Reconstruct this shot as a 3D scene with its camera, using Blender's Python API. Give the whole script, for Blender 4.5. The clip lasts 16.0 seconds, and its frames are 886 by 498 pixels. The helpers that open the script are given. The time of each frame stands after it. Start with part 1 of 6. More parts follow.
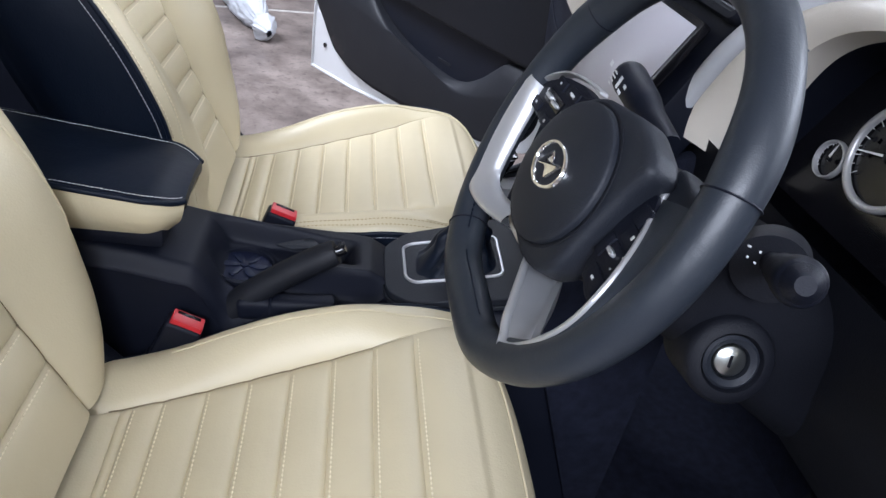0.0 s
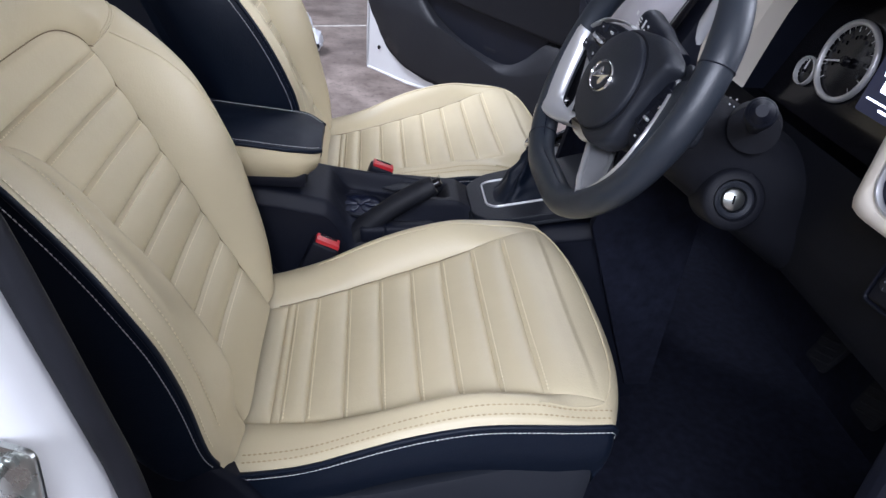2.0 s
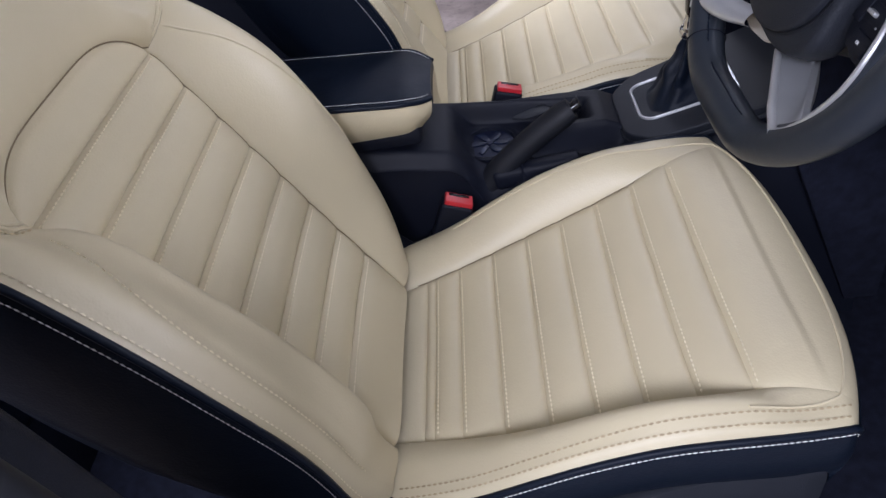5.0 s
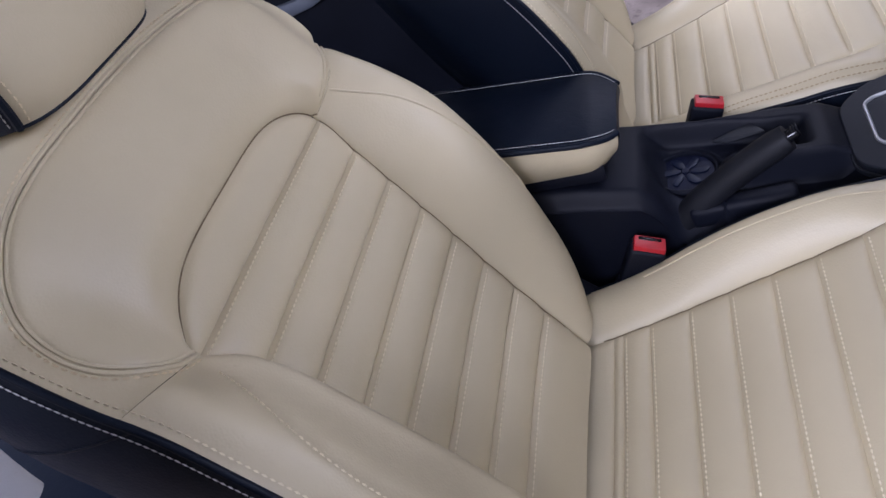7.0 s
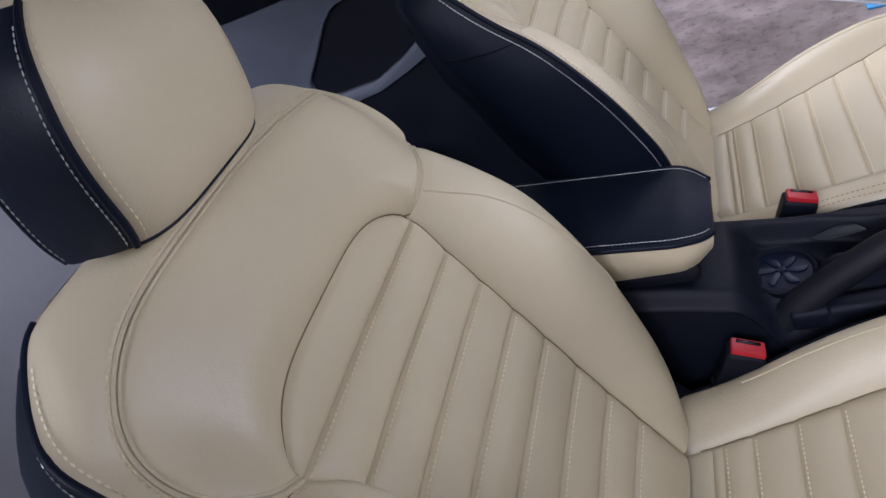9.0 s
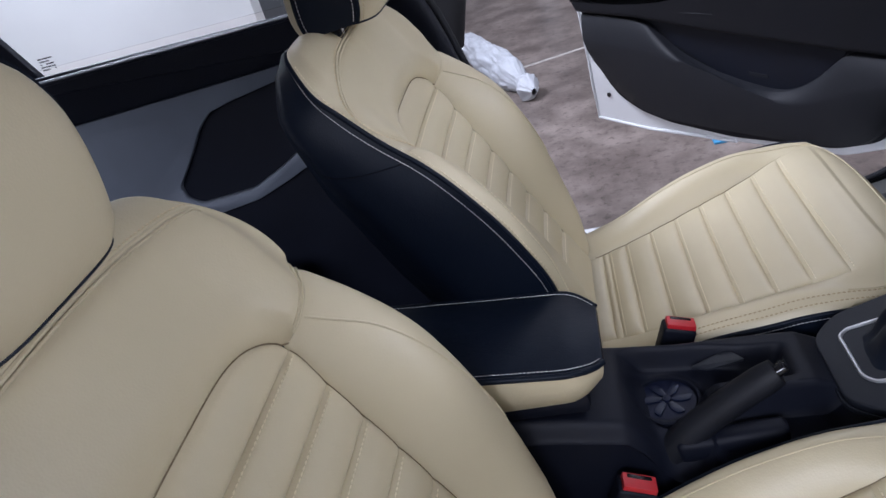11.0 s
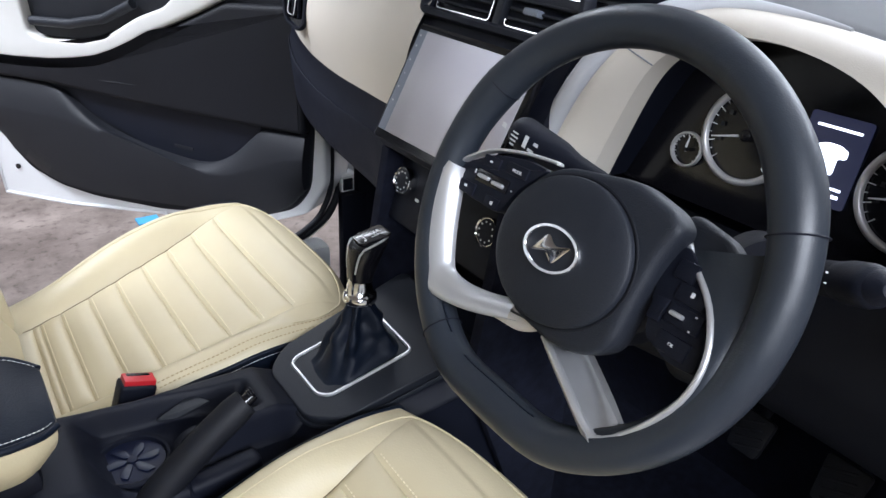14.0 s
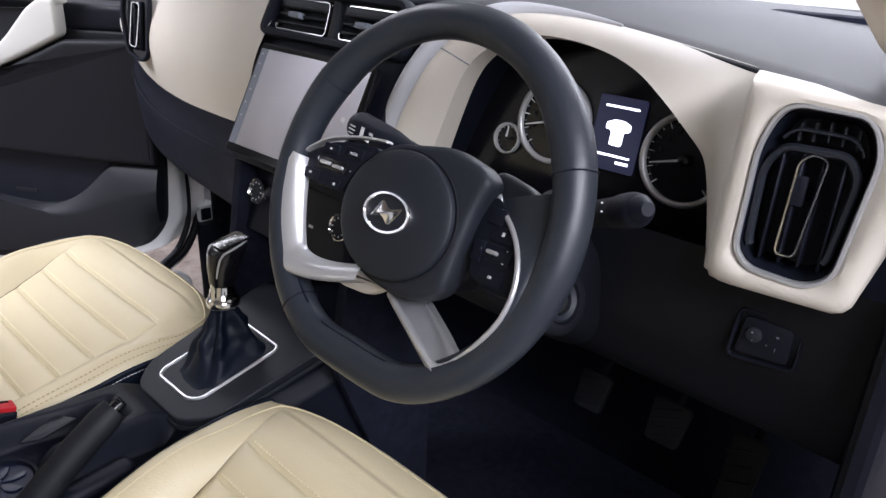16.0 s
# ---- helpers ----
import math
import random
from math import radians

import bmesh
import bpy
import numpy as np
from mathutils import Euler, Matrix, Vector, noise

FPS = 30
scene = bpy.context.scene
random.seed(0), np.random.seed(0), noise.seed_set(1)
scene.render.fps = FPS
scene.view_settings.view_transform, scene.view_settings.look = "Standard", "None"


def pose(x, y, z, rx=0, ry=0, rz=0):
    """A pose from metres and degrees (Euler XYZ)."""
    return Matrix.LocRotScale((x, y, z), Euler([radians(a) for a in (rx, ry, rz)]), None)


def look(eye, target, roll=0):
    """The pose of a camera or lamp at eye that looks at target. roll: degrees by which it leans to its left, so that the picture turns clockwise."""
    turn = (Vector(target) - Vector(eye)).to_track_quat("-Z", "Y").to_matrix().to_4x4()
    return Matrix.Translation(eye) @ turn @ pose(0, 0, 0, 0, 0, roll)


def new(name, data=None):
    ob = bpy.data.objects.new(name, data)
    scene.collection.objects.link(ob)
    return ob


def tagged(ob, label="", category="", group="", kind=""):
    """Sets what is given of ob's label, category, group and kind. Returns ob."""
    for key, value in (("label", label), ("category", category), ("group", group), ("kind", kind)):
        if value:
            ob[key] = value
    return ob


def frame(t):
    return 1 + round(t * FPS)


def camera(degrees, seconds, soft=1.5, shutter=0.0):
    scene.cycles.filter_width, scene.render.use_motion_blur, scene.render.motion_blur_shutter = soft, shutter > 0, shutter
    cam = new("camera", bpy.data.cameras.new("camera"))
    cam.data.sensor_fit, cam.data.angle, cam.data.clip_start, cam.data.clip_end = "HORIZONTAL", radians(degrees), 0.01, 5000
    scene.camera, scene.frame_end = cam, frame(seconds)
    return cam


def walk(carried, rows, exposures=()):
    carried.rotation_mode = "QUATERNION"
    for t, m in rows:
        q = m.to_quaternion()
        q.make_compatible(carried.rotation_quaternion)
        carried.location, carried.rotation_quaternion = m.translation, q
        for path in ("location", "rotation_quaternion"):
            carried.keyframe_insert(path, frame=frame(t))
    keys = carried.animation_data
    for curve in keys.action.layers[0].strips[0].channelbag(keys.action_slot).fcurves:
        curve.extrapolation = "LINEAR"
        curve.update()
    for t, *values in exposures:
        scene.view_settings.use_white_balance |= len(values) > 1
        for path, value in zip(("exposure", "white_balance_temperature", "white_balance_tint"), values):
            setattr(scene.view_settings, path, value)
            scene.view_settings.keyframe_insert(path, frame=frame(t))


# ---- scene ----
cam = camera(62.8, 16.0)
PATH = [
    (0, (-0.032, -0.523, 1.323), (0.316, 1.152, 0.286), 12.2),
    (0.5, (-0.033, -0.561, 1.325), (0.178, 1.12, 0.261), 10.0),
    (1, (-0.053, -0.631, 1.338), (0.112, 1.055, 0.276), 7.9),
    (1.5, (-0.116, -0.752, 1.335), (0.092, 0.937, 0.286), 7.0),
    (2, (-0.137, -0.829, 1.345), (0.108, 0.868, 0.316), 6.5),
    (2.5, (-0.132, -0.838, 1.349), (0.113, 0.866, 0.332), 4.7),
    (3, (-0.127, -0.826, 1.352), (0.037, 0.881, 0.323), 1.3),
    (3.5, (-0.113, -0.799, 1.358), (-0.077, 0.887, 0.283), -3.4),
    (3.7, (-0.106, -0.78, 1.356), (-0.099, 0.887, 0.25), -4.7),
    (5.8, (-0.087, -0.518, 1.342), (-0.504, 0.909, 0.005), -20.2),
    (6, (-0.079, -0.501, 1.344), (-0.567, 0.911, 0.015), -21.5),
    (6.5, (-0.082, -0.475, 1.358), (-0.677, 0.924, 0.058), -23.6),
    (7, (-0.091, -0.469, 1.389), (-0.808, 0.91, 0.13), -25.9),
    (7.5, (-0.096, -0.465, 1.409), (-0.907, 0.907, 0.201), -27.4),
    (8, (-0.116, -0.459, 1.419), (-0.94, 0.941, 0.252), -27.0),
    (8.2, (-0.124, -0.456, 1.422), (-0.949, 0.955, 0.27), -26.8),
    (10.3, (-0.161, -0.396, 1.427), (-0.761, 1.235, 0.436), -21.0),
    (10.5, (-0.164, -0.392, 1.425), (-0.711, 1.264, 0.446), -19.8),
    (11, (-0.172, -0.381, 1.422), (-0.6, 1.316, 0.455), -17.1),
    (11.5, (-0.167, -0.376, 1.415), (-0.437, 1.353, 0.445), -14.1),
    (12, (-0.181, -0.38, 1.401), (-0.3, 1.36, 0.423), -11.3),
    (12.5, (-0.21, -0.394, 1.377), (-0.002, 1.334, 0.392), -6.3),
    (13, (-0.223, -0.382, 1.362), (0.282, 1.292, 0.39), -2.3),
    (13.5, (-0.22, -0.362, 1.353), (0.507, 1.247, 0.413), 0.6),
    (14, (-0.222, -0.379, 1.349), (0.829, 1.064, 0.447), 2.9),
    (14.5, (-0.251, -0.403, 1.35), (0.967, 0.928, 0.487), 3.5),
    (15, (-0.281, -0.439, 1.348), (1.023, 0.835, 0.527), 3.3),
    (15.5, (-0.307, -0.477, 1.349), (1.029, 0.787, 0.564), 2.3),
    (16, (-0.267, -0.472, 1.327), (1.079, 0.78, 0.538), 2.4),
]
walk(cam, [(t, look(eye, target, roll)) for t, eye, target, roll in PATH],
     [(0, 0.27, 6000, 16), (1.5, 0.16, 5950, 19), (3.7, 0.02, 6250, 19), (6, -0.12, 5780, 28), (7, -0.14, 5780, 29), (8.2, -0.18, 5930, 28), (10.5, -0.35, 5920, 22), (11.5, -0.27, 5960, 19), (12.5, 0.04, 5990, 16), (13, 0.20, 6040, 15), (14, 0.38, 6190, 14), (14.5, 0.31, 6300, 15), (16, 0.27, 6450, 19)])

# ---- light of the workshop ----
world = bpy.data.worlds.new("workshop_air")
scene.world = world
world.use_nodes = True
world.node_tree.nodes["Background"].inputs[0].default_value = (0.66, 0.78, 1.0, 1)
world.node_tree.nodes["Background"].inputs[1].default_value = 0.12
scene.view_settings.exposure = 0.0


def area_lamp(name, eye, target, sx, sy, watts, colour=(0.89, 0.945, 1.0)):
    data = bpy.data.lights.new(name, "AREA")
    data.shape, data.size, data.size_y = "RECTANGLE", sx, sy
    data.energy, data.color = watts, colour
    ob = new(name, data)
    ob.matrix_world = look(eye, target)
    return ob


# rows of fluorescent tubes in the workshop
area_lamp("ceiling_lamp", (-1.3, -3.2, 3.1), (0.2, 0.0, 0.9), 2.6, 1.0, 150)
area_lamp("ceiling_lamp", (-0.1, -3.4, 3.3), (-0.3, 0.0, 0.9), 2.0, 1.0, 72)
area_lamp("ceiling_lamp", (-2.6, 2.6, 4.3), (-1.6, 3.0, 0.0), 2.6, 1.0, 370)
area_lamp("ceiling_lamp", (1.2, 5.0, 4.3), (1.0, 4.4, 0.0), 2.4, 1.0, 92)
area_lamp("ceiling_lamp", (5.4, 0.2, 3.2), (0.0, 0.2, 1.1), 3.6, 1.2, 133)
area_lamp("ceiling_lamp", (2.7, 0.2, 4.0), (0.0, 0.1, 0.8), 2.4, 0.6, 22)


# ---- materials ----
def rgb(h):
    return tuple(((int(h[i:i + 2], 16) / 255) ** 2.2) for i in (0, 2, 4)) + (1,)


def material(name, base, rough=0.5, metal=0.0, var=0.12, scale=8.0, grain=0.0, grain_scale=400.0, bump=0.0, coat=0.0, rough_var=0.08, spec=0.5, second=None):
    """Principled surface with stains at one scale and grain at another."""
    m = bpy.data.materials.new(name)
    m.use_nodes = True
    nt = m.node_tree
    n, l = nt.nodes, nt.links
    b = n["Principled BSDF"]
    tc = n.new("ShaderNodeTexCoord")
    big = n.new("ShaderNodeTexNoise")
    big.inputs["Scale"].default_value, big.inputs["Detail"].default_value = scale, 5
    l.new(tc.outputs["Object"], big.inputs["Vector"])
    mix = n.new("ShaderNodeMix")
    mix.data_type = "RGBA"
    dark = second or tuple(c * (1 - var) for c in base[:3]) + (1,)
    lite = tuple(min(1, c * (1 + var * 0.6)) for c in base[:3]) + (1,)
    mix.inputs["A"].default_value, mix.inputs["B"].default_value = dark, lite
    ramp = n.new("ShaderNodeMapRange")
    ramp.inputs["From Min"].default_value, ramp.inputs["From Max"].default_value = 0.3, 0.7
    l.new(big.outputs["Fac"], ramp.inputs["Value"])
    l.new(ramp.outputs["Result"], mix.inputs["Factor"])
    l.new(mix.outputs["Result"], b.inputs["Base Color"])
    rr = n.new("ShaderNodeMapRange")
    rr.inputs["To Min"].default_value, rr.inputs["To Max"].default_value = max(0.02, rough - rough_var), min(1, rough + rough_var)
    l.new(big.outputs["Fac"], rr.inputs["Value"])
    l.new(rr.outputs["Result"], b.inputs["Roughness"])
    b.inputs["Metallic"].default_value = metal
    b.inputs["Coat Weight"].default_value = coat
    b.inputs["Specular IOR Level"].default_value = spec
    if bump:
        fine = n.new("ShaderNodeTexNoise")
        fine.inputs["Scale"].default_value, fine.inputs["Detail"].default_value = grain_scale, 3
        l.new(tc.outputs["Object"], fine.inputs["Vector"])
        bp = n.new("ShaderNodeBump")
        bp.inputs["Strength"].default_value, bp.inputs["Distance"].default_value = bump, 0.001
        l.new(fine.outputs["Fac"], bp.inputs["Height"])
        l.new(bp.outputs["Normal"], b.inputs["Normal"])
    return m


def leather(name, base, rough, cells=420.0, bump=0.22, var=0.06):
    """Pebbled leatherette: rounded cells, faint creases and soft tone changes."""
    m = material(name, base, rough, var=var, scale=5.0, rough_var=0.06)
    nt = m.node_tree
    n, l = nt.nodes, nt.links
    b = n["Principled BSDF"]
    tc = n["Texture Coordinate"]
    vor = n.new("ShaderNodeTexVoronoi")
    vor.inputs["Scale"].default_value = cells
    l.new(tc.outputs["Object"], vor.inputs["Vector"])
    crease = n.new("ShaderNodeTexNoise")
    crease.inputs["Scale"].default_value, crease.inputs["Detail"].default_value = 26, 4
    l.new(tc.outputs["Object"], crease.inputs["Vector"])
    b1, b2 = n.new("ShaderNodeBump"), n.new("ShaderNodeBump")
    b1.inputs["Strength"].default_value, b1.inputs["Distance"].default_value = 0.25, 0.004
    b2.inputs["Strength"].default_value, b2.inputs["Distance"].default_value = bump, 0.0006
    l.new(crease.outputs["Fac"], b1.inputs["Height"])
    l.new(vor.outputs["Distance"], b2.inputs["Height"])
    l.new(b1.outputs["Normal"], b2.inputs["Normal"])
    l.new(b2.outputs["Normal"], b.inputs["Normal"])
    return m


def glow(name, colour, strength):
    m = bpy.data.materials.new(name)
    m.use_nodes = True
    b = m.node_tree.nodes["Principled BSDF"]
    b.inputs["Base Color"].default_value = (0.02, 0.02, 0.02, 1)
    b.inputs["Emission Color"].default_value = colour
    b.inputs["Emission Strength"].default_value = strength
    return m


def glass(name, tint=(0.95, 0.98, 1.0, 1)):
    m = bpy.data.materials.new(name)
    m.use_nodes = True
    b = m.node_tree.nodes["Principled BSDF"]
    b.inputs["Base Color"].default_value = tint
    b.inputs["Transmission Weight"].default_value = 1.0
    b.inputs["Roughness"].default_value = 0.01
    b.inputs["IOR"].default_value = 1.05
    return m


CREAM = leather("cream_leatherette", (0.575, 0.50, 0.332, 1), 0.44)
CREAM_THREAD = material("cream_thread", (0.80, 0.72, 0.52, 1), 0.7, var=0.1, scale=300)
TAN_THREAD = material("tan_thread", (0.68, 0.57, 0.37, 1), 0.75, var=0.15, scale=200)
EDGE_THREAD = material("brown_edge_thread", (0.42, 0.33, 0.20, 1), 0.75, var=0.2, scale=200)
# darker tan: sunk seam thread with the crease's shade put into its colour
THREAD_SHADE = material("tan_thread_and_shade", (0.20, 0.155, 0.090, 1), 0.8, var=0.15, scale=200)
WHITE_THREAD = material("white_thread", (0.72, 0.72, 0.70, 1), 0.7, var=0.1, scale=300)
BLACK_LEATHER = leather("black_leatherette", (0.0044, 0.0080, 0.0170, 1), 0.48)
BLACK_LEATHER.node_tree.nodes["Principled BSDF"].inputs["Specular IOR Level"].default_value = 0.19
WHEEL_LEATHER = leather("wheel_leather", (0.0175, 0.0225, 0.0310, 1), 0.40, cells=900, bump=0.12)
BLACK_PLASTIC = material("black_grained_plastic", (0.0050, 0.0065, 0.0132, 1), 0.54, var=0.15, scale=12, spec=0.22, bump=0.35, grain_scale=900)
COLUMN_BLACK = material("dull_black_plastic", (0.0034, 0.0042, 0.0078, 1), 0.62, spec=0.25, var=0.15, scale=12, bump=0.4, grain_scale=700)
DARK_PLASTIC = material("charcoal_grained_plastic", (0.0125, 0.0150, 0.0215, 1), 0.52, spec=0.35, var=0.12, scale=10, bump=0.4, grain_scale=800)
GREY_PLASTIC = material("grey_grained_plastic", (0.0070, 0.0082, 0.0125, 1), 0.6, spec=0.35, var=0.10, scale=10, bump=0.4, grain_scale=800)
GREY_TRIM = material("light_grey_door_trim", (0.16, 0.18, 0.22, 1), 0.6, var=0.08, scale=9, bump=0.3, grain_scale=700)
DASH_TOP = material("dash_top_plastic", (0.048, 0.051, 0.056, 1), 0.62, var=0.10, scale=8, bump=0.5, grain_scale=650)
DASH_CREAM = material("dash_cream_plastic", (0.605, 0.560, 0.492, 1), 0.5, var=0.05, scale=6, bump=0.35, grain_scale=800)
GLOSS_BLACK = material("gloss_black_plastic", (0.006, 0.006, 0.008, 1), 0.16, var=0.2, scale=15)
CARPET = material("black_carpet", (0.0105, 0.0122, 0.0220, 1), 0.95, spec=0.1, var=0.35, scale=60, bump=0.8, grain_scale=500)
RUBBER = material("black_rubber", (0.0080, 0.0090, 0.0130, 1), 0.6, spec=0.3, var=0.2, scale=20, bump=0.2)
CHROME = material("chrome", (0.80, 0.80, 0.82, 1), 0.10, metal=1.0, var=0.03, scale=20, rough_var=0.03)
SATIN = material("satin_silver", (0.64, 0.65, 0.67, 1), 0.34, metal=0.70, var=0.04, scale=30, rough_var=0.05)
SPOKE = material("brushed_silver", (0.78, 0.79, 0.81, 1), 0.40, metal=0.85, var=0.05, scale=30, rough_var=0.05)
DIAL_RING = material("smoked_chrome", (0.56, 0.56, 0.57, 1), 0.38, metal=0.60, var=0.05, scale=30)
STEEL = material("zinc_steel", (0.50, 0.52, 0.50, 1), 0.28, metal=1.0, var=0.15, scale=40)
WHITE_PAINT = material("white_car_paint", (0.78, 0.79, 0.80, 1), 0.25, var=0.03, scale=3, coat=0.5)
RED_PLASTIC = material("red_plastic", (0.50, 0.018, 0.025, 1), 0.4, var=0.1, scale=60)
HEADLINER = material("beige_headliner", (0.52, 0.47, 0.40, 1), 0.9, var=0.05, scale=9, bump=0.4, grain_scale=500)
# pale grey stands for the pane's film and the workshop reflected in it
SCREEN = material("screen_film_and_reflection", (0.52, 0.51, 0.56, 1), 0.16, var=0.02, scale=3)
PALE_TRIM = material("pale_grey_trim", (0.46, 0.47, 0.50, 1), 0.6, var=0.05, scale=9, bump=0.3, grain_scale=700)
GLASS = glass("clear_glass")


# ---- mesh helpers ----
def part(name, bm, mat, parent=None, label="", smooth=True, kind=""):
    me = bpy.data.meshes.new(name)
    bm.to_mesh(me)
    bm.free()
    if smooth:
        for p in me.polygons:
            p.use_smooth = True
        me.set_sharp_from_angle(angle=math.radians(50))
    me.materials.append(mat)
    ob = new(name, me)
    if parent is not None:
        ob.parent = parent
    return tagged(ob, label, kind=kind)


def thing(name, label, category, group="", kind=""):
    return tagged(new(name), label, category, group, kind)


def interp(x, table):
    xs, ys = zip(*table)
    return float(np.interp(x, xs, ys))


def smooth_table(table, n=2):
    """The table with its corners cut n times, so that it bends softly."""
    for _ in range(n):
        out = [table[0]]
        for (a, b), (c, d) in zip(table, table[1:]):
            out += [(0.75 * a + 0.25 * c, 0.75 * b + 0.25 * d), (0.25 * a + 0.75 * c, 0.25 * b + 0.75 * d)]
        table = out + [table[-1]]
    return table


def smoothstep(t):
    t = min(1.0, max(0.0, t))
    return t * t * (3 - 2 * t)


def even(n):
    return [i / n for i in range(n + 1)]


def ends(n):
    """Steps from 0 to 1 that crowd at both ends."""
    return [0.5 - 0.5 * math.cos(math.pi * i / n) for i in range(n + 1)]


def patch(fn, us, vs, bm=None, flip=False, close=False):
    """A sheet of quads fn(u, v)."""
    bm = bm or bmesh.new()
    rows = [[bm.verts.new(fn(u, v)) for v in vs] for u in us]
    for a, b in zip(rows, rows[1:]):
        pairs = list(zip(range(len(a)), range(1, len(a))))
        if close:
            pairs.append((len(a) - 1, 0))
        for i, j in pairs:
            quad = (a[i], a[j], b[j], b[i])
            bm.faces.new(quad[::-1] if flip else quad)
    return bm


def finish(bm, merge=0.0):
    if merge:
        bmesh.ops.remove_doubles(bm, verts=bm.verts, dist=merge)
    bmesh.ops.recalc_face_normals(bm, faces=bm.faces)
    return bm


def ring_frames(pts, closed=False):
    pts = [Vector(p) for p in pts]
    out = []
    prev = None
    for i, p in enumerate(pts):
        a = pts[i - 1] if (i or closed) else p
        b = pts[(i + 1) % len(pts)] if (i < len(pts) - 1 or closed) else p
        t = (b - a).normalized()
        side = prev - t * prev.dot(t) if prev is not None else t.orthogonal()
        side.normalize()
        prev = side
        out.append((p, side, t.cross(side)))
    return out


def tube(pts, r, sides=8, closed=False, bm=None, squash=1.0):
    """A round bar along points; r is a radius or a function of 0..1."""
    bm = bm or bmesh.new()
    rings = []
    frames = ring_frames(pts, closed)
    for i, (p, s, u) in enumerate(frames):
        rad = r(i / max(1, len(frames) - 1)) if callable(r) else r
        rings.append([bm.verts.new(p + s * math.cos(a) * rad + u * math.sin(a) * rad * squash) for a in (2 * math.pi * k / sides for k in range(sides))])
    loops = list(zip(rings, rings[1:] + ([rings[0]] if closed else [])))
    for a, b in loops[:len(rings) if closed else len(rings) - 1]:
        for k in range(sides):
            bm.faces.new((a[k], a[(k + 1) % sides], b[(k + 1) % sides], b[k]))
    if not closed:
        bm.faces.new(rings[0][::-1])
        bm.faces.new(rings[-1])
    return bm


def resample(pts, step):
    pts = [Vector(p) for p in pts]
    out, left = [pts[0].copy()], step
    for a, b in zip(pts, pts[1:]):
        d = (b - a).length
        at = left
        while at <= d:
            out.append(a.lerp(b, at / d))
            at += step
        left = at - d
    return out


def stitches(bm, pts, pitch=0.0062, long=0.0040, r=0.0007, lift=(0, 0, 0)):
    """A row of sewn threads along points."""
    lift = Vector(lift)
    run = resample(pts, pitch)
    for a, b in zip(run, run[1:]):
        d = (b - a)
        if d.length < 1e-6:
            continue
        d.normalize()
        s = d.orthogonal().normalized()
        u = d.cross(s)
        mid = a + lift
        loops = []
        for k, rad in ((0, 0.35), (0.5, 1.0), (1, 0.35)):
            c = mid + d * long * k
            loops.append([bm.verts.new(c + (s * math.cos(q) + u * math.sin(q)) * r * rad) for q in (0.3, 2.4, 4.5)])
        for p, q in zip(loops, loops[1:]):
            for k in range(3):
                bm.faces.new((p[k], p[(k + 1) % 3], q[(k + 1) % 3], q[k]))
    return bm


def box(size, centre=(0, 0, 0), bevel=0.0, seg=2, m=None, bm=None):
    tmp = bmesh.new()
    bmesh.ops.create_cube(tmp, size=1.0, matrix=Matrix.Translation(centre) @ Matrix.Diagonal((*size, 1)))
    if bevel:
        bmesh.ops.bevel(tmp, geom=tmp.edges[:], offset=bevel, segments=seg, affect="EDGES", profile=0.6)
    if m is not None:
        tmp.transform(m)
    return join(bm, tmp)


def join(bm, tmp):
    if bm is None:
        return tmp
    me = bpy.data.meshes.new("scratch")
    tmp.to_mesh(me)
    tmp.free()
    bm.from_mesh(me)
    bpy.data.meshes.remove(me)
    return bm


def prism(outline, depth, m=None, bevel=0.0, seg=2, bm=None):
    """A plate with that outline in its x, y plane and that depth along z, edges rounded."""
    tmp = bmesh.new()
    low = [tmp.verts.new((x, y, 0)) for x, y in outline]
    top = [tmp.verts.new((x, y, depth)) for x, y in outline]
    tmp.faces.new(low[::-1])
    tmp.faces.new(top)
    k = len(outline)
    for i in range(k):
        tmp.faces.new((low[i], low[(i + 1) % k], top[(i + 1) % k], top[i]))
    bmesh.ops.recalc_face_normals(tmp, faces=tmp.faces)
    if bevel:
        rim = [e for e in tmp.edges if abs(e.verts[0].co.z - e.verts[1].co.z) < 1e-6]
        bmesh.ops.bevel(tmp, geom=rim, offset=bevel, segments=seg, affect="EDGES", profile=0.6)
    if m is not None:
        tmp.transform(m)
    return join(bm, tmp)


def rounded(outline, r, n=5):
    """The outline with its corners rounded."""
    out = []
    k = len(outline)
    for i in range(k):
        p, a, b = Vector(outline[i]), Vector(outline[i - 1]), Vector(outline[(i + 1) % k])
        da, db = (a - p), (b - p)
        q = min(r, da.length * 0.45, db.length * 0.45)
        s, e = p + da.normalized() * q, p + db.normalized() * q
        for j in range(n + 1):
            t = j / n
            out.append(tuple(s * (1 - t) ** 2 + p * 2 * t * (1 - t) + e * t * t))
    return out


def lathe(profile, sides=24, m=None, bm=None):
    """A turned body round z from (radius, height) pairs."""
    tmp = bmesh.new()
    rings = [[tmp.verts.new((r * math.cos(2 * math.pi * k / sides), r * math.sin(2 * math.pi * k / sides), z)) for k in range(sides)] for r, z in profile]
    for a, b in zip(rings, rings[1:]):
        for k in range(sides):
            tmp.faces.new((a[k], a[(k + 1) % sides], b[(k + 1) % sides], b[k]))
    tmp.faces.new(rings[0][::-1])
    tmp.faces.new(rings[-1])
    bmesh.ops.recalc_face_normals(tmp, faces=tmp.faces)
    if m is not None:
        tmp.transform(m)
    return join(bm, tmp)


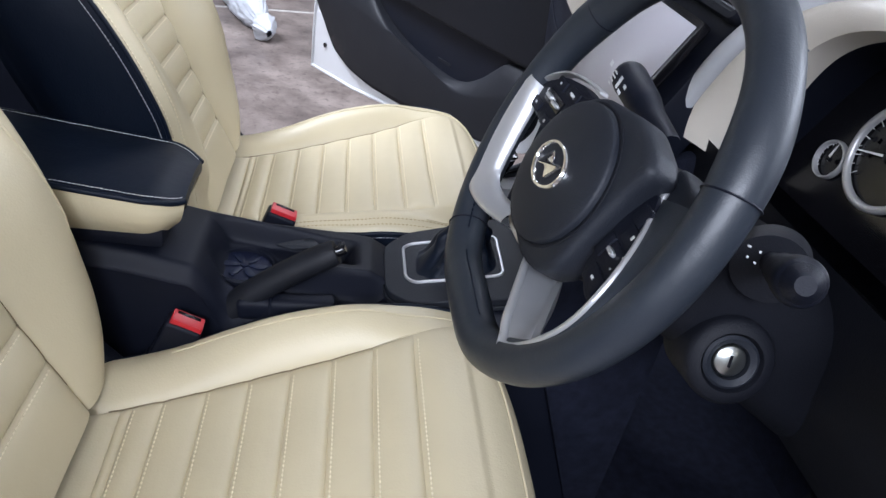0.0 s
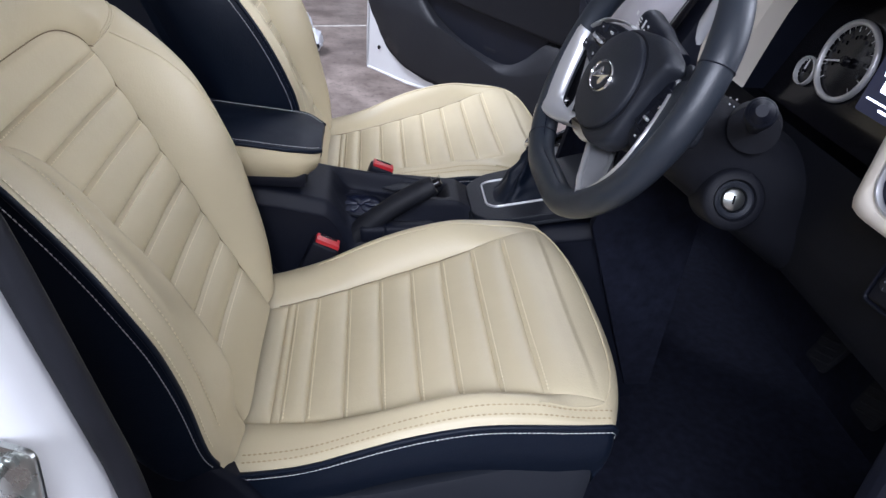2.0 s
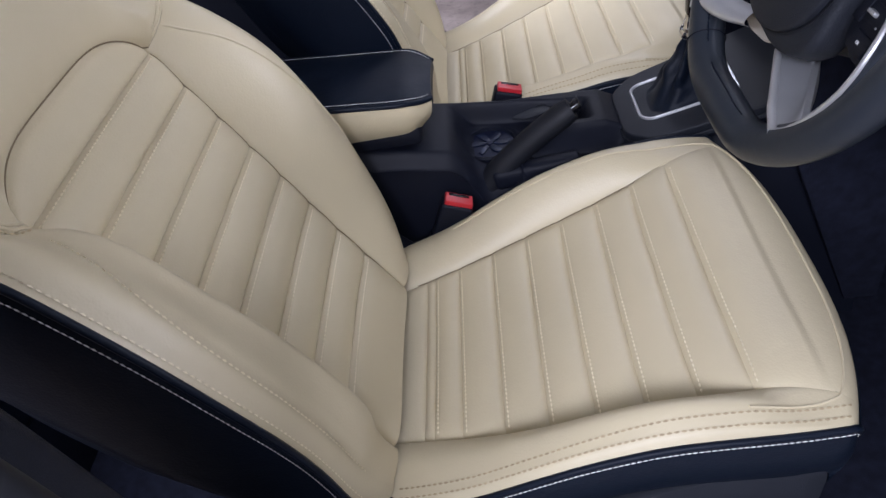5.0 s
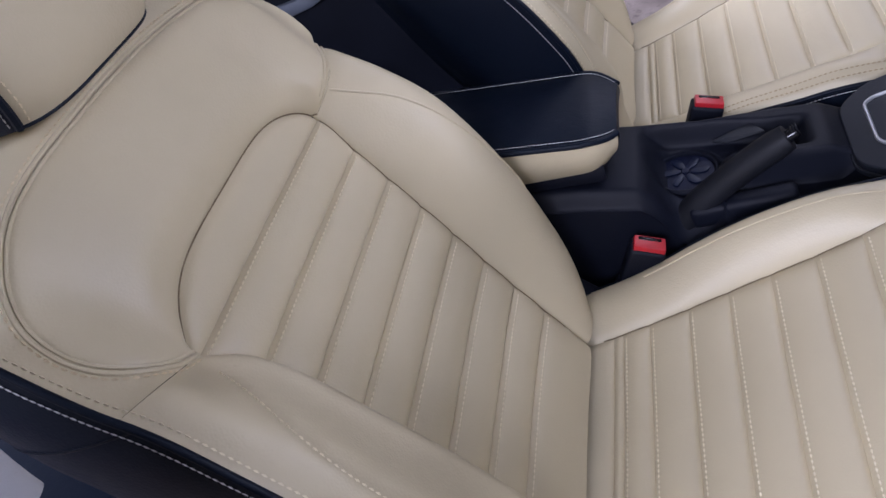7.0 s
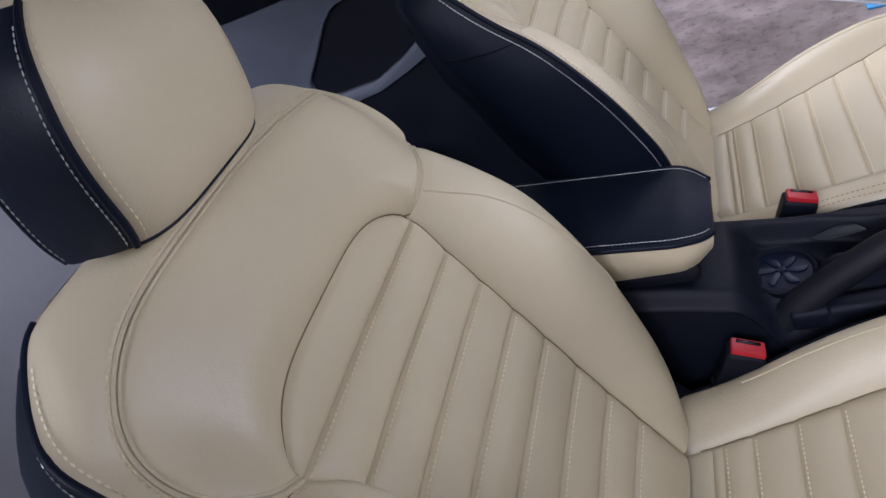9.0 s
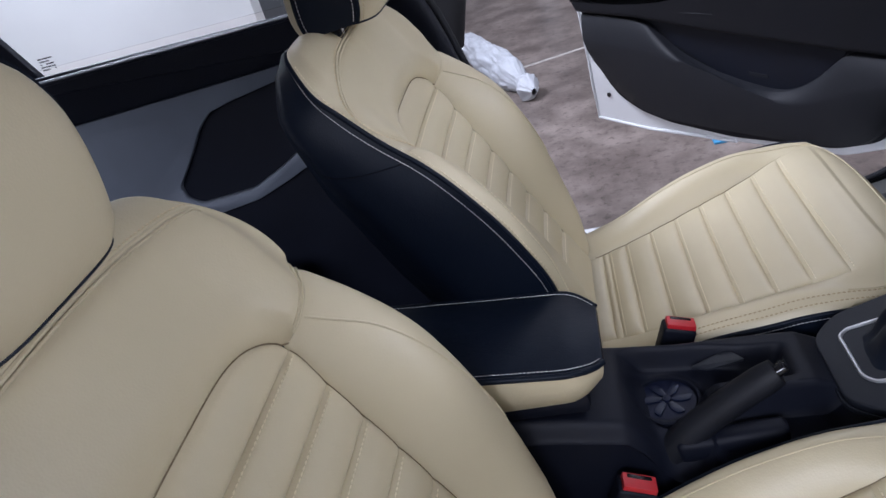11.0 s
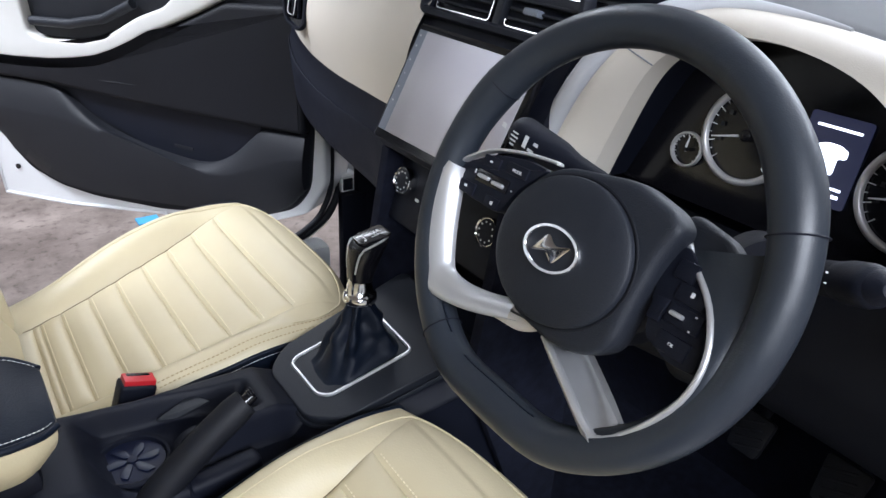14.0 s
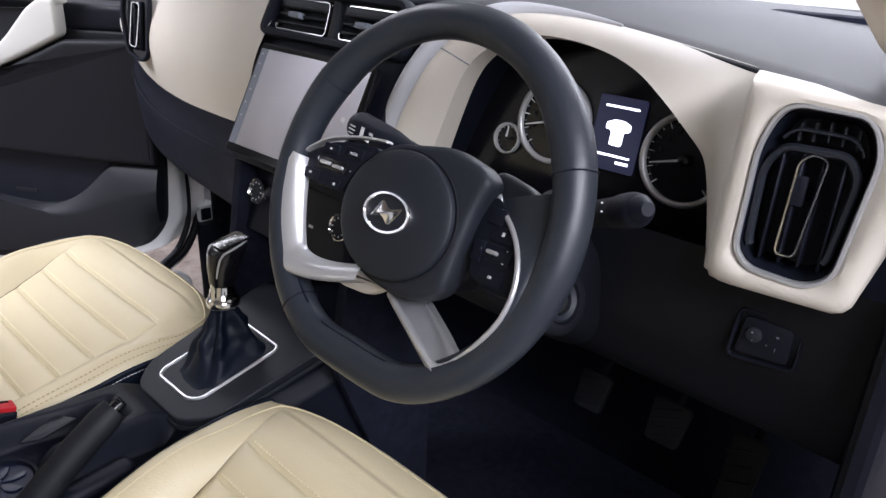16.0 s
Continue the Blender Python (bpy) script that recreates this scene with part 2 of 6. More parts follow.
def frame_bar(outline, w, h, m=None, bm=None, closed=True):
    """A raised border of width w and height h that follows an outline in the x, y plane."""
    tmp = bmesh.new()
    pts = [Vector((x, y, 0)) for x, y in outline]
    k = len(pts)
    rings = []
    for i, p in enumerate(pts):
        a, b = (pts[i - 1], pts[(i + 1) % k]) if closed else (pts[max(0, i - 1)], pts[min(k - 1, i + 1)])
        t = (b - a).normalized()
        s = Vector((-t.y, t.x, 0))
        rings.append([tmp.verts.new(p + s * x * w + Vector((0, 0, z * h))) for x, z in ((-0.5, 0), (-0.5, 0.65), (-0.25, 1), (0.25, 1), (0.5, 0.65), (0.5, 0))])
    n = k if closed else k - 1
    for i in range(n):
        a, b = rings[i], rings[(i + 1) % k]
        for q in range(5):
            tmp.faces.new((a[q], a[q + 1], b[q + 1], b[q]))
        tmp.faces.new((a[5], a[0], b[0], b[5]))
    bmesh.ops.recalc_face_normals(tmp, faces=tmp.faces)
    if m is not None:
        tmp.transform(m)
    return join(bm, tmp)


def axes(o, ex, ey):
    """A pose with its origin, x and y axes; z is their cross."""
    ex, ey = Vector(ex).normalized(), Vector(ey)
    ey = (ey - ex * ey.dot(ex)).normalized()
    ez = ex.cross(ey)
    m = Matrix((ex, ey, ez)).transposed().to_4x4()
    m.translation = Vector(o)
    return m


def segdist(p, line):
    """Distance from p to a polyline in two coordinates."""
    best = 9.0
    for (ax, ay), (bx, by) in zip(line, line[1:]):
        dx, dy = bx - ax, by - ay
        t = max(0, min(1, ((p[0] - ax) * dx + (p[1] - ay) * dy) / (dx * dx + dy * dy + 1e-12)))
        best = min(best, math.hypot(p[0] - ax - t * dx, p[1] - ay - t * dy))
    return best


def bars(bm, rows, m, t=0.0004):
    """Plain bars that stand for small writing: x, y, width, height."""
    for x, y, w, h in rows:
        box((w, h, t), (x, y, t / 2), m=m, bm=bm)
    return bm


def words(name, text, size, m, mat, parent, label=""):
    """Raised lettering as a mesh."""
    cu = bpy.data.curves.new(name, "FONT")
    cu.body, cu.size, cu.extrude, cu.align_x, cu.align_y = text, size, 0.0002, "CENTER", "CENTER"
    tmp = bpy.data.objects.new("scratch", cu)
    me = bpy.data.meshes.new_from_object(tmp)
    bpy.data.objects.remove(tmp)
    me.transform(m)
    me.materials.append(mat)
    ob = new(name, me)
    ob.parent = parent
    return tagged(ob, label)


# ---- front seats ----
# cushion: nominal length x, width y
SEAM_X = [-0.236, -0.224] + [-0.2385 + 0.0485 * k for k in range(1, 8)]
TOP_Z = [(-0.34, 0.640), (-0.27, 0.644), (-0.19, 0.662), (-0.095, 0.688), (0.0, 0.720), (0.10, 0.758), (0.14, 0.768), (0.30, 0.768)]
SIDE_SEAM = smooth_table([(-0.34, 0.118), (-0.27, 0.124), (-0.19, 0.140), (-0.095, 0.157), (0.0, 0.170), (0.10, 0.183), (0.15, 0.196), (0.19, 0.208), (0.3, 0.212)])
EDGE = smooth_table([(-0.34, 0.205), (-0.27, 0.214), (-0.15, 0.228), (0.0, 0.236), (0.10, 0.238), (0.18, 0.234), (0.24, 0.227), (0.3, 0.222)])
EDGE_Z = smooth_table([(-0.34, 0.640), (-0.27, 0.651), (-0.21, 0.667), (-0.17, 0.683), (-0.13, 0.704), (-0.07, 0.732), (-0.01, 0.751), (0.03, 0.758), (0.08, 0.760), (0.14, 0.758), (0.3, 0.755)])
FRONT = 0.168
SAG = [0.0]      # how far the door-side rim of the cushion hangs lower


def rim_z(s, y):
    return interp(s, EDGE_Z) - (SAG[0] * smoothstep((s + 0.16) / 0.16) if y < 0 else -0.008 * math.exp(-((s - 0.12) / 0.06) ** 2))


def cushion(s, y):
    """The top of the cushion; s runs from the rear, over the front lip and down."""
    ay = abs(y)
    edge, seam = interp(s, EDGE), interp(s, SIDE_SEAM)
    v = min(1.0, ay / edge)
    z = 0.25 * (interp(s - 0.02, TOP_Z) + interp(s + 0.02, TOP_Z) + 2 * interp(s, TOP_Z))
    fall = max(0.0, 1 - max(0.0, s - FRONT) / 0.10)
    front = smoothstep((s - 0.03) / 0.11) if y > 0 else smoothstep((s - 0.08) / 0.09)
    dome = z + (rim_z(s, y) - 0.006 - z) * max(0.0, (v - 0.50) / 0.50) ** 2.2
    sunk = fall * (1 - 0.85 * front)
    if ay > seam:
        t = (ay - seam) / (edge - seam)
        if y > 0:
            z += (rim_z(s, y) - z) * math.sin(math.pi / 2 * min(1, t)) + 0.010 * math.sin(math.pi * min(1, t)) * (1 - smoothstep((s - 0.02) / 0.14))
        else:
            crown = rim_z(s, y) + 0.008 * smoothstep((s + 0.10) / 0.12) * (1 - smoothstep((s - 0.08) / 0.09))
            z += (crown - z) * math.sin(math.pi / 2 * min(1, t / 0.5)) - (crown - rim_z(s, y)) * smoothstep((t - 0.45) / 0.55)
            z += 0.006 * math.sin(math.pi * min(1, t)) * (1 - smoothstep((s - 0.02) / 0.14))
        z -= 0.006 * smoothstep((t - 0.86) / 0.14) ** 2
        z += (dome - z) * front
        z -= 0.006 * sunk * math.exp(-((ay - seam) / 0.005))
    else:
        z += (dome - z) * front
        z -= 0.006 * sunk * math.exp(-((seam - ay) / 0.007))
        z -= 0.004 * fall * (1 - (ay / seam) ** 2)
        if s < SEAM_X[-1] + 0.06:
            d = min(abs(s - q) for q in SEAM_X)
            z += -0.0052 * math.exp(-d / 0.0045) * (1 - 0.75 * (ay / seam) ** 10) + 0.0040 * min(1.0, d / 0.024) ** 0.7 * (1 - (ay / seam) ** 6)
            z += 0.0012 * noise.noise((s * 9, y * 14, 3.1))
    x = s
    if s > FRONT:
        a = (s - FRONT) / 0.109 * math.radians(112)
        x = FRONT + (0.050 - 0.038 * v ** 2.6) * math.sin(a)
        z -= (0.030 - 0.014 * v ** 4) * (1 - math.cos(a))
    z += 0.0022 * noise.noise((s * 7, y * 6, 1.7)) * fall
    return Vector((x, y, z))


def cushion_rim(w):
    """The lower edge of the cushion's cream top: up one side, round the front and down the other."""
    if w < 0.4:
        s = -0.268 + 0.536 * w / 0.4
        return cushion(s, -interp(s, EDGE))
    if w > 0.6:
        s = -0.268 + 0.536 * (1 - w) / 0.4
        return cushion(s, interp(s, EDGE))
    return cushion(0.268, interp(0.268, EDGE) * (w - 0.5) / 0.1)


def cushion_side(w, d, out=0.0):
    """A point d down the skirt below the rim at w."""
    p, q = cushion_rim(max(0, w - 0.012)), cushion_rim(min(1, w + 0.012))
    t = q - p
    t.z = 0
    n = Vector((t.y, -t.x, 0)).normalized()
    belly = 0.007 * math.sin(math.pi * min(1, d / 0.085)) - 0.010 * d / 0.085
    return cushion_rim(w) + n * (belly + out) - Vector((0, 0, d + 0.0015))


def cushion_strip(s0, s1, n=14, m=34):
    def at(u, v):
        s = s0 + (s1 - s0) * u
        w = interp(s, SIDE_SEAM)
        return cushion(s, -w + 2 * w * v)
    return patch(at, ends(n), ends(m))


# backrest: h up the back, y across, out along its normal
BACK_O = Vector((-0.278, 0, 0.690))
BACK_D = Vector((-0.517, 0, 0.856))
BACK_N = Vector((0.856, 0, 0.517))
BACK_SEAM = smooth_table([(-0.05, 0.112), (0.0, 0.115), (0.096, 0.126), (0.25, 0.146), (0.35, 0.157), (0.40, 0.169), (0.6, 0.169)])
BACK_EDGE_L = smooth_table([(-0.05, 0.186), (0.0, 0.206), (0.05, 0.229), (0.1, 0.244), (0.2, 0.252), (0.35, 0.256), (0.45, 0.258), (0.530, 0.257), (0.575, 0.252), (0.607, 0.236), (0.621, 0.208), (0.625, 0.150), (0.626, 0.110)])
BACK_EDGE_R = smooth_table([(-0.05, 0.205), (0.0, 0.235), (0.03, 0.246), (0.1, 0.253), (0.165, 0.265), (0.2, 0.271), (0.28, 0.272), (0.36, 0.266), (0.416, 0.259), (0.45, 0.258), (0.530, 0.257), (0.575, 0.252), (0.607, 0.236), (0.621, 0.208), (0.625, 0.150), (0.626, 0.110)])
BACK_RIM = smooth_table([(-0.05, -0.020), (0.0, -0.006), (0.03, 0.004), (0.1, 0.035), (0.165, 0.056), (0.2, 0.064), (0.28, 0.066), (0.36, 0.057), (0.416, 0.043), (0.46, 0.027), (0.52, 0.011), (0.58, -0.006), (0.626, -0.024)])
BACK_RIM_L = smooth_table([(0.40, 0.014), (0.44, 0.012), (0.475, 0.020), (0.52, 0.012), (0.58, -0.018), (0.626, -0.054)])
# crest of the bolsters: on the console side along its outer roll, on the door side along its inner roll
CREST_L = smooth_table([(-0.06, -0.034), (0.0, 0.004), (0.05, 0.020), (0.09, 0.029), (0.12, 0.037), (0.15, 0.044), (0.2, 0.053), (0.25, 0.0575), (0.3, 0.058), (0.34, 0.051), (0.38, 0.039), (0.41, 0.027), (0.45, 0.010)])
CREST_R = smooth_table([(-0.05, -0.004), (0.013, 0.012), (0.055, 0.043), (0.1, 0.055), (0.15, 0.061), (0.2, 0.063), (0.25, 0.058), (0.3, 0.050), (0.35, 0.043), (0.385, 0.033), (0.405, 0.020), (0.45, 0.020)])
BACK_SEAM_R = smooth_table([(-0.05, 0.142), (0.0, 0.148), (0.096, 0.154), (0.25, 0.154), (0.34, 0.150), (0.38, 0.156), (0.40, 0.169), (0.6, 0.169)])
FOLD = smooth_table([(-0.05, 0.58), (0.06, 0.60), (0.12, 0.64), (0.2, 0.67), (0.28, 0.66), (0.33, 0.57), (0.361, 0.42), (0.385, 0.24), (0.405, 0.04)])
FOLD_L = smooth_table([(0.06, 0.95), (0.1, 0.94), (0.18, 0.86), (0.25, 0.74), (0.314, 0.61), (0.353, 0.51), (0.386, 0.33), (0.411, 0.23)])
BACK_ROWS = [0.40 - 0.0506 * k for k in range(8)]
INSERT = smooth_table([(0.406, 0.169), (0.424, 0.205), (0.469, 0.234), (0.525, 0.222), (0.562, 0.180), (0.577, 0.120), (0.580, 0.0)], 3)
INSERT_ALL = smooth_table([(0.552, 0.240), (0.563, 0.205), (0.570, 0.165), (0.576, 0.115), (0.5795, 0.06), (0.580, 0.0)]) + [(h, -y) for h, y in INSERT[-2::-1]]


def seam_at(h, y):
    """Where the ribs meet the bolster; on the right-hand side the bolster tapers more."""
    return interp(h, BACK_SEAM if y > 0 else BACK_SEAM_R)


def edge_at(h, y):
    """Half the width of the backrest on the side of y."""
    return interp(h, BACK_EDGE_L if y > 0 else BACK_EDGE_R)


def bolster_fold(h):
    """Where the sewn fold runs across the door-side bolster, 0 at the ribs, 1 at the edge."""
    return interp(h, FOLD)


def arch(y):
    ay = abs(y)
    if ay < 0.169:
        return 0.40 + 0.051 * (1 - (ay / 0.172) ** 4.4)
    return 0.40 + 0.051 * (1 - (0.169 / 0.172) ** 4.4) + (ay - 0.169) * 0.38


def back_out(h, y):
    """How far the padding stands out of the backrest's plane."""
    ay = abs(y)
    seam, edge = seam_at(h, y), edge_at(h, y)
    v = min(1.0, ay / edge)
    top = arch(y)
    # shoulder
    flat = 0.029 * (1 - v ** 3) + (0.016 * smoothstep((v - 0.50) / 0.35) if y > 0 else 0.026 * smoothstep((v - 0.64) / 0.24)) * (1 - smoothstep((h - (0.50 if y > 0 else 0.43)) / 0.10))
    high = flat
    d = min(1.0, max(0.0, (h - 0.550) / 0.076))
    high -= 0.042 * (1 - math.sqrt(max(0.0, 1 - d * d)))
    high -= 0.008 * (1 - smoothstep((h - top) / 0.05)) * (1 - smoothstep((ay - 0.14) / 0.06))
    if h > top - 0.02:
        high -= 0.0050 * math.exp(-segdist((h, y), INSERT_ALL) / 0.0050) 
    k = smoothstep((v - 0.84) / 0.16)
    high = high * (1 - k) + interp(h, BACK_RIM_L if y > 0 else BACK_RIM) * k
    # ribs and wings
    if ay > seam:
        t = min(1.0, (ay - seam) / (edge - seam))
        if y > 0:
            low = interp(h, CREST_L) * (1 - (1 - t) ** 2) + 0.012 * math.sin(math.pi * t) - 0.030 * smoothstep((t - 0.88) / 0.12)
        else:
            rim = interp(h, BACK_RIM)
            crest, crown = interp(h, CREST_R), rim + 0.010
            rise = 0.14 - 0.03 * smoothstep((h - 0.25) / 0.08)
            low = crest * (1 - (1 - min(1.0, t / rise)) ** 2.6) + (crown - crest) * smoothstep((t - 0.18) / 0.52) + (rim - crown) * smoothstep((t - 0.72) / 0.28)
            low -= 0.0060 * math.exp(-abs(t - bolster_fold(h)) / 0.022) * smoothstep((h - 0.04) / 0.04)
        low -= 0.006 * math.exp(-(ay - seam) / 0.005)
    else:
        low = -0.007 * math.exp(-(seam - ay) / 0.007) - 0.004 * (1 - (ay / seam) ** 2)
        d = min(abs(h - q) for q in BACK_ROWS)
        low += 0.0050 * min(1.0, d / 0.025) ** 0.7 * (1 - (ay / seam) ** 6) - 0.0064 * math.exp(-d / 0.0045) * (1 - 0.75 * (ay / seam) ** 10)
    w = 1 - (1 - min(1.0, max(0.0, (h - top + 0.002) / (0.042 - 0.020 * smoothstep((ay - 0.14) / 0.05))))) ** 2.2
    o = low * (1 - w) + high * w
    o -= (0.0075 - 0.0045 * smoothstep((ay - 0.165) / 0.02) - 0.003 * smoothstep((ay - 0.215) / 0.03)) * math.exp(-abs(h - top) / 0.0045)
    return o + 0.0025 * noise.noise((h * 8, y * 7, 5.3))


def round_off(h, y):
    """The right-hand shoulder corner is rounder than the other."""
    if y > 0:
        return y
    k = 0.030 * smoothstep((h - 0.43) / 0.12) + 0.30 * min(1.0, max(0.0, (h - 0.535) / 0.09)) ** 2
    return y * (1 - k * min(1.0, -y / 0.25) ** 2)


def back(h, y, extra=0.0):
    return BACK_O + BACK_D * h + Vector((0, round_off(h, y), 0)) + BACK_N * (back_out(h, y) + extra)


def backc(h, y, o):
    return BACK_O + BACK_D * h + Vector((0, round_off(h, y), 0)) + BACK_N * o


def back_strip(h0, h1, n=14, m=34):
    def at(u, v):
        hh = h0 + (h1 - h0) * u if h1 <= 0.4 else 0.40
        y = -seam_at(hh, -1) + (seam_at(hh, 1) + seam_at(hh, -1)) * v
        top = h1 if h1 <= 0.4 else arch(y)
        return back(h0 + (top - h0) * u, y)
    return patch(at, ends(n), ends(m))


def front_seat(label):
    seat = thing("front_seat", label, "car seat", "front seats")
    # cushion
    base = part("cushion", finish(patch(lambda u, v: cushion(SEAM_X[-1] + (0.268 - SEAM_X[-1]) * u, (2 * v - 1) * interp(SEAM_X[-1] + (0.268 - SEAM_X[-1]) * u, SIDE_SEAM)), even(40), ends(44))), CREAM, seat, "plain cream front of the cushion")
    edges = [-0.335] + SEAM_X
    for a, b in zip(edges, edges[1:]):
        part("cushion_rib", finish(cushion_strip(a, b, 5 if b - a < 0.02 else 14)), CREAM, base)
    for sg in (1, -1):
        def bol(u, v):
            s = -0.285 + 0.553 * u
            lo, hi = interp(s, SIDE_SEAM), interp(s, EDGE)
            return cushion(s, sg * (lo + (hi - lo) * v))
        part("cushion_bolster", finish(patch(bol, even(80), ends(22))), CREAM, base)
        bm = bmesh.new()
        for inset in ((0.009, 0.019) if sg < 0 else ()):
            stitches(bm, [cushion(-0.26 + 0.46 * i / 60, sg * (interp(-0.26 + 0.46 * i / 60, EDGE) - inset)) + Vector((0, 0, 0.0007)) for i in range(61)], 0.0066, 0.0046, 0.0013)
        if sg < 0:
            part("stitching", bm, EDGE_THREAD, base, "tan thread rows along the bolster", kind="stuff")
    part("seam", tube([cushion(s, interp(s, SIDE_SEAM)) + Vector((0, 0, 0.0010)) for s in [-0.25 + 0.36 * i / 60 for i in range(61)]], lambda u: 0.0010 - 0.0009 * smoothstep((u - 0.7) / 0.3), 5), THREAD_SHADE, base, "tan thread and painted shade in the sunk seam beside the ribs")
    loop = [i / 200 for i in range(201)]
    part("piping", tube([cushion_side(w, 0.0, 0.0012) for w in loop], 0.0036, 8), BLACK_LEATHER, base, "black piping round the cushion edge")
    for name, w0, w1 in (("side_skirt", 0.0, 0.4), ("front_skirt", 0.4, 0.6), ("side_skirt", 0.6, 1.0)):
        def skirt(u, v):
            w = w0 + (w1 - w0) * u
            return cushion_side(w, (0.070 + 0.020 * smoothstep((0.5 - abs(w - 0.5) - 0.12) / 0.25)) * v)
        part(name, finish(patch(skirt, even(60), even(9))), BLACK_LEATHER, base, "black leatherette skirt with white stitching")
    bm = bmesh.new()
    stitches(bm, [cushion_side(w, 0.0075, 0.0012) for w in loop], 0.0056, 0.0047, 0.0007)
    part("stitching", bm, WHITE_THREAD, base, "white thread row", kind="stuff")
    # seam that turns round the front corners
    turn = []
    for i in range(121):
        q = math.pi * (i / 120 - 0.5)
        c, sn = abs(math.cos(q)), math.sin(q)
        turn.append(cushion(0.085 + 0.125 * c ** 0.45, 0.214 * (abs(sn) ** 0.45) * (1 if sn > 0 else -1)) + Vector((0.0004, 0, 0.0006)))
    turn += [cushion(s, interp(s, EDGE) - 0.022) + Vector((0, 0, 0.0004)) for s in [0.07 - 0.0075 * i for i in range(36)]]
    part("front_seam", tube(turn, 0.0012, 6), CREAM, base, "raised seam round the cushion front")
    bm = bmesh.new()
    stitches(bm, turn[10:40], 0.0064, 0.0042, 0.0010)
    stitches(bm, turn[81:111], 0.0064, 0.0042, 0.0010)
    for q in SEAM_X[1:]:
        w = interp(q, SIDE_SEAM) - 0.006
        stitches(bm, [cushion(q + 0.0045, -w + 2 * w * i / 40) + Vector((0, 0, 0.0006)) for i in range(41)], 0.0062, 0.0044, 0.0013)
    part("stitching", bm, CREAM_THREAD, base, "cream thread rows along the ribs", kind="stuff")

    def side_valance(sg):
        bm = bmesh.new()
        ol = rounded([(-0.33, 0.50), (0.16, 0.50), (0.17, 0.68), (0.08, 0.675), (-0.10, 0.625), (-0.33, 0.60)], 0.03)
        prism(ol, 0.022, axes((0, sg * 0.216 + 0.011, 0), (1, 0, 0), (0, 0, 1)), 0.006, bm=bm)
        return bm
    for sg in (1, -1):
        part("valance", side_valance(sg), DARK_PLASTIC, seat, "charcoal plastic side cover")
        ol = rounded([(-0.400, 0.50), (-0.215, 0.50), (-0.220, 0.600), (-0.262, 0.652), (-0.300, 0.690), (-0.372, 0.700), (-0.420, 0.620)], 0.03)
        part("recliner_cover", prism(ol, 0.030, axes((0, sg * 0.214 + 0.015, 0), (1, 0, 0), (0, 0, 1)), 0.010, 3), BLACK_PLASTIC, seat, "black recliner cover")
    for sg in (1, -1):
        part("seat_rail", box((0.52, 0.045, 0.035), (-0.07, sg * 0.19, 0.40), 0.006), STEEL, seat, "steel floor rail")
        for x in (-0.24, 0.12):
            part("rail_foot", box((0.05, 0.03, 0.13), (x, sg * 0.19, 0.465), 0.006), BLACK_PLASTIC, seat)
    part("cushion_pan", box((0.46, 0.40, 0.06), (-0.08, 0, 0.56), 0.02), BLACK_PLASTIC, seat)

    # backrest
    shoulder = bmesh.new()
    def sh(u, v):
        k = 2 * v - 1
        y0 = k * 0.258
        a = arch(y0)
        h = a + (0.626 - a) * u
        y = k * (0.258 + (edge_at(h, k) - 0.258) * smoothstep(u * 4))
        return back(max(h, arch(y)), y)
    patch(sh, ends(96), even(170), shoulder)
    rest = part("backrest", finish(shoulder), CREAM, seat, "smooth cream shoulder panel of the backrest")
    hs = [-0.03] + BACK_ROWS[::-1]
    for a, b in zip(hs, hs[1:]):
        part("backrest_rib", finish(back_strip(a, b)), CREAM, rest)
    part("backrest_rib", finish(back_strip(0.40, 0.5)), CREAM, rest)
    for sg in (1, -1):
        def wingp(u, v):
            w0, w1 = seam_at(0.40, sg), 0.258
            ytop = w0 + (w1 - w0) * v
            htop = arch(ytop)
            h = -0.03 + (htop + 0.03) * u
            lo, hi = seam_at(h, sg), edge_at(h, sg)
            return back(h, sg * (lo + (hi - lo) * v))
        part("backrest_bolster", finish(patch(wingp, even(70), ends(26))), CREAM, rest)
    part("seam", tube([back(arch(y), y, 0.0012) for y in [-0.169 + 0.338 * i / 80 for i in range(81)]], 0.0010, 5), THREAD_SHADE, rest, "tan thread and painted shade in the sunk seam over the top rib")
    # edge line, stitching and black sides
    run = [-0.004 + 0.600 * i / 90 for i in range(91)] + [0.600 + 0.0025 * i for i in range(10)]
    for sg in (1, -1):
        line = [back(h, sg * (edge_at(h, sg) + 0.0004), -0.003 * smoothstep((h - 0.53) / 0.04)) for h in run]
        if sg < 0:
            part("piping", tube(line, 0.0034, 8), BLACK_LEATHER, rest, "black piping along the backrest edge")
        hs_in = [0.01 + 0.388 * i / 60 for i in range(61)]
        part("seam", tube([back(h, sg * seam_at(h, sg), 0.0008) for h in hs_in], 0.0010, 5), THREAD_SHADE, rest, "tan thread and painted shade in the sunk seam beside the ribs")
        if sg < 0:
            bm = bmesh.new()
            stitches(bm, [back(h, sg * (edge_at(h, sg) - 0.009), 0.0010) for h in run[4:] if h < 0.607], 0.0064, 0.0044, 0.0011)
            stitches(bm, [back(h, sg * (seam_at(h, sg) + (bolster_fold(h) + 0.065) * (edge_at(h, sg) - seam_at(h, sg))), 0.0006) for h in [0.03 + 0.365 * i / 60 for i in range(61)]], 0.0064, 0.0042, 0.0011)
            part("stitching", bm, CREAM_THREAD, rest, "cream thread rows", kind="stuff")
        def fold(h):
            return bolster_fold(h) if sg < 0 else interp(h, FOLD_L)
